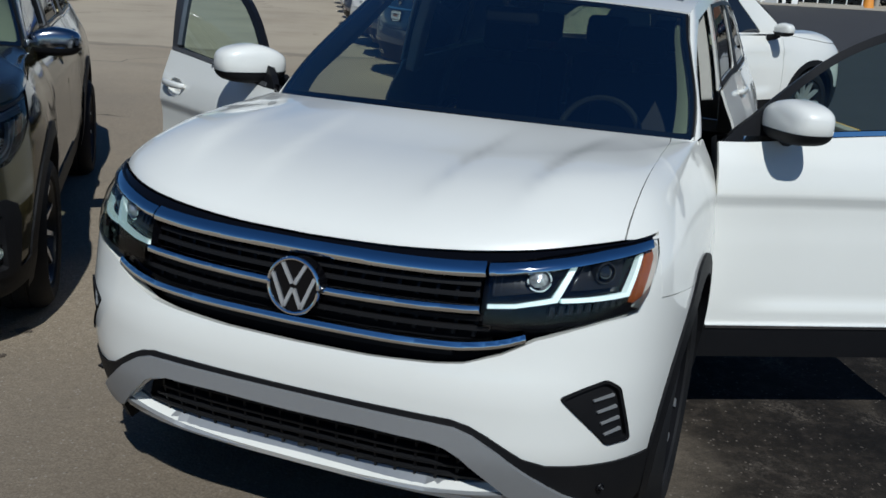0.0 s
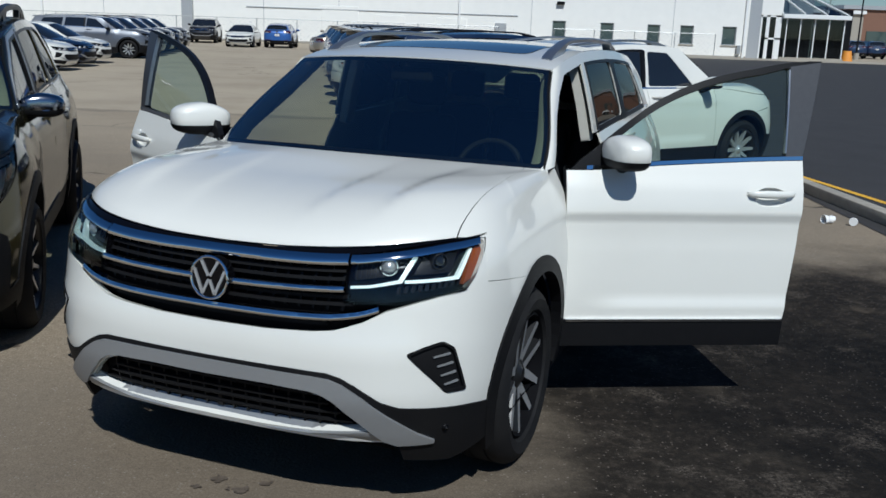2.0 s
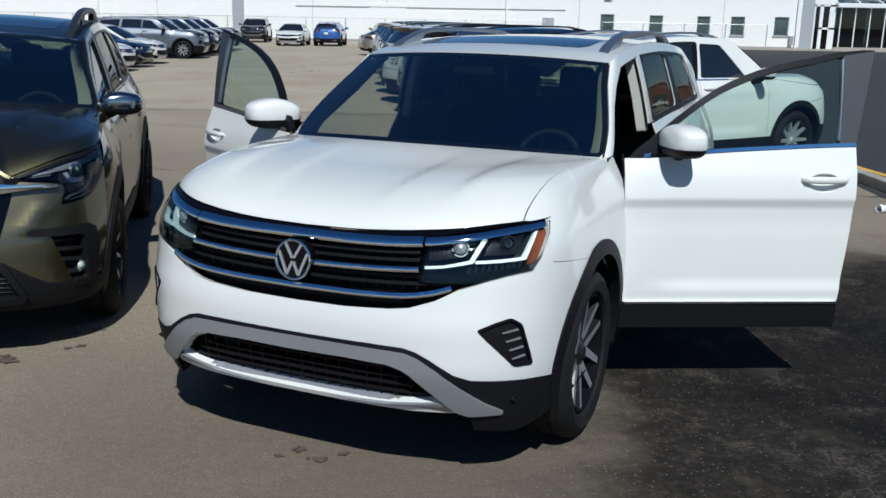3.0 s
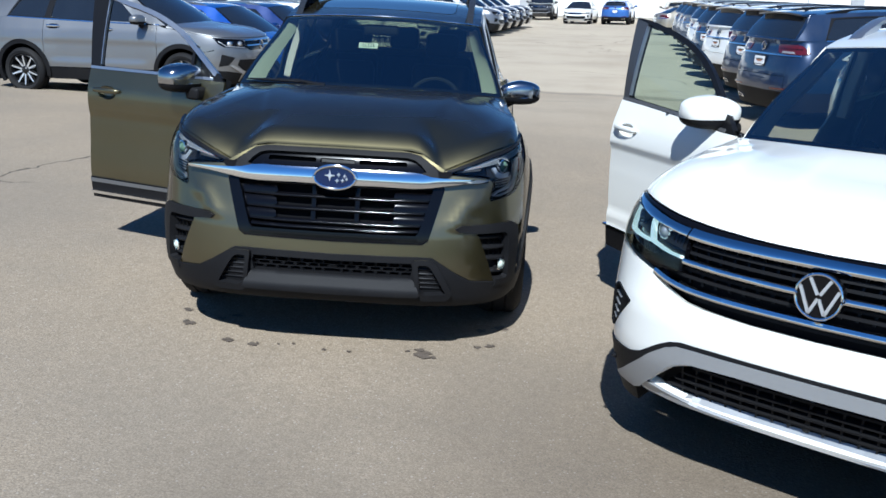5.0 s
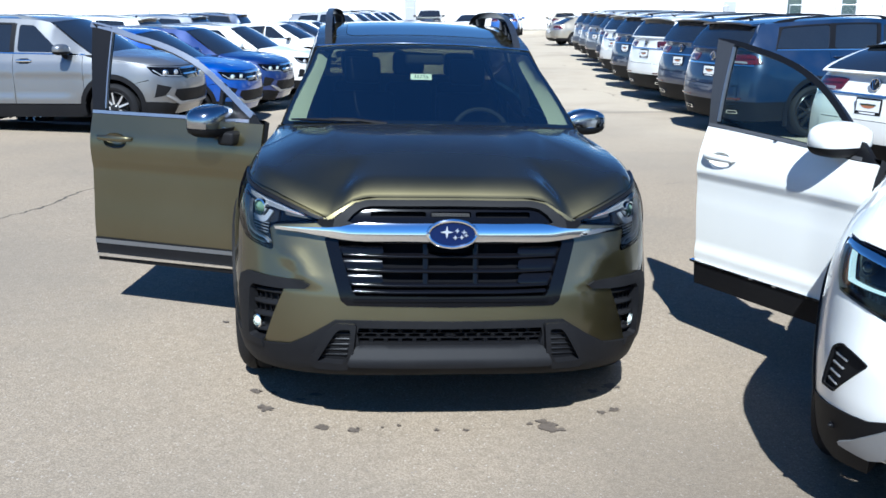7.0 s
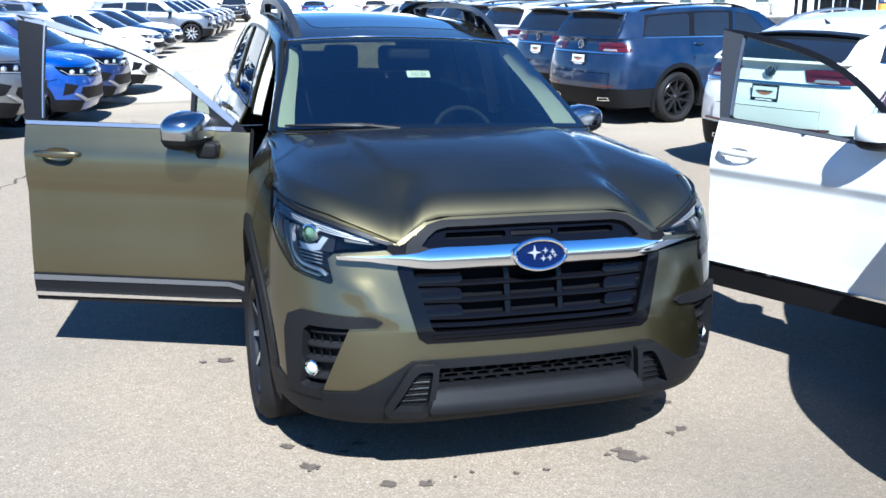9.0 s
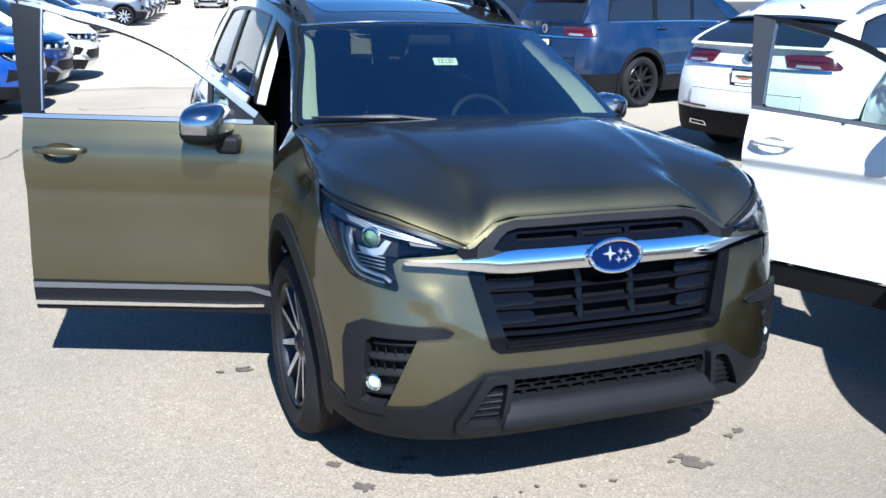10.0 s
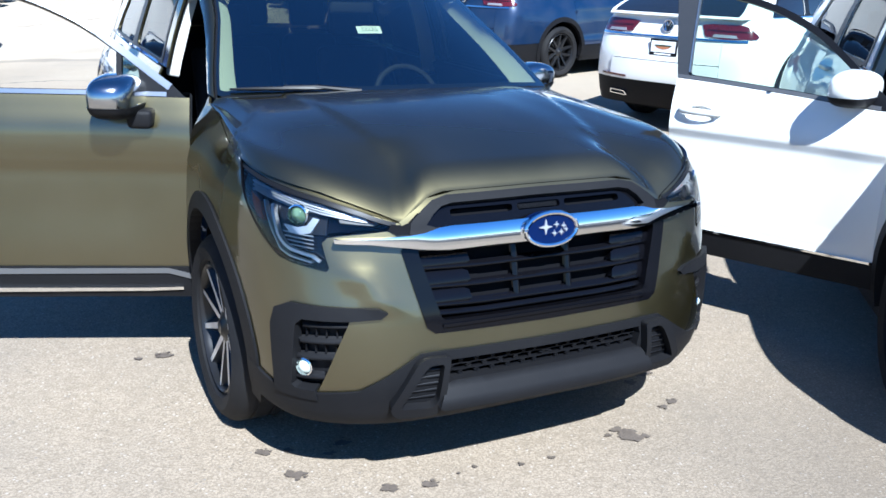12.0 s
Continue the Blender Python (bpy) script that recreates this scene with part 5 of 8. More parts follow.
        for i in range(5):
            panel("light_rib", f(ribbon([(0.545 + 0.018 * i, 0.955 + 0.004 * i), (0.548 + 0.018 * i, 0.998)], 0.004)), sheet(F, -0.034), M_RIMDARK, lamp, step=0.03, thick=0.008)
        # daytime light: two strokes and their uprights
        panel("daytime_light", f([(0.53, 0.922), (0.60, 0.928), (0.712, 0.948), (0.764, 1.030), (0.745, 1.030), (0.698, 0.958), (0.60, 0.938), (0.53, 0.932)]), sheet(F, -0.014), M_DRL, lamp, "lit daytime light", step=0.03, thick=0.02)
        panel("daytime_light", f([(0.722, 0.946), (0.932, 0.950), (1.0, 1.044), (0.983, 1.044), (0.922, 0.962), (0.722, 0.957)]), sheet(F, -0.014), M_DRL, lamp, "lit daytime light", step=0.03, thick=0.02)
        for i in range(9):
            panel("lamp_tooth", f(ribbon([(0.70 + 0.026 * i, 0.905 + 0.0025 * i), (0.706 + 0.026 * i, 0.930 + 0.0018 * i)], 0.012)), sheet(F, -0.030), M_RIMDARK, lamp, step=0.03, thick=0.01)
        lens_bulb(lamp, F, s * 0.660, 0.998, 0.032, M_CHROME, M_RIM, -0.022, "bright projector lamp")
        lens_bulb(lamp, F, s * 0.855, 1.012, 0.030, M_RIMDARK, M_DARKGLASS, -0.022)
        panel("marker", f([(0.948, 0.930), (0.985, 0.942), (1.052, 1.03), (1.045, 1.048), (1.008, 1.046)]), sheet(F, -0.014), M_AMBER, lamp, "amber marker lens", step=0.04, thick=0.02)
        panel("lamp_cover", f(outer), F.S, M_LAMPGLASS, lamp, "clear lamp cover", step=0.05, off=0.004, thick=0.0)
        # corner vent with blades
        v = panel("corner_vent", f([(u * 1.0, z) for u, z in VENT]), sheet(F, -0.012), M_PLASTIC, car, "black corner vent with blades", step=0.04, thick=-0.018)
        mu, mz = 0.868, 0.652
        grow = lambda k: [(mu + (u - mu) * k, mz + (z - mz) * k) for u, z in VENT]
        panel("vent_edge", f(grow(1.03)), F.S, M_PLASTIC, v, "black edge of the vent", holes=[f(grow(0.93))], off=0.002, thick=0.02, step=0.03)
        for i, (ua, ub) in enumerate(((0.835, 0.912), (0.85, 0.925), (0.865, 0.938), (0.88, 0.948))):
            z = 0.69 - 0.036 * i
            panel("vent_blade", f(ribbon([(ua, z - 0.004), (ub - 0.012, z + 0.004)], 0.004, 0.007)), sheet(F, -0.004), M_SATIN, v, step=0.05, thick=0.03)
        # wrap-round lower corner
        edge = [(-0.001, 0.626), (0.32, 0.628), (0.46, 0.625), (0.51, 0.612), (0.56, 0.586), (0.65, 0.528), (0.714, 0.506), (0.866, 0.494), (1.0, 0.48), (1.09, 0.465)]
        corner = edge + [(1.11, 0.30), (0.9, 0.25), (0.72, 0.27), (0.70, 0.36), (0.612, 0.415), (0.57, 0.46), (0.49, 0.529), (0.405, 0.561), (-0.001, 0.566)]
        panel("lower_corner", f(corner), F.S, M_PLASTIC, car, "black lower bumper corner", off=0.006, thick=0.05, step=0.05)
        lens_bulb(car, F, s * 0.88, 0.41, 0.012, M_TRIM, M_TRIM, 0.008)
    # silver guard: a raised band that drops at its ends
    g = [(0.0, 0.612), (0.23, 0.612), (0.40, 0.610), (0.47, 0.606), (0.52, 0.588), (0.586, 0.545), (0.65, 0.494), (0.714, 0.446), (0.77, 0.404), (0.836, 0.366), (0.83, 0.354), (0.70, 0.352), (0.655, 0.372), (0.612, 0.412), (0.565, 0.458), (0.49, 0.525), (0.45, 0.546), (0.40, 0.557), (0.233, 0.563), (0.0, 0.560)]
    panel("skid_guard", g + flip(g[1:-1])[::-1], F.S, M_SATIN, car, "satin silver guard", off=0.018, thick=0.05, step=0.035)
    lip = [(0.0, 0.368), (0.2, 0.371), (0.39, 0.380), (0.53, 0.397), (0.62, 0.410), (0.665, 0.37), (0.62, 0.372), (0.388, 0.350), (0.2, 0.341), (0.0, 0.339)]
    panel("skid_lip", lip + flip(lip[1:-1])[::-1], lambda u, z: sheet(F, -0.05 * (1 - smooth(0.335, 0.385, z)))(u, z), M_SATIN, car, "satin silver lower lip", off=0.012, thick=0.05, step=0.04)
    panel("lower_grille", [(u * 1.02, z + (0.012 if z > 0.45 else -0.015)) for u, z in LOWER], sheet(F, -0.06), M_DARK, car, "dark lower grille", step=0.07, thick=0)
    for zz in (0.53, 0.495, 0.46, 0.425):
        e = 0.42 + (0.53 - zz) * 1.2
        panel("lower_rib", ribbon([(-e + 2 * e * i / 16, zz) for i in range(17)], 0.009), sheet(F, -0.025), M_PLASTIC, car, thick=0.03, step=0.06)
    for i in range(17):
        u = -0.48 + 0.06 * i
        panel("lower_post", ribbon([(u, 0.40), (u + 0.012, 0.535)], 0.008), sheet(F, -0.032), M_TRIM, car, thick=0.02, step=0.05)
    r = 0.076
    strokes = [[(-0.035, 0.060), (-0.004, 0.006)], [(0.035, 0.060), (0.004, 0.006)], [(-0.064, 0.028), (-0.026, -0.060)], [(0.064, 0.028), (0.026, -0.060)], [(-0.026, -0.060), (-0.002, -0.008)], [(0.026, -0.060), (0.002, -0.008)]]
    marks = [ribbon(q, 0.0105) for q in strokes]
    emblem(car, F, 0.913, r, r, 0.026, M_CHROME, M_GLOSSBLACK, marks, 0.0055)


white_nose(suv, FA)

# ---- the olive car ----
M_RAILDARK = material("dark_grey_rail", (0.03, 0.032, 0.036), 0.35, 0.3, grain=0.08)
olive = thing("olive_suv", OLIVE_AT, "olive green metallic sport utility vehicle with one front door open", "car")
FS = ascent_form()
shs = curve(FS.k["shoulder"])
MG = [(0.0, 0.868), (0.40, 0.870), (0.50, 0.884), (0.517, 0.858), (0.447, 0.60), (0.42, 0.579), (0.0, 0.573)]
MAIN = MG[:-1] + [MG[-1]] + flip(MG[1:-1])[::-1]
UG = [(0.0, 1.021), (0.352, 1.019), (0.405, 1.007), (0.438, 0.985), (0.482, 0.944), (0.488, 0.905), (0.41, 0.90), (0.0, 0.90)]
UPPER = UG[:-1] + [UG[-1]] + flip(UG[1:-1])[::-1]
SLAMP = [(0.535, 0.936), (0.58, 0.955), (0.65, 0.977), (0.772, 1.010), (0.9, 1.031), (1.05, 1.051), (1.198, 1.066), (1.13, 1.0), (1.05, 0.938), (0.985, 0.882), (0.915, 0.826), (0.86, 0.812), (0.752, 0.795),
         (0.742, 0.806), (0.764, 0.886), (0.745, 0.904), (0.70, 0.911), (0.62, 0.918), (0.525, 0.926)]
SVENT = [(0.685, 0.643), (0.84, 0.641), (0.866, 0.62), (0.897, 0.39), (0.88, 0.377), (0.80, 0.380), (0.698, 0.61)]
SL = [(0.0, 0.478), (0.375, 0.483), (0.385, 0.455), (0.375, 0.405), (0.0, 0.403)]
SLOW = SL + flip(SL[1:-1])[::-1]
W2, R2, B2, Q2, uc2, sh2 = shell(FS, olive, M_OLIVE, dict(open_doors=True, windscreen=M_WINDSHIELD, rear_glass=M_REARGLASS, side_glass=M_TINTED, wheel="star5",
                                                         sunroof=(-0.15, 0.6), surround=True, window_trim=M_CHROME, handle=M_OLIVE,
                                                         nose_holes=[MAIN, UPPER, SLAMP, flip(SLAMP), SVENT, flip(SVENT), SLOW], wheel_drop=0.04, nose_step=0.026, nose_top=lambda u: 0.0005, nose_low=[(0.9, 0.34), (0.62, 0.33)]))
STRIPS = (([(-0.96, 0.343), (-0.82, 0.338), (0.11, 0.334)], 0.014, 0.022, M_CHROME, 0.018), ([(-1.0, 0.398), (-0.90, 0.425), (0.11, 0.420)], 0.022, 0.026, M_SATINDARK, 0.014))
for s, a in ((-1, 69), (1, 0)):
    open_door(olive, FS, s, M_OLIVE, dict(open=a, upright=0.08 if s < 0 else 0.0, door_sill=0.43 if s < 0 else 0.46, window_down=s < 0, mirror=(1.0 if s < 0 else 0.965, -0.735, 1.20), mirror_size=1.06 if s < 0 else 0.90, mirror_foot=s < 0, frame_end=1.07, frame_drop=-0.022 if s < 0 else 0.015, frame_trim=M_RAIL, mirror_mat=M_MIRRORCAP, mirror_lip=M_CHROME, belt_mat=M_RAIL, door_low=0.295 if s < 0 else 0.33, door_strips=STRIPS if s < 0 else (),
                                          rear_post=M_TRIM, handle_drop=0.14))
    heavy_rail(olive, s, -0.32, 1.80, M_RAILDARK, R2)
interior(olive, FS, W2, M_BEIGE)


def olive_nose(car, F):
    panel("grille_backing", [(u * 1.02, z + (0.01 if z > 0.72 else -0.01)) for u, z in MAIN], sheet(F, -0.075), M_DARK, car, "dark grille backing", step=0.07, thick=0)
    panel("upper_backing", [(u * 1.02, z + (0.01 if z > 0.96 else -0.012)) for u, z in UPPER], sheet(F, -0.05), M_DARK, car, "dark upper grille backing", step=0.07, thick=0)
    # frames
    half = [(0.0, 0.855), (0.40, 0.857), (0.462, 0.857), (0.460, 0.84), (0.398, 0.634), (0.385, 0.622), (0.0, 0.618)]
    inner = half + flip(half[1:-1])[::-1]
    panel("grille_frame", MAIN, F.S, M_GLOSSBLACK, car, "gloss black grille frame", holes=[inner], off=0.006, thick=0.07, step=0.03)
    low = [(-0.395 + 0.79 * i / 20, 0.604) for i in range(21)]
    panel("frame_bead", ribbon(low, 0.010), F.S, M_GLOSSBLACK, car, "raised bead along the grille frame", off=0.014, thick=0.01, step=0.02)
    half = [(0.0, 0.998), (0.335, 0.996), (0.375, 0.988), (0.405, 0.966), (0.43, 0.935), (0.40, 0.925), (0.0, 0.925)]
    hole = half + flip(half[1:-1])[::-1]
    panel("upper_frame", UPPER, F.S, M_PLASTIC, car, "black upper grille frame", holes=[hole], off=0.010, thick=0.05, step=0.03)
    slots = [rounded([(a, 0.953), (b, 0.953), (b, 0.976), (a, 0.976)], 0.011, 3) for a, b in ((-0.34, -0.105), (-0.085, 0.085), (0.105, 0.34))]
    plate = [(0.0, 1.002), (0.34, 1.0), (0.38, 0.99), (0.43, 0.945), (0.43, 0.92), (0.0, 0.92)]
    panel("upper_grille", plate + flip(plate[1:-1])[::-1], sheet(F, -0.016), M_GLOSSBLACK, car, "gloss black upper grille with slots", holes=slots, thick=0.03, step=0.03)
    for i in range(6):
        panel("slot_fin", ribbon([(-0.08 + 0.16 * j / 4, 0.956 + 0.0036 * i) for j in range(5)], 0.0018), sheet(F, -0.026), M_TRIM, car, thick=0.01, step=0.04)

    # rounded slats of the main grille, with posts and broad blades at the sides
    def roll(zc, half_h, lift, deep):
        base = sheet(F, deep)

        def g(u, z):
            e = max(-1.0, min(1.0, (z - zc(u)) / half_h))
            return base(u, z) + Vector((0, -lift * math.sqrt(max(0.0, 1.02 - e * e)), 0))
        return g
    rows = (0.815, 0.752, 0.690)
    for zz in (0.846, 0.784, 0.721, 0.659, 0.629):
        e = 0.408 + (zz - 0.634) * 0.30
        line = lambda u, zz=zz: zz + 0.006 * smooth(0.2, 0.46, abs(u))
        pts = [(-e + 2 * e * j / 28, line(-e + 2 * e * j / 28)) for j in range(29)]
        panel("grille_slat", ribbon(pts, 0.021), roll(line, 0.0105, 0.014, -0.036), M_GLOSSBLACK, car, "rounded gloss black slat", thick=0.03, step=0.006)
    for zc in rows:
        for u in (-0.105, 0.105):
            panel("grille_post", ribbon([(u, zc - 0.024), (u * 1.01, zc + 0.024)], 0.024), (lambda u0: lambda a, b: sheet(F, -0.038)(a, b) + Vector((0, -0.010 * math.sqrt(max(0.0, 1.02 - min(1.0, ((a - u0) / 0.012) ** 2))), 0)))(u), M_GLOSSBLACK, car, thick=0.03, step=0.007)
        for s in (1, -1):
            f = (lambda q: q) if s > 0 else flip
            e = 0.415 + (zc - 0.634) * 0.30
            blade = [(0.285, zc - 0.012), (0.30, zc - 0.024), (e, zc - 0.020), (e + 0.012, zc + 0.026), (0.31, zc + 0.022), (0.292, zc + 0.014)]
            panel("grille_blade", f(blade), roll(lambda u, zc=zc: zc - 0.012, 0.040, 0.020, -0.044), M_GLOSSBLACK, car, "curved gloss black blade", thick=0.03, step=0.008)
    # bright wings across the nose
    for s in (1, -1):
        f = (lambda q: q) if s > 0 else flip
        wing = [(0.075, 0.932), (0.2, 0.931), (0.355, 0.932), (0.40, 0.929), (0.45, 0.918), (0.50, 0.914), (0.60, 0.911), (0.735, 0.907), (0.73, 0.896), (0.62, 0.893), (0.52, 0.880), (0.45, 0.869), (0.40, 0.864), (0.36, 0.862), (0.2, 0.864), (0.075, 0.862)]
        mid = curve([(0.0, 0.880), (0.4, 0.880), (0.5, 0.892), (0.735, 0.899)])

        def bulge(u, z):
            e = (z - mid(abs(u))) / 0.058
            return F.S(u, z) + Vector((0, -0.016 * max(0.0, 1 - e * e) - 0.30 * (z - 0.862), 0))
        panel("chrome_wing", f(wing), bulge, M_CHROME, car, "chrome wing of the grille", off=0.014, thick=0.06, step=0.014)
        panel("corner_filler", f([(0.455, 0.975), (0.49, 0.945), (0.51, 0.938), (0.545, 0.944), (0.555, 0.925), (0.53, 0.908), (0.47, 0.910), (0.44, 0.94)]), F.S, M_DARK, car, "black filler between bonnet and headlamp", off=0.006, thick=0.03, step=0.02)
        lamp = panel("headlamp", f(SLAMP), sheet(F, -0.05), M_GLOSSBLACK, car, "swept-back headlamp with a hooked light", step=0.05, thick=-0.05)
        # dark rim round the lamp
        c = (0.86, 0.93)
        rim_in = [(u + (c[0] - u) * 0.035, z + (c[1] - z) * 0.06) for u, z in SLAMP]
        panel("lamp_rim", f(SLAMP), F.S, M_GLOSSBLACK, lamp, "black rim of the lamp", holes=[f(rim_in)], step=0.03, off=0.001, thick=0.03)
        panel("reflector", f([(0.76, 0.90), (0.93, 0.90), (1.0, 0.975), (0.90, 1.0), (0.75, 0.985)]), sheet(F, -0.040), M_RIMDARK, lamp, step=0.04, thick=0.01)
        panel("reflector", f([(0.912, 0.926), (0.89, 0.905), (0.85, 0.898), (0.808, 0.908), (0.778, 0.952), (0.80, 0.957), (0.822, 0.930), (0.86, 0.922)]), sheet(F, -0.026), M_RIM, lamp, "bright reflector under the projector", step=0.02, thick=0.01)
        # ribbed brow along the upper edge
        for j in range(4):
            d = 0.0075 * j
            panel("brow_rib", f(ribbon([(1.115 - d, 1.047 - d * 1.6), (1.0, 1.036 - d), (0.916, 1.024 - d), (0.78, 0.998 - d), (0.62, 0.962 - d * 0.6)], 0.006, 0.003)), sheet(F, -0.014), M_RIM if j < 2 else M_SATIN, lamp, "bright rib of the brow", step=0.02, thick=0.02)
        panel("brow", f([(0.60, 0.952), (0.78, 0.992), (0.95, 1.022), (1.12, 1.045), (1.10, 1.005), (0.95, 0.99), (0.78, 0.968)]), sheet(F, -0.030), M_SATIN, lamp, "dark silver brow", step=0.03, thick=0.01)
        gap = [(u, shs(u) - 0.007) for u in [0.53 + 0.66 * j / 24 for j in range(25)]]
        panel("lamp_gap", f(ribbon(gap, 0.013)), F.S, M_TRIM, lamp, "dark gap between lamp and bonnet", off=0.003, thick=0.02, step=0.03)
        # hooked light guides
        panel("daytime_light", f(ribbon(dense([(0.962, 0.985), (0.955, 0.955), (0.930, 0.893), (0.905, 0.868), (0.880, 0.854), (0.80, 0.838), (0.775, 0.822)], 0.02, False), 0.014, 0.009)), sheet(F, -0.012), M_RIM, lamp, "hooked light guide", step=0.02, thick=0.02)
        panel("light_edge", f(ribbon(dense([(1.006, 0.992), (0.962, 0.912), (0.915, 0.848), (0.88, 0.832), (0.80, 0.818)], 0.03, False), 0.005)), sheet(F, -0.010), M_RIM, lamp, step=0.02, thick=0.02)
        for j in range(4):
            z = 0.865 + 0.013 * j
            panel("light_rib", f(ribbon([(0.885 - 0.006 * j + 0.016 * j, z), (0.80, z - 0.006)], 0.003)), sheet(F, -0.024), M_SATIN, lamp, step=0.03, thick=0.01)
        panel("marker", f([(1.10, 1.005), (1.03, 0.985), (0.997, 0.925), (1.045, 0.938)]), sheet(F, -0.012), M_AMBER, lamp, "amber marker lens", step=0.04, thick=0.02)
        panel("indicator", f([(0.72, 0.972), (0.71, 0.945), (0.60, 0.936), (0.572, 0.945), (0.60, 0.955)]), sheet(F, -0.022), M_DISC, lamp, "clear indicator", step=0.03, thick=0.02)
        panel("indicator_bar", f(ribbon([(0.705, 0.966), (0.60, 0.948)], 0.006)), sheet(F, -0.016), M_AMBER, lamp, step=0.03, thick=0.01)
        lens_bulb(lamp, F, s * 0.852, 0.963, 0.037, M_CHROME, M_PROJECTOR, -0.014, "projector lamp")
        panel("lamp_cover", f(SLAMP), F.S, M_LAMPGLASS, lamp, "clear lamp cover", step=0.05, off=0.003, thick=0.0)
        # corner vent, its bracket and fog lamp
        v = panel("corner_vent", f(SVENT), sheet(F, -0.045), M_PLASTIC, car, "black corner vent", step=0.04, thick=-0.045)
        for ua, za, ub, zb in ((0.852, 0.607, 0.695, 0.614), (0.866, 0.549, 0.720, 0.558), (0.882, 0.490, 0.744, 0.500), (0.893, 0.415, 0.785, 0.427)):
            line = (lambda ua, za, ub, zb: lambda u: za + (zb - za) * (ua - abs(u)) / (ua - ub))(ua, za, ub, zb)
            panel("vent_blade", f(ribbon([(ua + (ub - ua) * t / 6, za + (zb - za) * t / 6) for t in range(7)], 0.022)), roll(line, 0.011, 0.018, -0.022), M_PLASTIC, v, "rolled vent blade", step=0.008, thick=0.03)
        for zr in (0.580, 0.522, 0.632):
            for j in range(4):
                u = 0.735 + 0.034 * j + 0.1 * (0.58 - zr)
                panel("vent_rib", f(ribbon([(u, zr - 0.014), (u, zr + 0.012)], 0.005)), sheet(F, -0.030), M_TRIM, v, step=0.05, thick=0.01)
        bar = [(0.572, 0.664), (0.592, 0.645), (0.68, 0.637), (0.836, 0.635), (0.858, 0.615), (0.886, 0.396), (0.872, 0.386), (0.808, 0.388), (0.80, 0.35), (0.96, 0.35), (0.955, 0.60), (0.935, 0.658), (0.88, 0.684), (0.60, 0.680)]
        panel("vent_bracket", f(bar), F.S, M_PLASTIC, car, "black bracket round the corner vent", off=0.016, thick=0.05, step=0.03)
        lens_bulb(car, F, s * 0.852, 0.456, 0.032, M_CHROME, M_FOG, -0.014, "lit fog lamp")
        # lower black apron with its side fins
        half = [(-0.001, 0.510), (0.40, 0.516), (0.47, 0.514), (0.586, 0.437), (0.67, 0.390), (0.80, 0.374), (0.93, 0.366), (1.0, 0.378), (1.12, 0.42), (1.13, 0.29), (0.9, 0.25), (0.5, 0.246), (-0.001, 0.25),
                (-0.001, 0.404), (0.375, 0.406), (0.383, 0.455), (0.375, 0.482), (-0.001, 0.477)]
        panel("lower_apron", f(half), F.S, M_PLASTIC, car, "black lower bumper apron", off=0.010, thick=0.05, step=0.04)
        fin = rounded([(0.382, 0.505), (0.462, 0.508), (0.49, 0.49), (0.580, 0.338), (0.56, 0.302), (0.43, 0.300), (0.405, 0.33)], 0.016, 3)
        hole = rounded([(0.405, 0.482), (0.448, 0.482), (0.466, 0.468), (0.548, 0.338), (0.445, 0.332), (0.424, 0.352)], 0.012, 3)
        panel("fin_frame", f(fin), F.S, M_PLASTIC, car, "raised black frame of the side fins", holes=[f(hole)], off=0.045, thick=0.05, step=0.02)
        for i in range(5):
            z = 0.458 - 0.025 * i
            line = lambda u, z=z: z
            panel("fin", f(ribbon([(0.408 + 0.004 * i, z), (0.44, z), (0.468 + 0.016 * i, z - 0.003)], 0.010)), roll(line, 0.006, 0.008, 0.012), M_TRIM, car, thick=0.02, step=0.006)

    def shelf(u, z):
        return sheet(F, 0.006 + 0.055 * smooth(0.41, 0.325, z))(u, z)
    lip = [(0.0, 0.408), (0.36, 0.410), (0.385, 0.395), (0.412, 0.328), (0.40, 0.318), (0.0, 0.314)]
    panel("lower_lip", lip + flip(lip[1:-1])[::-1], shelf, M_PLASTIC, car, "black lower lip that slopes forward", off=0.012, thick=0.05, step=0.025)
    panel("lower_backing", [(u * 1.03, z + (0.01 if z > 0.44 else -0.01)) for u, z in SLOW], sheet(F, -0.05), M_DARK, car, "dark lower grille", step=0.07, thick=0)
    for row in range(3):
        for i in range(13):
            u = -0.36 + 0.06 * i + (0.03 if row % 2 else 0)
            if u > 0.375:
                continue
            z = 0.418 + 0.022 * row
            panel("mesh_cell", [(u - 0.040, z), (u - 0.022, z + 0.013), (u + 0.022, z + 0.013), (u + 0.040, z), (u + 0.022, z - 0.013), (u - 0.022, z - 0.013)], sheet(F, -0.018), M_TRIM, car,
                  holes=[[(u - 0.035, z), (u - 0.019, z + 0.010), (u + 0.019, z + 0.010), (u + 0.035, z), (u + 0.019, z - 0.010), (u - 0.019, z - 0.010)]], thick=0.03, step=0.06)

    def star(cx, cz, r):
        return [(cx + (r if i % 2 == 0 else r * 0.28) * math.sin(math.pi * i / 4), cz + (r if i % 2 == 0 else r * 0.28) * math.cos(math.pi * i / 4)) for i in range(8)]
    emblem(car, F, 0.899, 0.106, 0.058, 0.052, M_CHROME, M_EMBLEM_BLUE, [star(-0.025, 0.008, 0.028), star(0.02, 0.014, 0.012), star(0.05, 0.008, 0.012), star(0.012, -0.016, 0.012), star(0.04, -0.014, 0.012), star(0.06, -0.006, 0.01)])
    lens_bulb(car, F, 0.0, 0.835, 0.012, M_TRIM, M_TRIM, 0.006)
    # stock ticket inside the windscreen
    bm = bmesh.new()
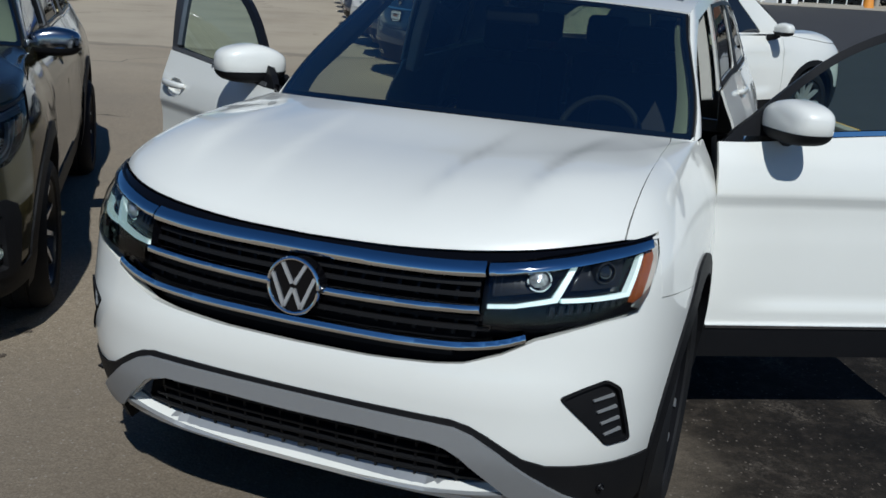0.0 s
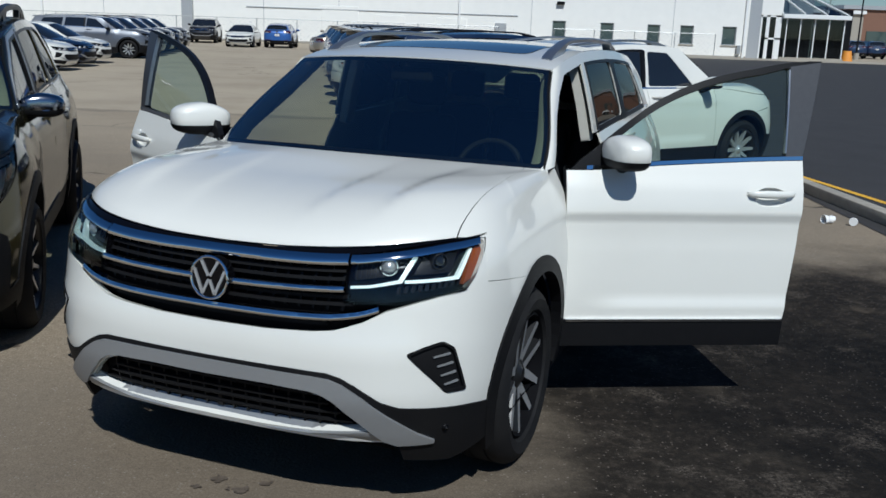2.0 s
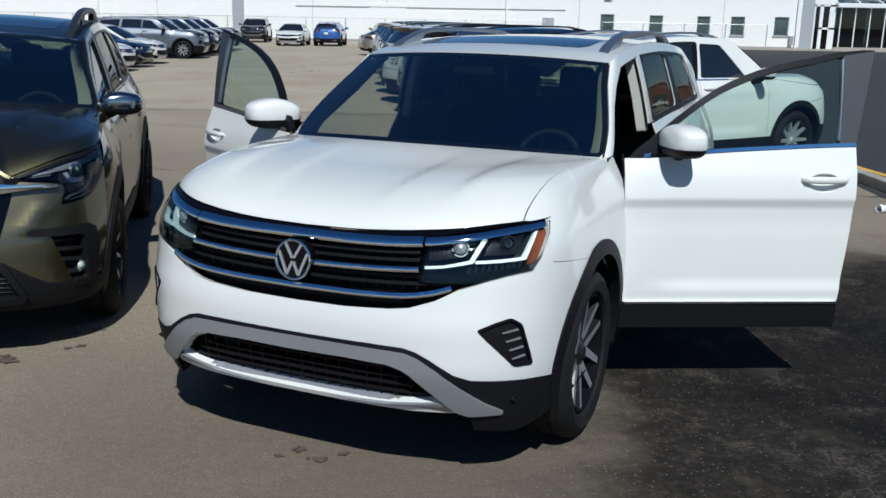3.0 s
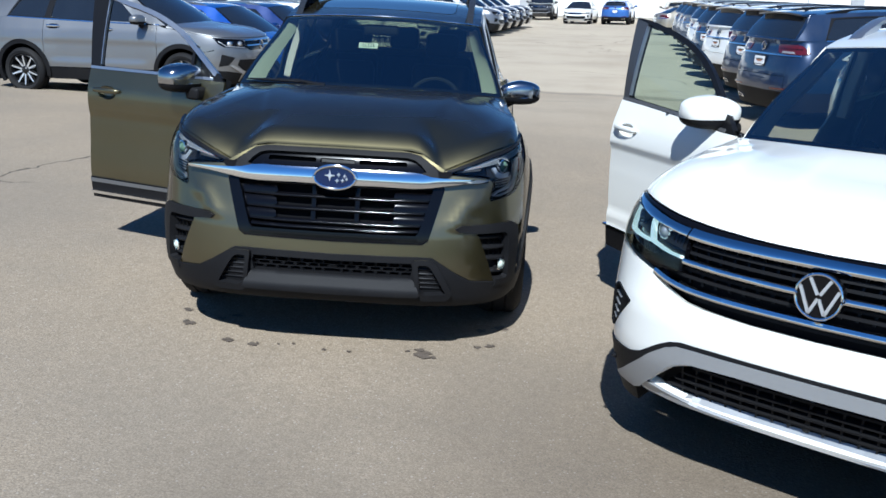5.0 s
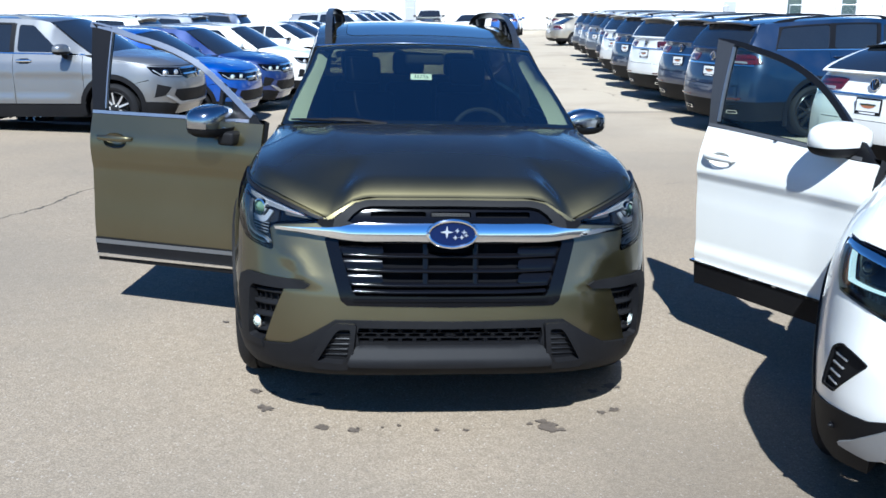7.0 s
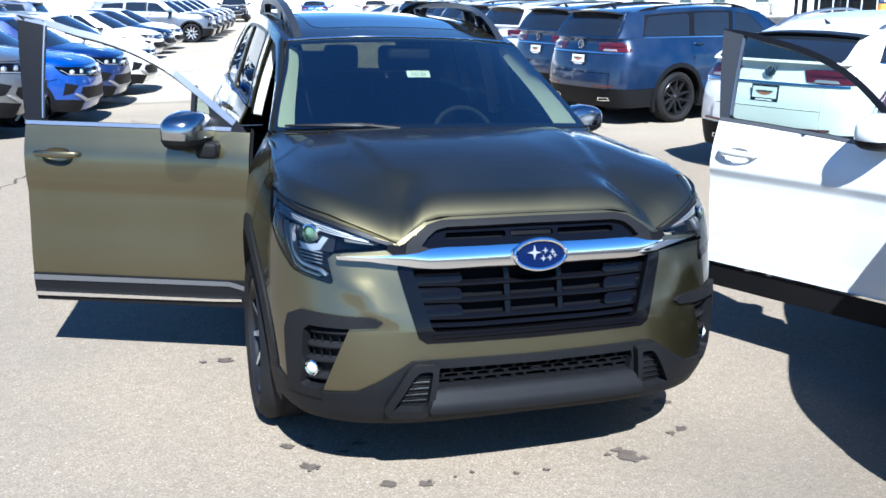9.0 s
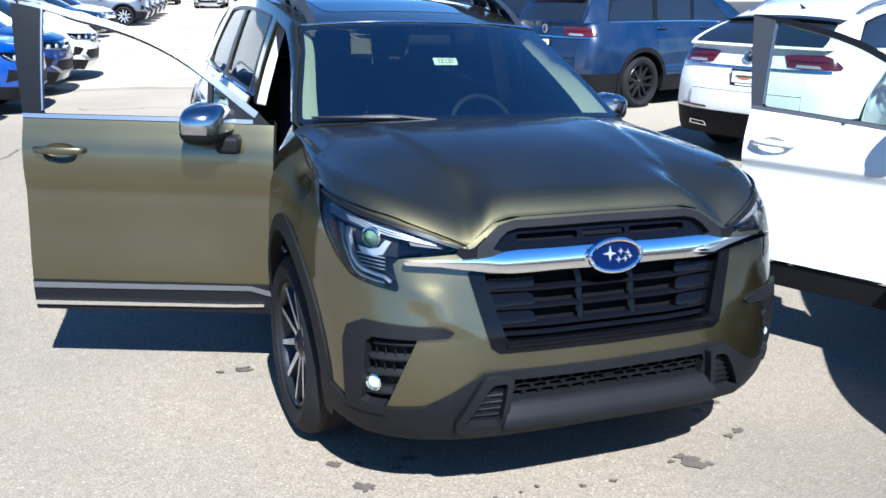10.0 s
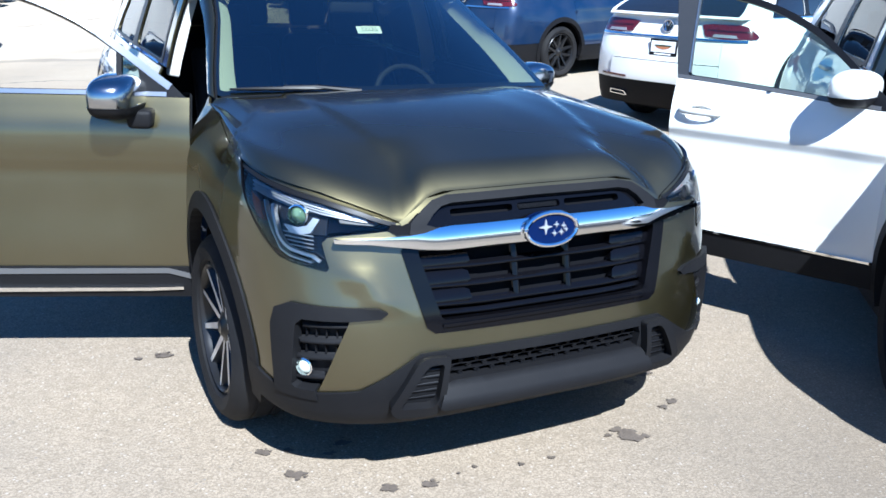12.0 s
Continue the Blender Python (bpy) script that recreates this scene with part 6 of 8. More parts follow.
    box(bm, -0.062, 0.062, -0.001, 0.001, -0.023, 0.023)
    p = W2(-0.06, 0.55)
    m = Matrix.Translation((p.x, p.y + 0.012, p.z - 0.012)) @ Matrix.Rotation(radians(-48), 4, "X")
    t = part("stock_ticket", bm, M_PAPER, car, "white paper ticket behind the windscreen", flat=True, xf=m)
    cu = bpy.data.curves.new("printed_number", "FONT")
    cu.body, cu.size, cu.align_x, cu.align_y = "32225", 0.036, "CENTER", "CENTER"
    temp = bpy.data.objects.new("printed_number", cu)
    me = bpy.data.meshes.new_from_object(temp)
    bpy.data.objects.remove(temp)
    me.transform(m @ Matrix.Translation((0, -0.003, 0)) @ Matrix.Rotation(radians(90), 4, "X"))
    me.materials.clear()
    me.materials.append(M_INK)
    num = new("printed_number", me)
    num.parent = t


olive_nose(olive, FS)


# chrome tube added to give the sun glint along the windscreen's top edge
bm = bmesh.new()
tube(bm, [W2(-0.97 + 1.94 * i / 30, 1.0) + Vector((0, 0.0, 0.004)) for i in range(31)], 0.006, 8)
part("screen_moulding", bm, M_CHROME, olive, "thin moulding over the windscreen, made chrome for the sun glint")


def wipers(car, W, pairs):
    """Wiper arms and blades lying at the foot of the windscreen, and the black tray below it."""
    for a0, b0, a1, b1 in pairs:
        p0, p1 = W(a0, b0), W(a1, b1)
        up = Vector((0, -0.03, 0.02))
        bm = bmesh.new()
        tube(bm, [p0 + Vector((0, -0.03, 0.0)), p0.lerp(p1, 0.35) + up, p0.lerp(p1, 0.6) + up], [0.014, 0.010, 0.007], 8)
        arm = part("wiper_arm", bm, M_TRIM, car, "black wiper arm")
        bm = bmesh.new()
        q = [W(a0 + (a1 - a0) * t, b0 + (b1 - b0) * t) + Vector((0, -0.014, 0.01)) for t in (0.15, 0.4, 0.6, 0.8, 1.0)]
        tube(bm, q, [0.006, 0.009, 0.010, 0.009, 0.005], 6)
        part("wiper_blade", bm, M_TRIM, arm)


def cowl(car, W):
    bm = bmesh.new()
    rows = []
    for i in range(25):
        a = -0.97 + 1.94 * i / 24
        p = W(a, 0.0)
        rows.append([bm.verts.new(p + Vector(d)) for d in ((0, -0.10, -0.045), (0, -0.045, -0.012), (0, 0.0, 0.004), (0, 0.02, -0.06))])
    for r0, r1 in zip(rows, rows[1:]):
        for j in range(3):
            bm.faces.new((r0[j], r0[j + 1], r1[j + 1], r1[j]))
    bmesh.ops.recalc_face_normals(bm, faces=bm.faces)
    part("cowl_tray", bm, M_PLASTIC, car, "black cowl tray")


wipers(olive, W2, ((-0.30, 0.012, -0.93, 0.045),))
for car, WW, wide in ((suv, W, 0.05), (olive, W2, 0.085)):
    cowl(car, WW)
    for s in (1, -1):
        def lining(t, b, s=s, WW=WW, wide=wide):
            p = WW(0.962 * s, b)
            return p + Vector((-s * wide * t * (1.15 - 0.4 * b), 0.022 + wide * 1.1 * t, -0.015 * (1 - t) ** 2 - 0.02 * t))
        panel("pillar_lining", [(0.0, 0.055), (1.0, 0.055), (1.0, 0.93), (0.0, 0.945)], lining, M_BEIGE, car, "pale inner pillar lining", thick=0.015, step=0.06, centre=(0, 0.6, 0.6))


# ---- the other cars of the lot ----
def compact_form():
    return Form(length=4.47, n=2.9, nr=3.2, corner=(-1.45, 1.80), ref_w=0.905, ref_z=0.75,
                width=[(0.2, 0.87), (0.4, 0.905), (0.6, 0.92), (0.8, 0.915), (0.95, 0.895), (1.05, 0.86), (1.15, 0.82)],
                nose=[(0.2, -2.10), (0.4, -2.20), (0.6, -2.235), (0.75, -2.22), (0.9, -2.16), (1.0, -2.05)],
                tail=[(0.2, 2.10), (0.5, 2.22), (0.8, 2.2), (1.0, 2.15), (1.1, 2.1)],
                side=[(-1.45, 0.99), (-0.8, 1.0), (0.8, 1.0), (1.8, 0.98)], belt=[(-1.2, 1.07), (0.0, 1.095), (1.0, 1.125), (2.0, 1.16)],
                roof=[(-0.5, 1.49), (-0.2, 1.545), (0.4, 1.565), (1.1, 1.54), (1.6, 1.49), (1.9, 1.43)], roof_w=[(-1.0, 0.66), (-0.4, 0.61), (0.6, 0.62), (1.9, 0.57)],
                shoulder=[(0.0, 0.90), (0.6, 0.91), (1.0, 0.94), (1.4, 0.99), (1.8, 1.04), (2.2, 1.06)],
                a_line=(-1.08, -0.42), rear_line=(1.86, 2.1), windows=((-0.62, -0.2, 0.0, 0.0), (0.1, 0.1, 0.85, 0.8), (0.95, 0.9, 1.6, 1.4)), b_pillar=0.05,
                doors=(-0.95, 0.05, 0.95), axles=(-1.34, 1.34), wheel_r=0.345, arch_r=0.41, track=0.80, rim_r=0.235, sill=0.42, seam=(1.0, 0.74), bow=0.18,
                nose_bottom=0.25, tail_bottom=0.5, flares=((-1.34, 0.62, 0.4, 0.28, 0.022), (1.34, 0.62, 0.4, 0.28, 0.022)), crease=((0.76, 0.82, 0.012, -1.2, 1.9), (0.5, 0.56, -0.012, -0.9, 1.0)),
                hood_creases=((0.45, 0.55, 0.03, 0.012),), hood_rise=0.06)


def sedan_form():
    return Form(length=4.68, n=2.7, nr=2.8, corner=(-1.5, 1.75), ref_w=0.88, ref_z=0.65,
                width=[(0.15, 0.84), (0.35, 0.885), (0.5, 0.90), (0.7, 0.895), (0.85, 0.87), (0.95, 0.83), (1.05, 0.79)],
                nose=[(0.15, -2.2), (0.3, -2.31), (0.5, -2.335), (0.65, -2.3), (0.76, -2.2), (0.85, -2.05)],
                tail=[(0.2, 2.2), (0.45, 2.33), (0.7, 2.32), (0.9, 2.28), (1.05, 2.2)],
                side=[(-1.5, 0.985), (-0.8, 1.0), (0.8, 1.0), (1.75, 0.975)], belt=[(-1.2, 0.93), (0.0, 0.945), (1.0, 0.98), (2.1, 1.03)],
                roof=[(-0.4, 1.34), (-0.1, 1.41), (0.3, 1.425), (0.9, 1.39), (1.3, 1.33)], roof_w=[(-1.0, 0.64), (-0.3, 0.58), (0.6, 0.58), (1.4, 0.55), (2.1, 0.62)],
                shoulder=[(0.0, 0.74), (0.6, 0.76), (1.0, 0.80), (1.4, 0.86), (1.8, 0.91), (2.2, 0.93)],
                a_line=(-1.1, -0.3), rear_line=(1.15, 1.95), windows=((-0.62, -0.1, 0.1, 0.1), (0.2, 0.18, 0.9, 0.75), (1.0, 0.84, 1.35, 1.05)), b_pillar=0.15,
                doors=(-0.95, 0.15, 1.0), axles=(-1.36, 1.32), wheel_r=0.325, arch_r=0.375, track=0.775, rim_r=0.22, sill=0.30, seam=(1.02, 0.62), bow=0.18,
                nose_bottom=0.18, tail_bottom=0.4, flares=((-1.36, 0.55, 0.4, 0.26, 0.015), (1.32, 0.55, 0.4, 0.26, 0.015)), crease=((0.68, 0.74, 0.012, -1.2, 1.8),),
                hood_creases=((0.4, 0.5, 0.03, 0.01),), hood_rise=0.05)


def sloped_form():
    """The big car with a roof that falls away to the tail."""
    f = atlas_form()
    k = dict(f.k)
    k.update(roof=[(-0.7, 1.62), (-0.4, 1.66), (0.2, 1.68), (1.0, 1.62), (1.75, 1.46)], rear_line=(1.68, 2.28),
             tail=[(0.2, 2.30), (0.45, 2.40), (0.6, 2.43), (0.8, 2.42), (1.0, 2.36), (1.2, 2.28)], belt=[(-1.3, 1.18), (-1.0, 1.175), (0.0, 1.18), (1.0, 1.20), (2.0, 1.225), (2.5, 1.23)],
             windows=((-0.72, -0.32, 0.07, 0.03), (0.18, 0.13, 0.95, 0.89), (1.05, 0.99, 1.75, 1.40)), length=4.96)
    return Form(**k)


def plain_nose(car, F, style):
    """Grille, lamps and lower intake of a parked car."""
    k = F.k
    sh = curve(k["shoulder"])
    z1 = sh(0) - 0.02
    h = 0.16 if style != "low" else 0.11
    wide = 0.46
    g = [(0.0, z1), (wide, z1 + 0.005), (wide, z1 - h * 0.75), (wide * 0.8, z1 - h), (0.0, z1 - h)]
    panel("grille", g + flip(g[1:-1])[::-1], F.S, M_GLOSSBLACK, car, "black grille", off=0.006, thick=0.03, step=0.08)
    panel("grille_bar", ribbon([(-wide, z1 - 0.012), (wide, z1 - 0.012)], 0.022), F.S, M_CHROME, car, "chrome bar", off=0.02, thick=0.03, step=0.08)
    panel("grille_bar", ribbon([(-wide * 0.95, z1 - h * 0.55), (wide * 0.95, z1 - h * 0.55)], 0.016), F.S, M_CHROME, car, "chrome bar", off=0.018, thick=0.03, step=0.08)
    zl = z1 - h * 1.9
    lo = [(0.0, zl), (0.62, zl + 0.02), (0.66, zl - 0.06), (0.5, zl - 0.17), (0.0, zl - 0.18)]
    panel("lower_intake", lo + flip(lo[1:-1])[::-1], F.S, M_PLASTIC, car, "black lower intake", off=0.006, thick=0.03, step=0.09)
    sk = [(0.0, zl - 0.165), (0.5, zl - 0.16), (0.74, zl - 0.06), (0.78, zl - 0.07), (0.55, zl - 0.195), (0.0, zl - 0.20)]
    panel("lower_guard", sk + flip(sk[1:-1])[::-1], F.S, M_SATIN, car, "silver lower guard", off=0.02, thick=0.03, step=0.06)
    for s in (1, -1):
        f = (lambda q: q) if s > 0 else flip
        top = 0.012
        lamp = [(wide + 0.01, z1 - h * 0.8), (wide + 0.01, z1 + 0.0), (0.75, sh(0.75) - top - 0.008), (0.99, sh(0.99) - top - 0.01), (0.93, z1 - h * 0.35), (0.85, z1 - h * 0.62)]
        L = panel("headlamp", f(lamp), F.S, M_GLOSSBLACK, car, "headlamp under a clear cover", off=0.004, thick=0.03, step=0.06)
        for uu in (0.58, 0.76):
            lens_bulb(L, F, s * uu, z1 - h * 0.36, 0.044, M_CHROME, M_FOG if style == "lit" else M_RIM, 0.006)
        panel("daytime_light", f(ribbon([(0.49, z1 - h * 0.72), (0.82, z1 - h * 0.55), (0.92, z1 - h * 0.1)], 0.012)), F.S, M_SATIN, L, off=0.010, thick=0.01, step=0.05)
        v = [(0.70, zl + 0.05), (0.90, zl + 0.10), (0.95, zl - 0.08), (0.80, zl - 0.06)]
        panel("corner_vent", f(v), F.S, M_PLASTIC, car, "black corner vent", off=0.004, thick=0.03, step=0.07)
        panel("lower_corner", f([(0.55, zl - 0.19), (0.8, zl - 0.15), (F.side_u(k["axles"][0]) - k["arch_r"] * 1.0, zl - 0.13), (F.side_u(k["axles"][0]) - k["arch_r"] * 0.97, 0.28), (0.6, 0.22)]), F.S, M_PLASTIC, car, off=0.005, thick=0.03, step=0.07)
    emblem(car, F, z1 - h * 0.5, 0.06, 0.06, 0.022, M_CHROME, M_GLOSSBLACK, ())


def plain_tail(car, F, style="strip"):
    """Rear lamps, bright strip, number plate frame, lower trim and tail pipes."""
    k = F.k
    um = F.umax
    zt = F.belt(k["rear_line"][1])
    tb = k.get("tail_bottom", 0.5)
    zl = zt - 0.13
    ue = um - 0.78
    for s in (1, -1):
        f = (lambda q: q) if s > 0 else (lambda q: [(2 * um - a, b) for a, b in q])
        lamp = [(um - 0.41, zl + 0.055), (um - 0.45, zl - 0.05), (um - 0.62, zl - 0.07), (ue - 0.22, zl - 0.062), (ue - 0.26, zl - 0.04), (ue - 0.14, zl + 0.055), (ue - 0.06, zl + 0.072), (um - 0.5, zl + 0.068)]
        L = panel("tail_lamp", f(lamp), F.S, M_REDLENS, car, "red tail lamp", off=0.012, thick=0.03, step=0.06)
        panel("lamp_strip", f([(um - 0.53, zl - 0.055), (ue - 0.02, zl - 0.058), (ue - 0.0, zl - 0.03), (um - 0.55, zl - 0.026)]), F.S, M_SATIN, L, "pale reversing strip", off=0.016, thick=0.01, step=0.06)
        panel("reflector", f(ribbon([(um - 0.42, tb + 0.03), (um - 0.75, tb + 0.04)], 0.02)), F.S, M_REDLENS, car, "red reflector", off=0.022, thick=0.02, step=0.06)
        panel("tail_pipe_trim", f([(um - 0.44, 0.36), (um - 0.68, 0.37), (um - 0.66, 0.42), (um - 0.46, 0.41)]), F.S, M_CHROME, car, "chrome tail pipe trim", off=0.012, thick=0.02, step=0.05,
              holes=[f([(um - 0.46, 0.37), (um - 0.66, 0.38), (um - 0.645, 0.41), (um - 0.475, 0.402)])])
        panel("lamp_band", f(ribbon([(um - 0.47, zl + 0.012), (um - 0.62, zl + 0.006), (ue - 0.14, zl + 0.004)], 0.014)), F.S, M_REDBAND, L, "darker band in the lens", off=0.015, thick=0.006, step=0.05)
    if style == "strip":
        panel("bright_strip", ribbon([(um - 0.90 + 1.80 * i / 12, zl - 0.084) for i in range(13)], 0.02), F.S, M_CHROME, car, "chrome strip across the tailgate", off=0.012, thick=0.02, step=0.07)
    y = F.S(um, zl).y
    m = Matrix.Translation((0, y + 0.022, zl + 0.03)) @ Matrix.Rotation(radians(8), 4, "X")
    bm = bmesh.new()
    tube(bm, [(0.06 * math.cos(2 * math.pi * i / 24), 0, 0.06 * math.sin(2 * math.pi * i / 24)) for i in range(24)], 0.007, 6, True)
    for sx in (-1, 1):
        tube(bm, [(sx * 0.045, 0, 0.035), (sx * 0.018, 0, -0.05)], 0.005, 6)
        tube(bm, [(sx * 0.025, 0, 0.045), (0, 0, 0.0)], 0.005, 6)
    bd = part("badge", bm, M_CHROME, car, "round chrome badge", xf=m)
    bm = bmesh.new()
    lathe(bm, [(0.0, 0.0), (0.056, 0.0), (0.06, -0.012)], n=24)
    part("badge_field", bm, M_RIMDARK, bd, "dark field of the badge", xf=m @ Matrix.Translation((0, -0.006, 0)) @ Matrix.Rotation(radians(90), 4, "Z"))
    # dealer plate: a printed card in a black frame
    zp = zl - 0.19
    y = F.S(um, zp).y
    m = Matrix.Translation((0, y + 0.006, zp)) @ Matrix.Rotation(radians(5), 4, "X")
    bm = bmesh.new()
    box(bm, -0.165, 0.165, 0.0, 0.012, -0.085, 0.085, 0.004, 1)
    fr = part("plate_frame", bm, M_TRIM, car, "black plate frame", xf=m)
    bm = bmesh.new()
    box(bm, -0.145, 0.145, 0.012, 0.016, -0.05, 0.065)
    part("plate_card", bm, M_PAPER, fr, "white printed card", flat=True, xf=m)
    bm = bmesh.new()
    vs = [bm.verts.new((math.copysign(abs(math.cos(a)) ** 1.6, math.cos(a)) * 0.085, 0.018, 0.005 + math.sin(a) * 0.026)) for a in [2 * math.pi * i / 16 for i in range(16)]]
    bm.faces.new(vs)
    part("card_mark", bm, M_ORANGE, fr, "orange printed shape", flat=True, xf=m)
    for z in (0.018, -0.068):
        bm = bmesh.new()
        box(bm, -0.1, 0.1, 0.013 if z < 0 else 0.018, 0.0145 if z < 0 else 0.0195, z - 0.008, z + 0.008)
        part("printed_bar", bm, M_PAPER if z < 0 else M_INK, fr, flat=True, xf=m)


def parked(name, kind, mat, m, label, category="car", group="", nose=True, tail=True, wheel="double5", coarse=2.0, rails=True, style="plain", category_style="strip", handle=None):
    F = {"big": atlas_form, "compact": compact_form, "sedan": sedan_form, "sloped": sloped_form}[kind]()
    car = thing(name, m, label, category, group)
    Wx, Rx, Bx, Qx, ux, sx = shell(F, car, mat, dict(coarse=coarse, wheel=wheel, window_trim=M_CHROME, cladding=kind != "sedan", handle=handle or mat, spoiler=M_TRIM if kind == "sloped" else mat, surround=coarse <= 1.0))
    for s in (1, -1):
        d0 = F.k["doors"][0]
        door_mirror(car, s, F.SY(d0, 0.9).x + 0.10, d0 + 0.22, F.belt(d0) + 0.08, mat, None, 0.85)
        if rails and kind != "sedan":
            roof_rail(car, s, F.k["a_line"][1] + 0.2, F.k["rear_line"][0] - 0.25, M_RAIL if mat is not M_NAVY else M_TRIM, 0.9, 0.045, Rx)
    if nose:
        plain_nose(car, F, style if kind != "sedan" else "low")
    if tail:
        plain_tail(car, F, category_style)
    bm = bmesh.new()
    p = Rx(0, F.k["rear_line"][0] - 0.3)
    tube(bm, [(p.x, p.y - 0.04, p.z - 0.005), (p.x, p.y + 0.03, p.z + 0.03), (p.x, p.y + 0.06, p.z + 0.055)], [0.022, 0.014, 0.004], 6)
    part("roof_aerial", bm, M_TRIM, car)
    return car


def heading(x, y, a):
    """A car whose middle stands at (x, y) and whose nose points a degrees round from +x."""
    return pose(x, y, lie(x, y), 0, 0, 90 + a)


LEFT, RIGHT = "cars of the row facing the aisle", "cars parked tail to the aisle"
parked("silver_crossover", "compact", M_SILVER, heading(-10.45, 11.75, 7.5), "silver compact crossover with alloy wheels in the parked row", group=LEFT, wheel="star5", coarse=1.0, handle=M_CHROME)
parked("blue_crossover", "compact", M_BLUE, heading(-10.55, 14.1, 7.5), "bright blue compact crossover in the parked row", group=LEFT, coarse=1.4, style="lit")
parked("deep_blue_crossover", "compact", M_DEEPBLUE, heading(-10.85, 16.4, 7.5), "deep blue compact crossover in the parked row", group=LEFT, coarse=1.5, style="lit")
parked("white_crossover", "compact", M_WHITE, heading(-11.05, 18.75, 7.5), "white compact crossover in the parked row", group=LEFT, coarse=1.5)
sed = parked("white_sedan", "sedan", M_WHITE, heading(-14.0, 29.1, 4), "white sedan with alloy wheels in the far row", group=LEFT, wheel="ten")
parked("dark_sedan", "sedan", M_NAVY, heading(-14.4, 31.7, 4), "dark blue sedan between white sedans", group=LEFT, wheel="ten")
copy_thing(sed, heading(-14.8, 34.3, 4))
grey = parked("grey_suv", "big", M_GREY, heading(-15.0, 39.5, 8), "grey sport utility vehicle in the far row", group=LEFT)
navy = parked("navy_suv", "big", M_NAVY, heading(1.25, 15.5, 30), "dark blue sport utility vehicle with black wheels and a dealer plate", group=RIGHT, wheel="black5", coarse=1.0)
for x, y in ((-15.4, 42.3), (-16.2, 47.9)):
    copy_thing(navy, heading(x, y, 8))
copy_thing(grey, heading(-15.8, 45.1, 8))
copy_thing(grey, heading(-16.6, 50.7, 8))
whitebig = parked("white_big_suv", "big", M_WHITE, heading(0.25, 20.6, 30), "white sport utility vehicle with a dealer plate, parked tail out", group=RIGHT, coarse=1.6)
for x, y in ((0.86, 18.1), (-0.2, 23.2), (-0.85, 28.6)):
    copy_thing(navy, heading(x, y, 30))
copy_thing(whitebig, heading(-0.6, 25.9, 30))
for x, y in ((-1.35, 31.4), (-1.75, 34.2), (-2.2, 37.0)):
    copy_thing(grey, heading(x, y, 30))
parked("sloped_white_suv", "sloped", M_WHITE, heading(2.33, 11.0, 35), "white sport utility vehicle with a sloping tail and a dealer plate", group=RIGHT, coarse=1.0, wheel="ten")
parked("champagne_sedan", "sedan", M_TAN, heading(-4.6, 47.6, 28), "champagne coloured sedan at the end of the row", group=RIGHT, wheel="ten", rails=False)
parked("black_suv", "big", M_BLACKPAINT, pose(-17.9, 69.0, 0, 0, 0, 8), "black sport utility vehicle parked by the wall")
parked("white_family_sedan", "sedan", M_WHITE, pose(-13.5, 61.8, 0, 0, 0, 3), "white sedan parked facing out from the wall", wheel="ten")
parked("small_blue_car", "compact", M_LTBLUE, pose(-11.15, 62.7, 0, 0, 0, 183), "medium blue crossover parked tail out near the wall", rails=False)
parked("brown_car", "compact", M_TAN, pose(-7.6, 64.5, 0, 0, 0, 190), "brownish crossover parked tail out near the wall", rails=False)
copy_thing(whitebig, pose(-23.5, 70, 0, 0, 0, 170))
# a second row behind the first one
copy_thing(whitebig, heading(-17.2, 14.0, 184))
copy_thing(navy, heading(-17.4, 17.0, 184))
copy_thing(whitebig, heading(-18.0, 24.0, 184))
copy_thing(grey, heading(-18.4, 28.0, 184))
copy_thing(navy, heading(-20.5, 36.0, 186))
# across the road
parked("red_sedan", "sedan", M_RED, heading(45.6, 92.0, -4), "bright red sedan across the road", rails=False)
for x, y in ((71.0, 122.0), (82.0, 125.0)):
    copy_thing(whitebig, heading(x, y, 10))
for x, y in ((40.4, 94.0), (43.0, 95.5), (37.8, 93.0)):
    copy_thing(navy, heading(x, y, 80))


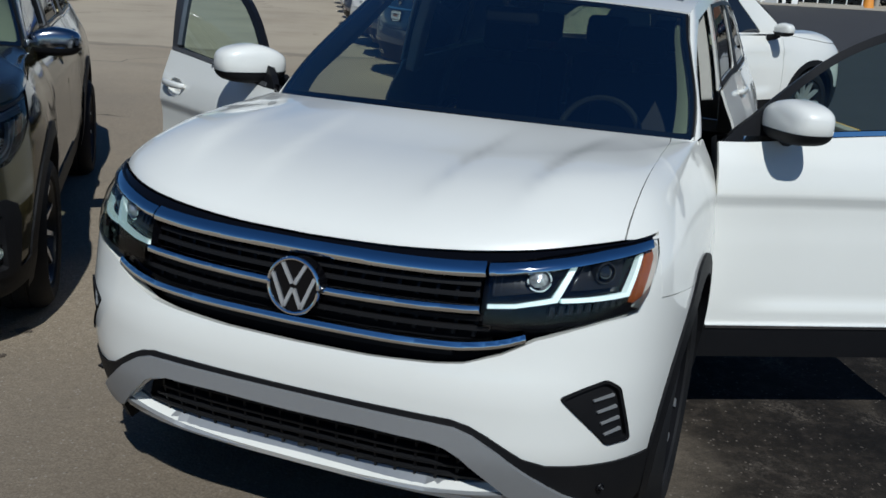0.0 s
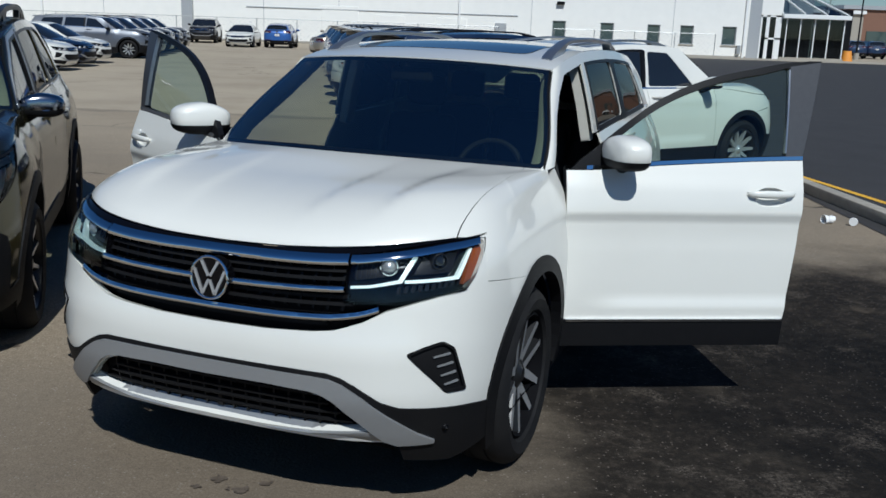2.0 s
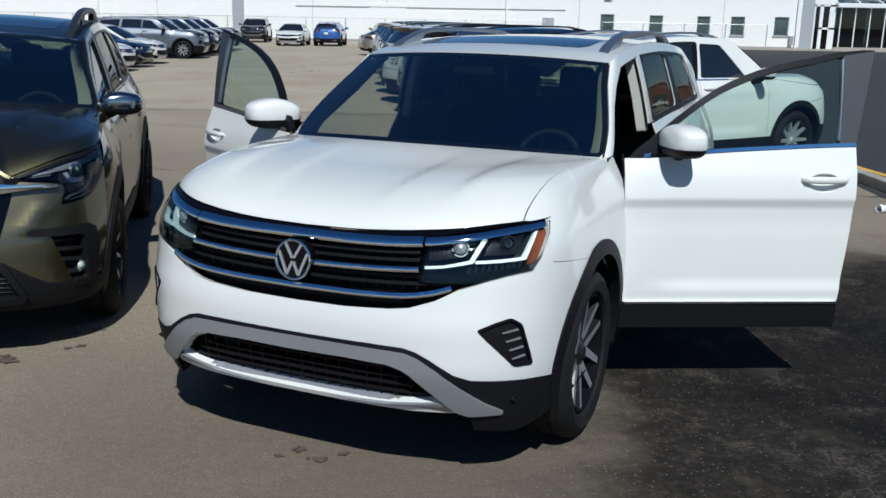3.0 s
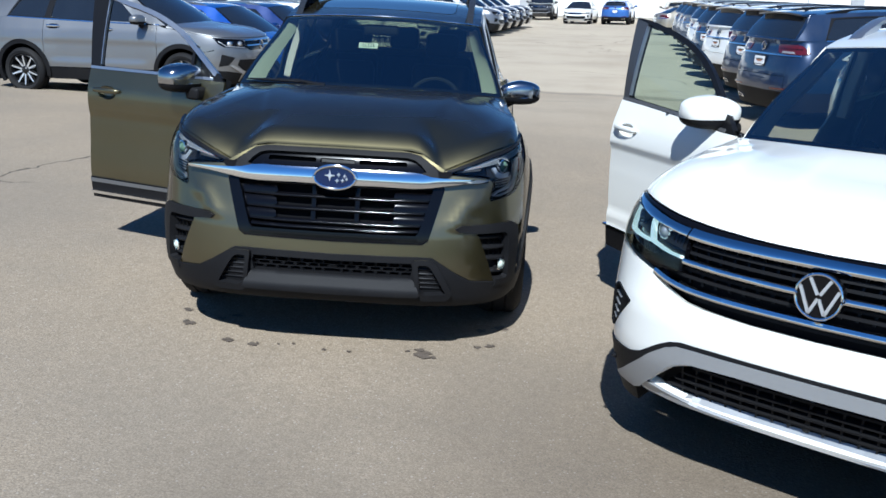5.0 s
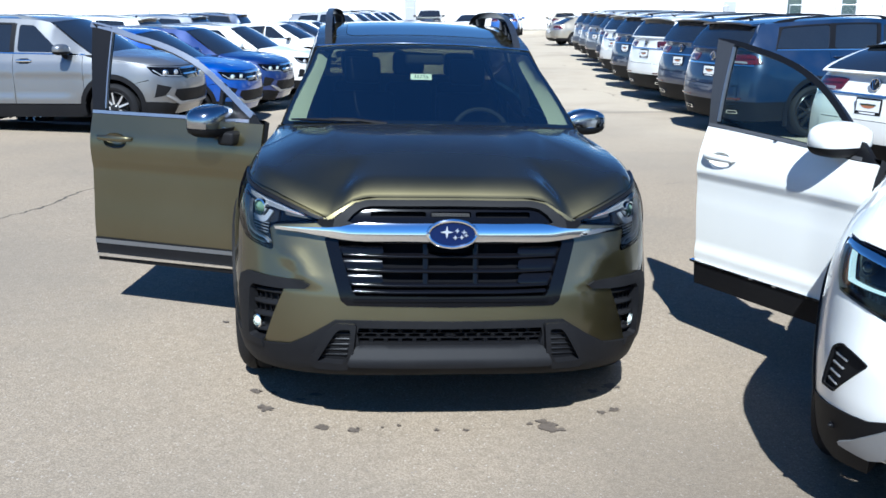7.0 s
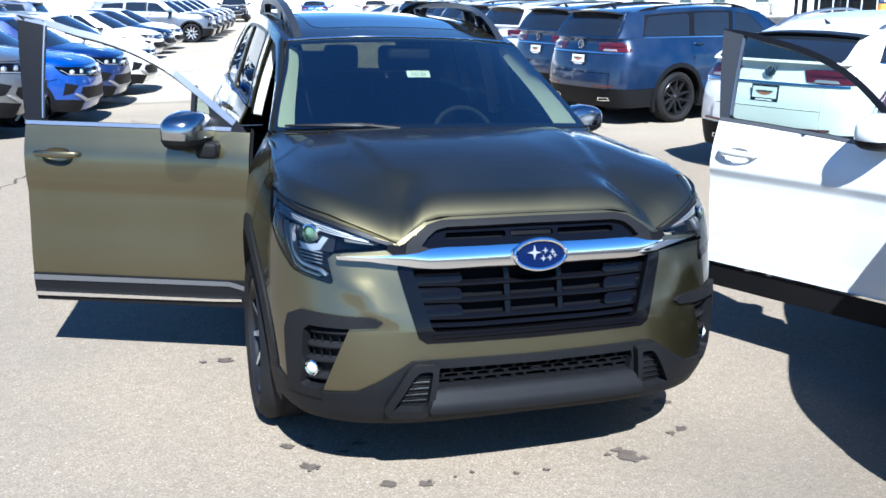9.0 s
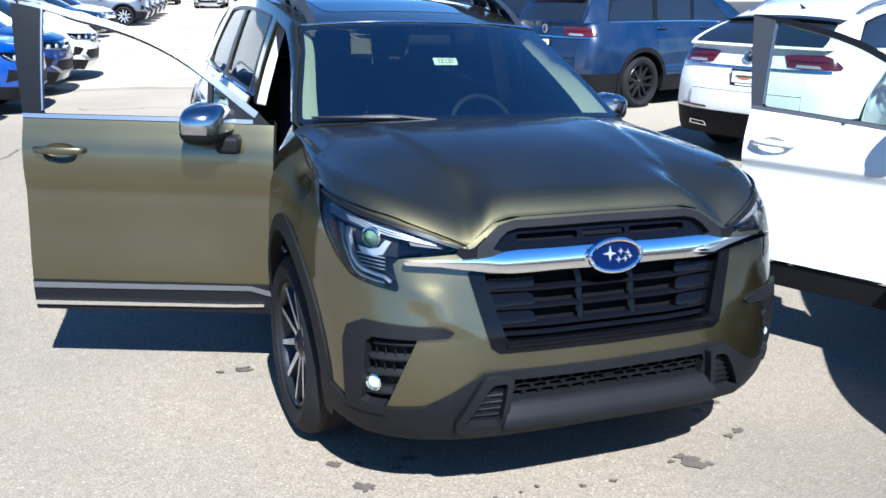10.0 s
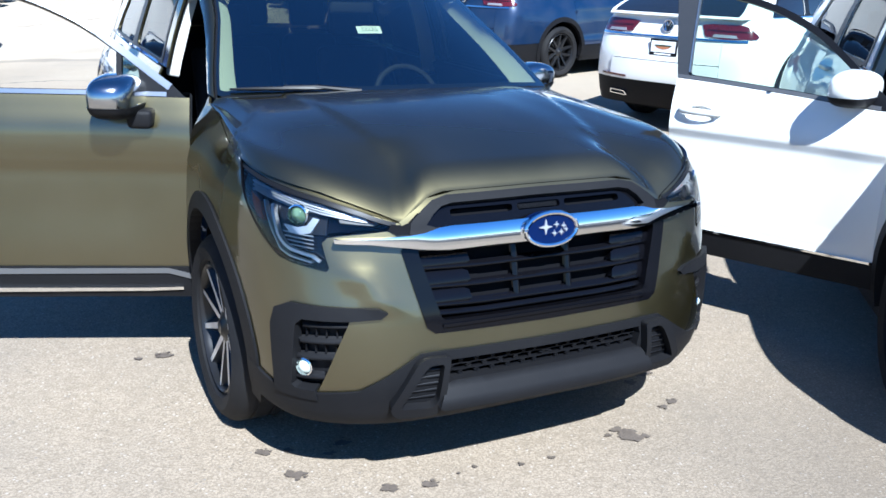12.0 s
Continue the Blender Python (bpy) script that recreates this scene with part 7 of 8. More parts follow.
# ---- ground, road, kerb ----
def ground_material():
    m = bpy.data.materials.new("worn_asphalt")
    m.use_nodes = True
    nt = m.node_tree
    N, Lk = nt.nodes, nt.links
    b = N["Principled BSDF"]
    co = N.new("ShaderNodeTexCoord")

    def noise_at(scale, detail=4, rough=0.6):
        n = N.new("ShaderNodeTexNoise")
        n.inputs["Scale"].default_value, n.inputs["Detail"].default_value, n.inputs["Roughness"].default_value = scale, detail, rough
        Lk.new(co.outputs["Object"], n.inputs["Vector"])
        return n.outputs["Fac"]

    def ramp(value, a, c, lo=0.0, hi=1.0):
        r = N.new("ShaderNodeMapRange")
        r.interpolation_type = "SMOOTHSTEP"
        for k, v in (("From Min", a), ("From Max", c), ("To Min", lo), ("To Max", hi)):
            r.inputs[k].default_value = v
        Lk.new(value, r.inputs["Value"])
        return r.outputs[0]

    def mix(f, a, c):
        x = N.new("ShaderNodeMix")
        x.data_type = "RGBA"
        for k, v in (("A", a), ("B", c)):
            if isinstance(v, tuple):
                x.inputs[k].default_value = (*v, 1)
            else:
                Lk.new(v, x.inputs[k])
        if isinstance(f, float):
            x.inputs["Factor"].default_value = f
        else:
            Lk.new(f, x.inputs["Factor"])
        return x.outputs["Result"]

    def math2(op, a, c):
        x = N.new("ShaderNodeMath")
        x.operation = op
        for i, v in enumerate((a, c)):
            if isinstance(v, (int, float)):
                x.inputs[i].default_value = v
            else:
                Lk.new(v, x.inputs[i])
        return x.outputs[0]
    # stones in the surface
    vo = N.new("ShaderNodeTexVoronoi")
    vo.inputs["Scale"].default_value = 75.0
    Lk.new(co.outputs["Object"], vo.inputs["Vector"])
    stone = mix(ramp(vo.outputs["Distance"], 0.15, 0.6), (0.333, 0.268, 0.192), (0.226, 0.180, 0.127))
    tone = mix(ramp(noise_at(130, 3), 0.42, 0.66), stone, (0.352, 0.286, 0.208))
    tone = mix(ramp(noise_at(22, 4), 0.4, 0.7, 0.0, 0.4), tone, (0.190, 0.149, 0.104))
    cell = N.new("ShaderNodeSeparateColor")
    Lk.new(vo.outputs["Color"], cell.inputs[0])
    core = ramp(vo.outputs["Distance"], 0.5, 0.25)
    flecks = math2("MULTIPLY", ramp(cell.outputs[0], 0.91, 0.97), core)
    tone = mix(math2("MULTIPLY", flecks, 0.55), tone, (0.50, 0.45, 0.39))
    tone = mix(math2("MULTIPLY", math2("MULTIPLY", ramp(cell.outputs[1], 0.88, 0.97), core), 0.6), tone, (0.075, 0.065, 0.055))
    big = mix(ramp(noise_at(0.35, 6), 0.35, 0.7), tone, mix(0.5, tone, (0.173, 0.150, 0.121)))
    # darker ground beside the white car, darkest at the near right
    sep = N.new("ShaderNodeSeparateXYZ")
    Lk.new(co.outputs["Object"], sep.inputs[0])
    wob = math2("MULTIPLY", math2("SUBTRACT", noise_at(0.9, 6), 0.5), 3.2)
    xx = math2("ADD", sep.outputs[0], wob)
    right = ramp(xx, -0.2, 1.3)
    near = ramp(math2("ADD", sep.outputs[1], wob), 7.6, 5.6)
    dark_side = math2("MULTIPLY", math2("MULTIPLY", right, near), ramp(noise_at(2.2, 5), 0.25, 0.45, 0.78, 1.0))
    big = mix(dark_side, big, mix(0.96, big, mix(flecks, mix(ramp(noise_at(14, 8, 0.78), 0.46, 0.64), (0.008, 0.0066, 0.0055), (0.034, 0.027, 0.021)), (0.12, 0.10, 0.083))))
    darkest_side = math2("MULTIPLY", ramp(xx, 1.3, 2.6), ramp(math2("ADD", sep.outputs[1], wob), 6.2, 4.2))
    big = mix(math2("MULTIPLY", darkest_side, 0.92), big, mix(flecks, mix(ramp(noise_at(9, 8, 0.75), 0.44, 0.66), (0.005, 0.0045, 0.004), (0.016, 0.0135, 0.011)), (0.08, 0.07, 0.06)))
    dusty = math2("MULTIPLY", math2("MULTIPLY", ramp(noise_at(1.7, 7, 0.7), 0.53, 0.64), ramp(noise_at(45, 5, 0.8), 0.42, 0.6)), math2("MULTIPLY", right, near))
    big = mix(math2("MULTIPLY", dusty, 0.75), big, (0.10, 0.083, 0.066))
    mild = math2("MULTIPLY", math2("MULTIPLY", ramp(xx, -3.2, -0.3), ramp(math2("ADD", sep.outputs[1], wob), 5.0, 2.6)), 0.55)
    big = mix(math2("MULTIPLY", mild, math2("SUBTRACT", 1.0, math2("MULTIPLY", right, near))), big, (0.075, 0.06, 0.047))
    # long dark smears across the aisle
    mp = N.new("ShaderNodeMapping")
    mp.inputs["Scale"].default_value = (0.28, 1.3, 1.0)
    Lk.new(co.outputs["Object"], mp.inputs["Vector"])
    n2 = N.new("ShaderNodeTexNoise")
    n2.inputs["Scale"].default_value, n2.inputs["Detail"].default_value, n2.inputs["Roughness"].default_value = 1.0, 7, 0.62
    Lk.new(mp.outputs[0], n2.inputs["Vector"])
    edge_y = math2("ADD", sep.outputs[1], math2("MULTIPLY", math2("SUBTRACT", noise_at(0.6, 5), 0.5), 0.5))
    far = math2("ADD", ramp(sep.outputs[1], 9.0, 15.0, 0.0, 0.5), ramp(edge_y, 16.85, 17.2, 0.0, 0.5))
    smear = math2("MULTIPLY", ramp(n2.outputs["Fac"], 0.56, 0.66), far)
    big = mix(math2("MULTIPLY", smear, 0.6), big, (0.12, 0.105, 0.087))
    big = mix(math2("MULTIPLY", far, ramp(noise_at(0.5, 5), 0.3, 0.6, 0.45, 0.8)), big, (0.430, 0.365, 0.274))
    pale = math2("MULTIPLY", ramp(noise_at(0.12, 5), 0.45, 0.62), far)
    big = mix(math2("MULTIPLY", pale, 0.75), big, (0.420, 0.355, 0.265))
    # the seam between two pours, and cracks
    seam = ramp(math2("ABSOLUTE", math2("SUBTRACT", math2("ADD", sep.outputs[1], math2("MULTIPLY", math2("SUBTRACT", noise_at(0.6, 5), 0.5), 1.2)), 17.1), 0), 0.28, 0.08)
    big = mix(math2("MULTIPLY", seam, 0.4), big, (0.07, 0.06, 0.05))
    vc = N.new("ShaderNodeTexVoronoi")
    vc.feature = "DISTANCE_TO_EDGE"
    vc.inputs["Scale"].default_value = 0.16
    wv = N.new("ShaderNodeVectorMath")
    wv.operation = "ADD"
    nz = N.new("ShaderNodeTexNoise")
    nz.inputs["Scale"].default_value, nz.inputs["Detail"].default_value = 0.9, 6
    Lk.new(co.outputs["Object"], nz.inputs["Vector"])
    sc = N.new("ShaderNodeVectorMath")
    sc.operation = "SCALE"
    sc.inputs["Scale"].default_value = 1.6
    Lk.new(nz.outputs["Color"], sc.inputs[0])
    Lk.new(co.outputs["Object"], wv.inputs[0])
    Lk.new(sc.outputs[0], wv.inputs[1])
    Lk.new(wv.outputs[0], vc.inputs["Vector"])
    crack = math2("MULTIPLY", math2("MULTIPLY", ramp(vc.outputs["Distance"], 0.0035, 0.001), ramp(sep.outputs[1], 4.0, 5.0)), ramp(noise_at(0.25, 2), 0.5, 0.56))
    run = math2("ABSOLUTE", math2("ADD", math2("ADD", sep.outputs[0], 7.22), math2("MULTIPLY", math2("SUBTRACT", noise_at(2.5, 6), 0.5), 0.35)), 0)
    crack = math2("MAXIMUM", crack, math2("MULTIPLY", ramp(run, 0.018, 0.006), math2("MULTIPLY", ramp(sep.outputs[1], 5.0, 5.6), ramp(sep.outputs[1], 12.5, 11.5))))
    big = mix(math2("MULTIPLY", crack, 0.85), big, (0.05, 0.045, 0.04))
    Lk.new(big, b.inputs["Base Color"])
    rg = math2("SUBTRACT", 0.9, math2("MULTIPLY", dark_side, 0.05))
    Lk.new(rg, b.inputs["Roughness"])
    b.inputs["Specular IOR Level"].default_value = 0.15
    bp = N.new("ShaderNodeBump")
    bp.inputs["Strength"].default_value, bp.inputs["Distance"].default_value = 0.5, 0.006
    hgt = math2("SUBTRACT", math2("SUBTRACT", noise_at(70, 4), math2("MULTIPLY", vo.outputs["Distance"], 0.6)), math2("MULTIPLY", crack, 2.0))
    Lk.new(hgt, bp.inputs["Height"])
    Lk.new(bp.outputs[0], b.inputs["Normal"])
    return m


bm = bmesh.new()
gx = [-900, -200, -60] + [-40 + 2.0 * i for i in range(12)] + [-16 + 0.6 * i for i in range(38)] + [8, 20, 60, 200, 900]
gy = [-900, -200, -30] + [-8 + 2.0 * i for i in range(41)] + [120, 250, 900]
gv = [[bm.verts.new((x, y, lie(x, y))) for x in gx] for y in gy]
for r0, r1 in zip(gv, gv[1:]):
    for i in range(len(gx) - 1):
        bm.faces.new((r0[i], r0[i + 1], r1[i + 1], r1[i]))
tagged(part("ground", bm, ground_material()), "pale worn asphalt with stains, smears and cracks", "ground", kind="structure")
M_ROAD = material("fresh_asphalt", (0.035, 0.033, 0.033), 0.85, grain=0.35, grain_scale=1.2, bump=0.5, bump_scale=120)
M_CONCRETE = material("kerb_concrete", (0.34, 0.31, 0.26), 0.85, grain=0.25, grain_scale=9, bump=0.4, bump_scale=60)
M_YELLOW = material("yellow_road_paint", (0.75, 0.42, 0.03), 0.65, grain=0.2, grain_scale=30)
M_WALL = material("white_painted_masonry", (0.80, 0.785, 0.74), 0.8, grain=0.05, grain_scale=1.5, bump=0.25, bump_scale=18)
M_WHITEMETAL = material("white_metal", (0.78, 0.78, 0.76), 0.4, grain=0.04)
M_GALV = material("galvanised_steel", (0.42, 0.43, 0.43), 0.45, 0.7, grain=0.1)
M_WALLGREY = material("grey_wall_metal", (0.40, 0.41, 0.42), 0.5, 0.3, grain=0.1)
M_BRICK = material("brown_brick", (0.20, 0.105, 0.07), 0.85, grain=0.3, grain_scale=6)
M_CONE = material("orange_plastic", (0.7, 0.28, 0.04), 0.5, grain=0.1)
M_SHRUB = material("bare_twigs", (0.09, 0.075, 0.05), 0.9, grain=0.4, grain_scale=3)
M_PANE = material("window_pane", (0.05, 0.075, 0.075), 0.04, spec=0.7, coat=0.6, grain=0.3, grain_scale=1.0)
M_ROOMGLASS = glass_material("showroom_glass", (0.35, 0.42, 0.44), 1.4)

# the road beyond the kerb
bm = bmesh.new()
vs = [bm.verts.new(p) for p in ((5.05, -30, 0.006), (140, -30, 0.006), (140, 72, 0.006), (-0.2, 72, 0.006), (3.2, 40, 0.006), (4.6, 14, 0.006))]
bm.faces.new(vs)
tagged(part("road", bm, M_ROAD, flat=True), "dark fresh asphalt road beyond the kerb", "road", kind="structure")


def kerb_run(pts, w=0.17, h=0.13, seg=2.4):
    k = tagged(new("kerb"), "pale concrete kerb in cast lengths", "kerb", kind="structure")
    for a, b in zip(pts, pts[1:]):
        a, b = Vector(a), Vector(b)
        d = b - a
        n = max(1, round(d.length / seg))
        ang = math.atan2(d.y, d.x)
        ln = d.length / n
        bm = bmesh.new()
        box(bm, 0, ln - 0.008, -w / 2, w / 2, 0, h, 0.02, 2)
        first = part("kerb_stone", bm, M_CONCRETE, k, xf=None)
        for i in range(n):
            o = first if i == 0 else new("kerb_stone", first.data)
            o.parent = k
            p = a + d * (i / n)
            o.matrix_basis = Matrix.Translation((p.x, p.y, 0)) @ Matrix.Rotation(ang, 4, "Z")
    return k


kerb_run([(5.9, -12.0), (4.98, 8.0), (4.82, 10.3), (4.5, 14.0), (3.4, 30)])
line = [(6.6, -12.0), (5.52, 9.45), (5.2, 11.5), (4.95, 14.0), (3.9, 30)]
bm = bmesh.new()
o = [(bm.verts.new((x - 0.05, y, 0.010)), bm.verts.new((x + 0.05, y, 0.010))) for x, y in line]
for a, b in zip(o, o[1:]):
    bm.faces.new((a[0], a[1], b[1], b[0]))
tagged(part("painted_line", bm, M_YELLOW, flat=True), "yellow line painted along the road edge", "road marking", kind="structure")

# crumpled cup by the kerb
bm = bmesh.new()
lathe(bm, [(0.0, 0.0), (0.032, 0.0), (0.036, 0.03), (0.031, 0.05), (0.042, 0.10), (0.045, 0.12), (0.041, 0.118), (0.034, 0.06), (0.03, 0.005)], n=18)
for v in bm.verts:
    v.co += Vector((0, 0.008 * math.sin(v.co.x * 90), 0.006 * math.sin(v.co.x * 70 + v.co.y * 60)))
cup = part("crumpled_cup", bm, M_PAPER, None, xf=Matrix.Translation((4.37, 8.42, 0.042)) @ Matrix.Rotation(radians(200), 4, "Z"))
tagged(cup, "crumpled white paper cup lying by the kerb", "litter")
bm = bmesh.new()
lathe(bm, [(0.0, 0.0), (0.02, 0.002), (0.04, 0.0), (0.043, 0.012), (0.0, 0.014)], n=16)
tagged(part("cup_lid", bm, M_WHITEMETAL, None, xf=Matrix.Translation((4.52, 8.3, 0.044)) @ Matrix.Rotation(radians(60), 4, "Z")), "pale plastic cup lid on the asphalt", "litter")

# oil drips in front of the olive car
random.seed(4)
bm = bmesh.new()
for x, y, r in ((-2.245, 3.52, 0.075), (-3.58, 3.35, 0.042), (-3.70, 3.52, 0.03), (-3.61, 3.525, 0.022), (-3.40, 3.57, 0.035), (-3.45, 3.49, 0.022), (-3.24, 3.225, 0.034), (-3.10, 3.24, 0.032), (-2.91, 3.34, 0.012),
                (-2.73, 3.34, 0.014), (-2.60, 3.375, 0.014), (-2.98, 3.30, 0.008), (-1.99, 3.73, 0.026), (-1.94, 3.77, 0.028), (-1.97, 4.05, 0.045), (-2.05, 3.97, 0.03), (-4.17, 4.45, 0.04), (-4.28, 4.42, 0.02),
                (-0.35, 2.54, 0.04), (-0.44, 2.62, 0.035), (-0.52, 2.55, 0.02), (-0.25, 2.60, 0.025)):
    for j in range(9):
        f = (j / 8) ** 0.7
        an = random.uniform(0, 6.283)
        cx, cy, rr = x + math.cos(an) * r * f * 1.1, y + math.sin(an) * r * f * 0.8, r * random.uniform(0.25, 0.5) * (1.5 - f)
        ph = random.uniform(0, 6)
        z = lie(cx, cy) + 0.005 + 0.0004 * j + random.uniform(0, 0.0003)
        bm.faces.new([bm.verts.new((cx + rr * 1.1 * (1 + 0.25 * math.sin(3 * a + ph) + 0.16 * math.sin(7 * a + ph)) * math.cos(a), cy + rr * 0.9 * (1 + 0.25 * math.sin(3 * a + ph) + 0.16 * math.sin(8 * a)) * math.sin(a), z))
                      for a in [2 * math.pi * i / 18 for i in range(18)]])
M_OIL = material("oil_stain", (0.105, 0.083, 0.064), 0.7, grain=0.45, grain_scale=70, bump=0.4, bump_scale=120)
tagged(part("oil_stains", bm, M_OIL, flat=True), "small dark oil drips on the asphalt", "stain", kind="stuff")


# ---- the warehouse behind the lot ----
YW = 76.0
wall_surf = lambda x, z: Vector((x, YW, z))
hall = tagged(new("warehouse"), "long white painted warehouse with small windows", "building")
wins = [(8.43, 9.53, 1.12, 2.5), (12.33, 13.43, 1.1, 2.47), (16.13, 17.18, 1.02, 2.46), (18.8, 19.9, 1.0, 2.48), (22.22, 23.37, 1.03, 2.5)]
panel("wall", [(-75, 0), (24.3, 0), (24.3, 8.5), (-75, 8.5)], wall_surf, M_WALL, hall, "white painted front wall", holes=[[(a, c), (b, c), (b, d), (a, d)] for a, b, c, d in wins], step=6.0, thick=0.3, centre=(0, 100, 3))
bm = bmesh.new()
box(bm, 24.0, 24.3, YW + 0.31, YW + 40, 0, 8.5)
box(bm, -75, 24.3, YW + 0.4, YW + 40, 8.4, 8.6)
part("roof", bm, M_WALLGREY, hall)
bm = bmesh.new()
box(bm, -75.1, 24.35, YW - 0.12, YW + 0.1, 8.45, 8.7, 0.03, 1)
part("parapet_cap", bm, M_WALLGREY, hall)
for a, b, c, d in wins:
    w = part("window", (lambda q: (box(q, a + 0.02, b - 0.02, YW + 0.16, YW + 0.2, c + 0.02, d - 0.02), q)[1])(bmesh.new()), M_PANE, hall, "small green-tinted wall window", flat=True)
    bm = bmesh.new()
    for x0, x1, z0, z1 in ((a, b, c, c + 0.07), (a, b, d - 0.07, d), (a, a + 0.07, c, d), (b - 0.07, b, c, d)):
        box(bm, x0, x1, YW + 0.08, YW + 0.16, z0, z1)
    part("window_frame", bm, M_GALV, w, flat=True)
    bm = bmesh.new()
    box(bm, a - 0.06, b + 0.06, YW - 0.08, YW + 0.1, c - 0.09, c - 0.004)
    part("window_sill", bm, M_CONCRETE, w)


def wall_box(name, x0, x1, z0, z1, d, mat, label=""):
    bm = bmesh.new()
    box(bm, x0, x1, YW - d, YW - 0.004, z0, z1, min(0.02, d * 0.3), 1)
    return part(name, bm, mat, hall, label)


wall_box("pilaster", -21.6, -20.7, 0, 8.4, 0.35, M_WALLGREY, "grey metal pilaster")
for x in (0.87, 24.0, -33.0, -45.0):
    wall_box("downpipe", x - 0.09, x + 0.09, 0, 8.4, 0.18, M_WHITEMETAL, "white downpipe")
wall_box("conduit", -16.4, 5.6, 2.72, 2.80, 0.07, M_WALLGREY, "thin conduit along the wall")
wall_box("wall_box", 3.8, 4.7, 1.35, 2.15, 0.25, M_WALLGREY, "grey service box")
wall_box("wall_hatch", -10.3, -7.3, 0.9, 3.05, 0.05, M_WALL, "painted-over hatch")
wall_box("wall_hatch", -6.0, -3.5, 0.1, 2.45, 0.05, M_WALL, "painted-over hatch")
wall_box("wall_hatch", -1.0, 1.5, 0.1, 2.40, 0.05, M_WALL, "painted-over hatch")
wall_box("meter_box", 23.45, 23.75, 0.35, 1.05, 0.3, M_GALV, "grey meter box")
wall_box("wall_lamp", 8.7, 9.3, 3.75, 4.0, 0.3, M_TRIM, "dark wall lamp")
wall_box("plinth", -75, 24.3, 0.0, 0.18, 0.06, M_CONCRETE)
for x in (-28, -15, -8.9, 6.7, 18.2):
    wall_box("wall_joint", x - 0.02, x + 0.02, 0, 8.4, 0.012, M_WALLGREY)

# wire fence
fence = tagged(new("wire_fence"), "galvanised wire fence with posts and a top rail", "fence")
bm = bmesh.new()
tube(bm, [(0, 0, 0), (0, 0, 1.9)], 0.035, 8)
post = part("post", bm, M_GALV, fence)
xs = [-60 + 3.2 * i for i in range(21)]
for i, x in enumerate(xs + [8.4 + 3.2 * j for j in range(5)]):
    o = post if i == 0 else new("post", post.data)
    o.parent = fence
    o.matrix_basis = Matrix.Translation((x, 74.2, 0))
for x0, x1 in ((-60, 4.0), (8.4, 21.2)):
    bm = bmesh.new()
    tube(bm, [(x0, 74.2, 1.86), (x1, 74.2, 1.86)], 0.025, 6)
    part("top_rail", bm, M_GALV, fence)
    bm = bmesh.new()
    n = int((x1 - x0) / 0.4)
    for i in range(n):
        for sx in (1, -1):
            xa = x0 + 0.4 * i + (0 if sx > 0 else 1.8)
            tube(bm, [(xa, 74.2, 0.05), (xa + sx * 1.8, 74.2, 1.85)], 0.004, 3)
    tagged(part("wire_mesh", bm, M_GALV, fence, flat=True), "wire netting", kind="stuff")
kerb_run([(4.0, 72.2), (34.0, 72.4)], 0.3, 0.16, 5)

# ---- the glass showroom ----
show = tagged(new("showroom"), "glass showroom with white posts and a sloping canopy", "building")
YS = 76.0
bm = bmesh.new()
box(bm, 24.32, 25.25, YS + 0.02, YS + 4, 0, 9)
part("grey_column", bm, M_WALLGREY, show, "grey metal column", flat=True)
bm = bmesh.new()
box(bm, 25.26, 27.0, YS + 0.1, YS + 4, 3.5, 9, 0.02, 1)
part("white_block", bm, M_WALL, show, "white rendered block over the entrance")
bm = bmesh.new()
for x0, x1, z0, z1 in ((25.3, 25.42, 0, 3.5), (25.75, 26.02, 0, 3.5), (26.5, 26.98, 0, 3.5), (25.3, 26.98, 3.38, 3.5), (25.75, 26.98, 1.6, 1.75)):
    box(bm, x0, x1, YS + 0.12, YS + 0.3, z0, z1)
part("entrance_frame", bm, M_WHITEMETAL, show, "white entrance frame", flat=True)
bm = bmesh.new()
box(bm, 25.42, 26.5, YS + 0.2, YS + 0.23, 0.05, 3.4)
part("entrance_glass", bm, M_ROOMGLASS, show, "tinted entrance glass", flat=True)
posts = (27.0, 27.42, 28.55, 29.7, 30.85, 32.1)
for x0, x1 in zip(posts, posts[1:]):
    bm = bmesh.new()
    box(bm, x0 + 0.04, x1 - 0.04, YS + 0.2, YS + 0.23, 0.25, 3.3)
    part("glass_panel", bm, M_ROOMGLASS, show, "tall tinted glass panel", flat=True)
    bm = bmesh.new()
    box(bm, x1 - 0.04, x1 + 0.04, YS + 0.12, YS + 0.26, 0, 3.3)
    part("mullion", bm, M_WHITEMETAL, show, flat=True)
for y0, y1 in ((YS + 0.3, YS + 3.5), (YS + 3.5, YS + 7)):
    bm = bmesh.new()
    box(bm, 32.06, 32.1, y0 + 0.05, y1 - 0.05, 0.25, 3.3)
    part("glass_panel", bm, M_ROOMGLASS, show, "tall tinted glass panel", flat=True)
bm = bmesh.new()
box(bm, 27.0, 32.2, YS - 0.05, YS + 0.35, 0, 0.24)
part("base", bm, M_CONCRETE, show)
bm = bmesh.new()
box(bm, 26.98, 32.45, YS - 0.3, YS + 7, 3.3, 3.65, 0.04, 1)
part("canopy", bm, M_WHITEMETAL, show, "white flat canopy edge")
bm = bmesh.new()
vs = [bm.verts.new(p) for p in ((27.0, YS, 3.66), (32.3, YS, 3.66), (29.6, YS + 7, 6.2), (27.0, YS + 7, 6.2))]
bm.faces.new(vs)
part("canopy_glass", bm, M_ROOMGLASS, show, flat=True)
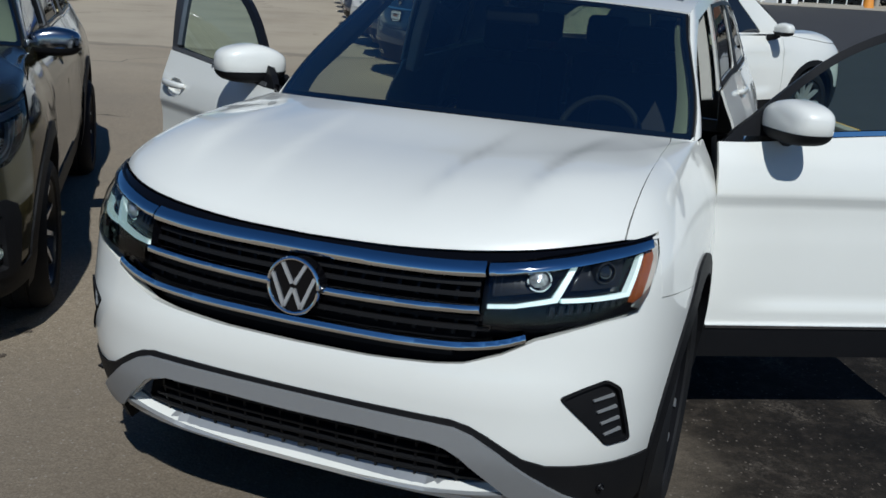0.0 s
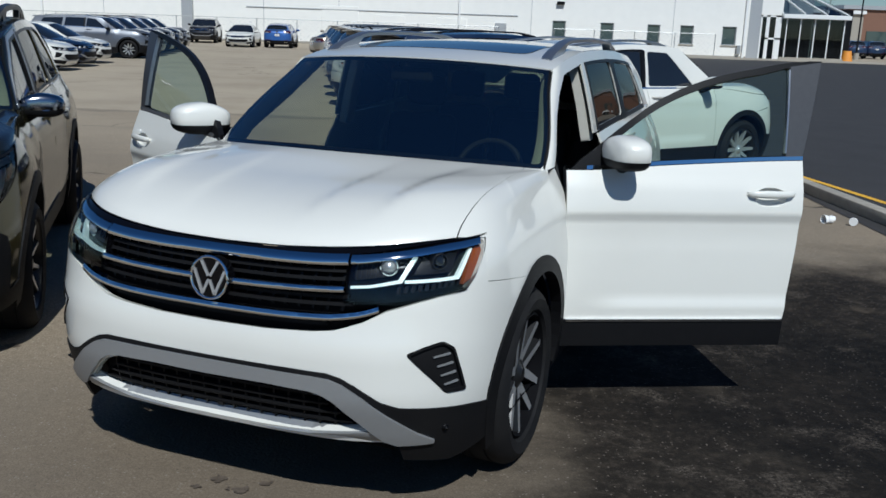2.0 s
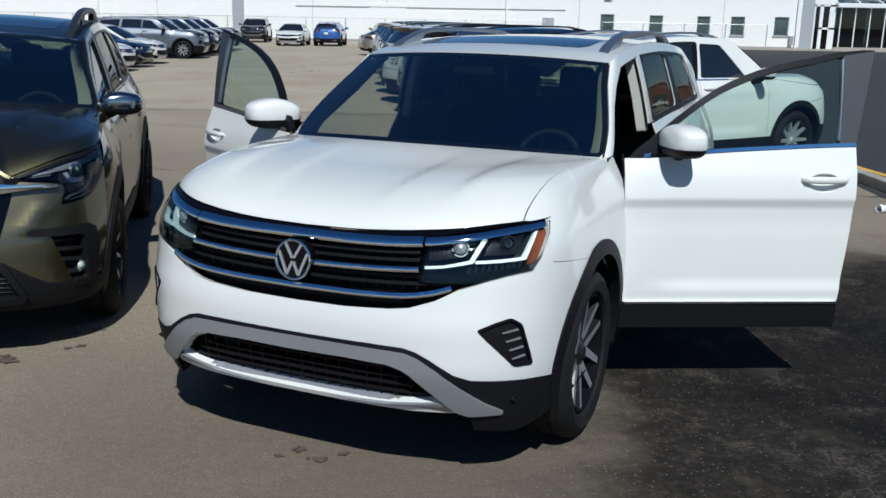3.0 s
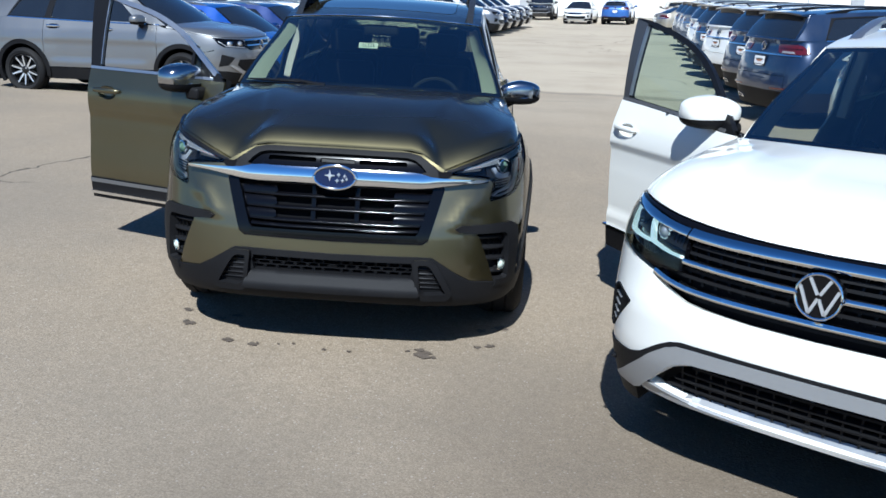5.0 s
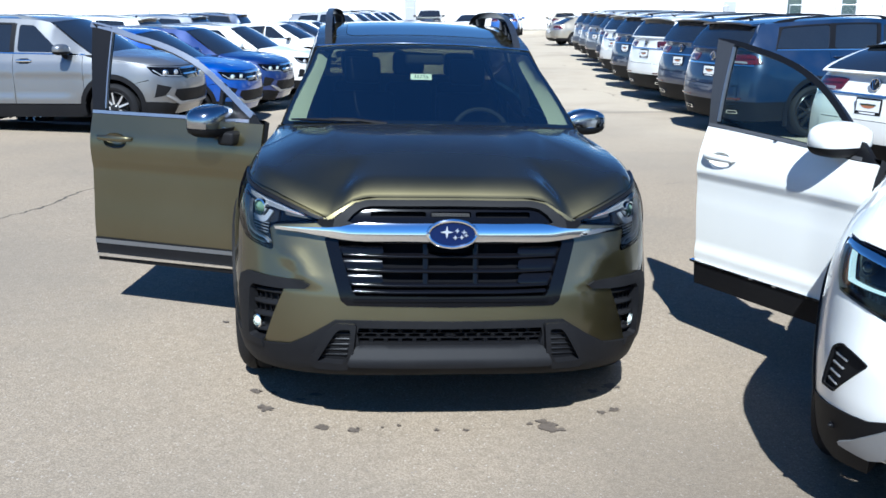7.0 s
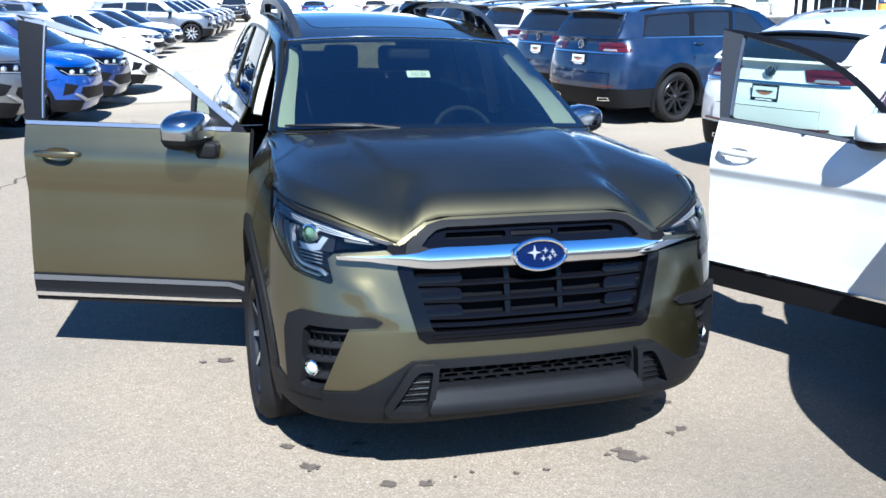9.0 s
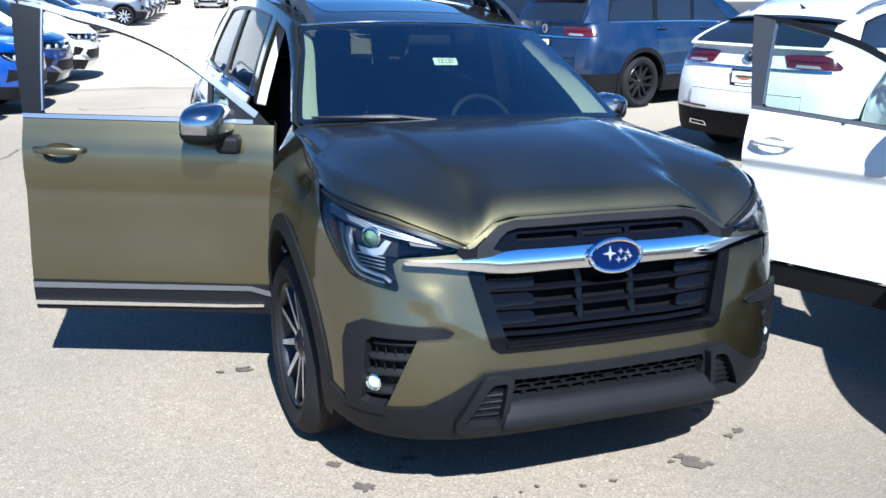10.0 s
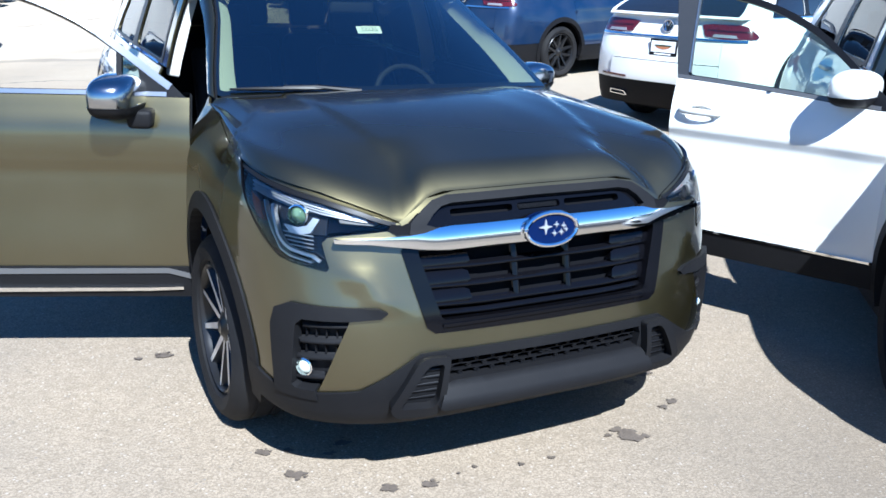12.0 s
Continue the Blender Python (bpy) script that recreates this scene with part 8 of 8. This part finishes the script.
for i in range(4):
    bm = bmesh.new()
    tube(bm, [(27.0 + 1.75 * i, YS - 0.02, 3.7), (27.0 + 0.85 * i, YS + 7, 6.25)], 0.07, 6)
    part("canopy_rib", bm, M_WHITEMETAL, show)
bm = bmesh.new()
box(bm, 24.4, 32.0, YS + 7, YS + 7.3, 0, 6.2)
box(bm, 27.0, 32.0, YS + 0.4, YS + 7, 0.02, 0.06)
part("back_wall", bm, M_WALLGREY, show)
bm = bmesh.new()
bmesh.ops.create_cone(bm, segments=16, radius1=0.5, radius2=0.35, depth=0.9, cap_ends=True)
tagged(part("yellow_barrel", bm, M_CONE, None, xf=Matrix.Translation((33.0, 77.2, 0.45))), "squat orange barrel beside the showroom", "barrel")

# ---- across the road ----
far = tagged(new("brick_store"), "low brown brick store across the road", "building")
bm = bmesh.new()
box(bm, 62, 150, 150, 175, 0, 6.5)
part("wall", bm, M_BRICK, far, "brown brick wall", flat=True)
bm = bmesh.new()
box(bm, 61.8, 150.2, 149.6, 175, 6.5, 7.1)
part("roof_edge", bm, M_WALLGREY, far, flat=True)
for i in range(9):
    bm = bmesh.new()
    box(bm, 66 + 9 * i, 72 + 9 * i, 149.85, 150.0, 0.4, 3.2)
    part("shop_window", bm, M_PANE, far, flat=True)
pale = tagged(new("pale_store"), "low pale commercial building across the road", "building")
bm = bmesh.new()
box(bm, 40, 61, 140, 160, 0, 5.5)
part("wall", bm, M_CONCRETE, pale, flat=True)
bm = bmesh.new()
box(bm, 39.8, 61.2, 139.6, 160, 5.5, 6.0)
part("roof_edge", bm, M_WHITEMETAL, pale, flat=True)
sign = tagged(new("dark_pylon"), "dark rectangular pylon sign by the road", "sign")
bm = bmesh.new()
box(bm, 34.4, 36.4, 85.0, 85.6, 0, 4.4, 0.05, 1)
part("panel", bm, M_TRIM, sign)


def lamp_post(x, y, h=8.5):
    p = tagged(new("street_lamp"), "tall slim street lamp with a flat head", "street lamp", "street lamps")
    p.matrix_world = Matrix.Translation((x, y, 0))
    bm = bmesh.new()
    tube(bm, [(0, 0, 0), (0, 0, h)], [0.09, 0.06], 8)
    part("pole", bm, M_TRIM, p)
    bm = bmesh.new()
    box(bm, -0.5, 0.1, -0.15, 0.15, h, h + 0.12, 0.03, 1)
    part("head", bm, M_TRIM, p)
    bm = bmesh.new()
    lathe(bm, [(0.0, 0.0), (0.25, 0.0), (0.25, 0.6), (0.0, 0.6)], n=14)
    part("footing", bm, M_CONCRETE, p, xf=Matrix.Rotation(radians(-90), 4, "Y"))


for x, y in ((38.4, 88), (56, 110), (75, 118)):
    lamp_post(x, y)


def bare_tree(x, y, h, seed):
    """A leafless tree: tapered trunk, limbs and twigs."""
    rnd = random.Random(seed)
    t = tagged(new("bare_tree"), "leafless tree across the road", "tree", "trees across the road")
    t.matrix_world = Matrix.Translation((x, y, 0))
    bm = bmesh.new()
    tw = bmesh.new()

    def limb(p, d, ln, r, depth, target):
        pts = [p]
        for i in range(3):
            d = (d + Vector((rnd.uniform(-0.2, 0.2), rnd.uniform(-0.2, 0.2), rnd.uniform(0, 0.12)))).normalized()
            pts.append(pts[-1] + d * ln / 3)
        tube(target, pts, [r, r * 0.85, r * 0.7, r * 0.5], 5)
        if depth:
            for i in range(4):
                q = pts[1 + i % 3]
                nd = (d + Vector((rnd.uniform(-1, 1), rnd.uniform(-1, 1), rnd.uniform(0.1, 0.7)))).normalized()
                limb(q, nd, ln * 0.66, r * 0.5, depth - 1, tw)
    limb(Vector((0, 0, 0)), Vector((0, 0, 1)), h * 0.5, h * 0.02, 3, bm)
    part("trunk", bm, M_SHRUB, t)
    tagged(part("crown", tw, M_SHRUB, t), "bare twigs", kind="stuff")


for i, (x, y, h) in enumerate(((46, 118, 7), (64, 126, 8), (80, 122, 6.5), (95, 130, 8), (110, 128, 7))):
    bare_tree(x, y, h, i)
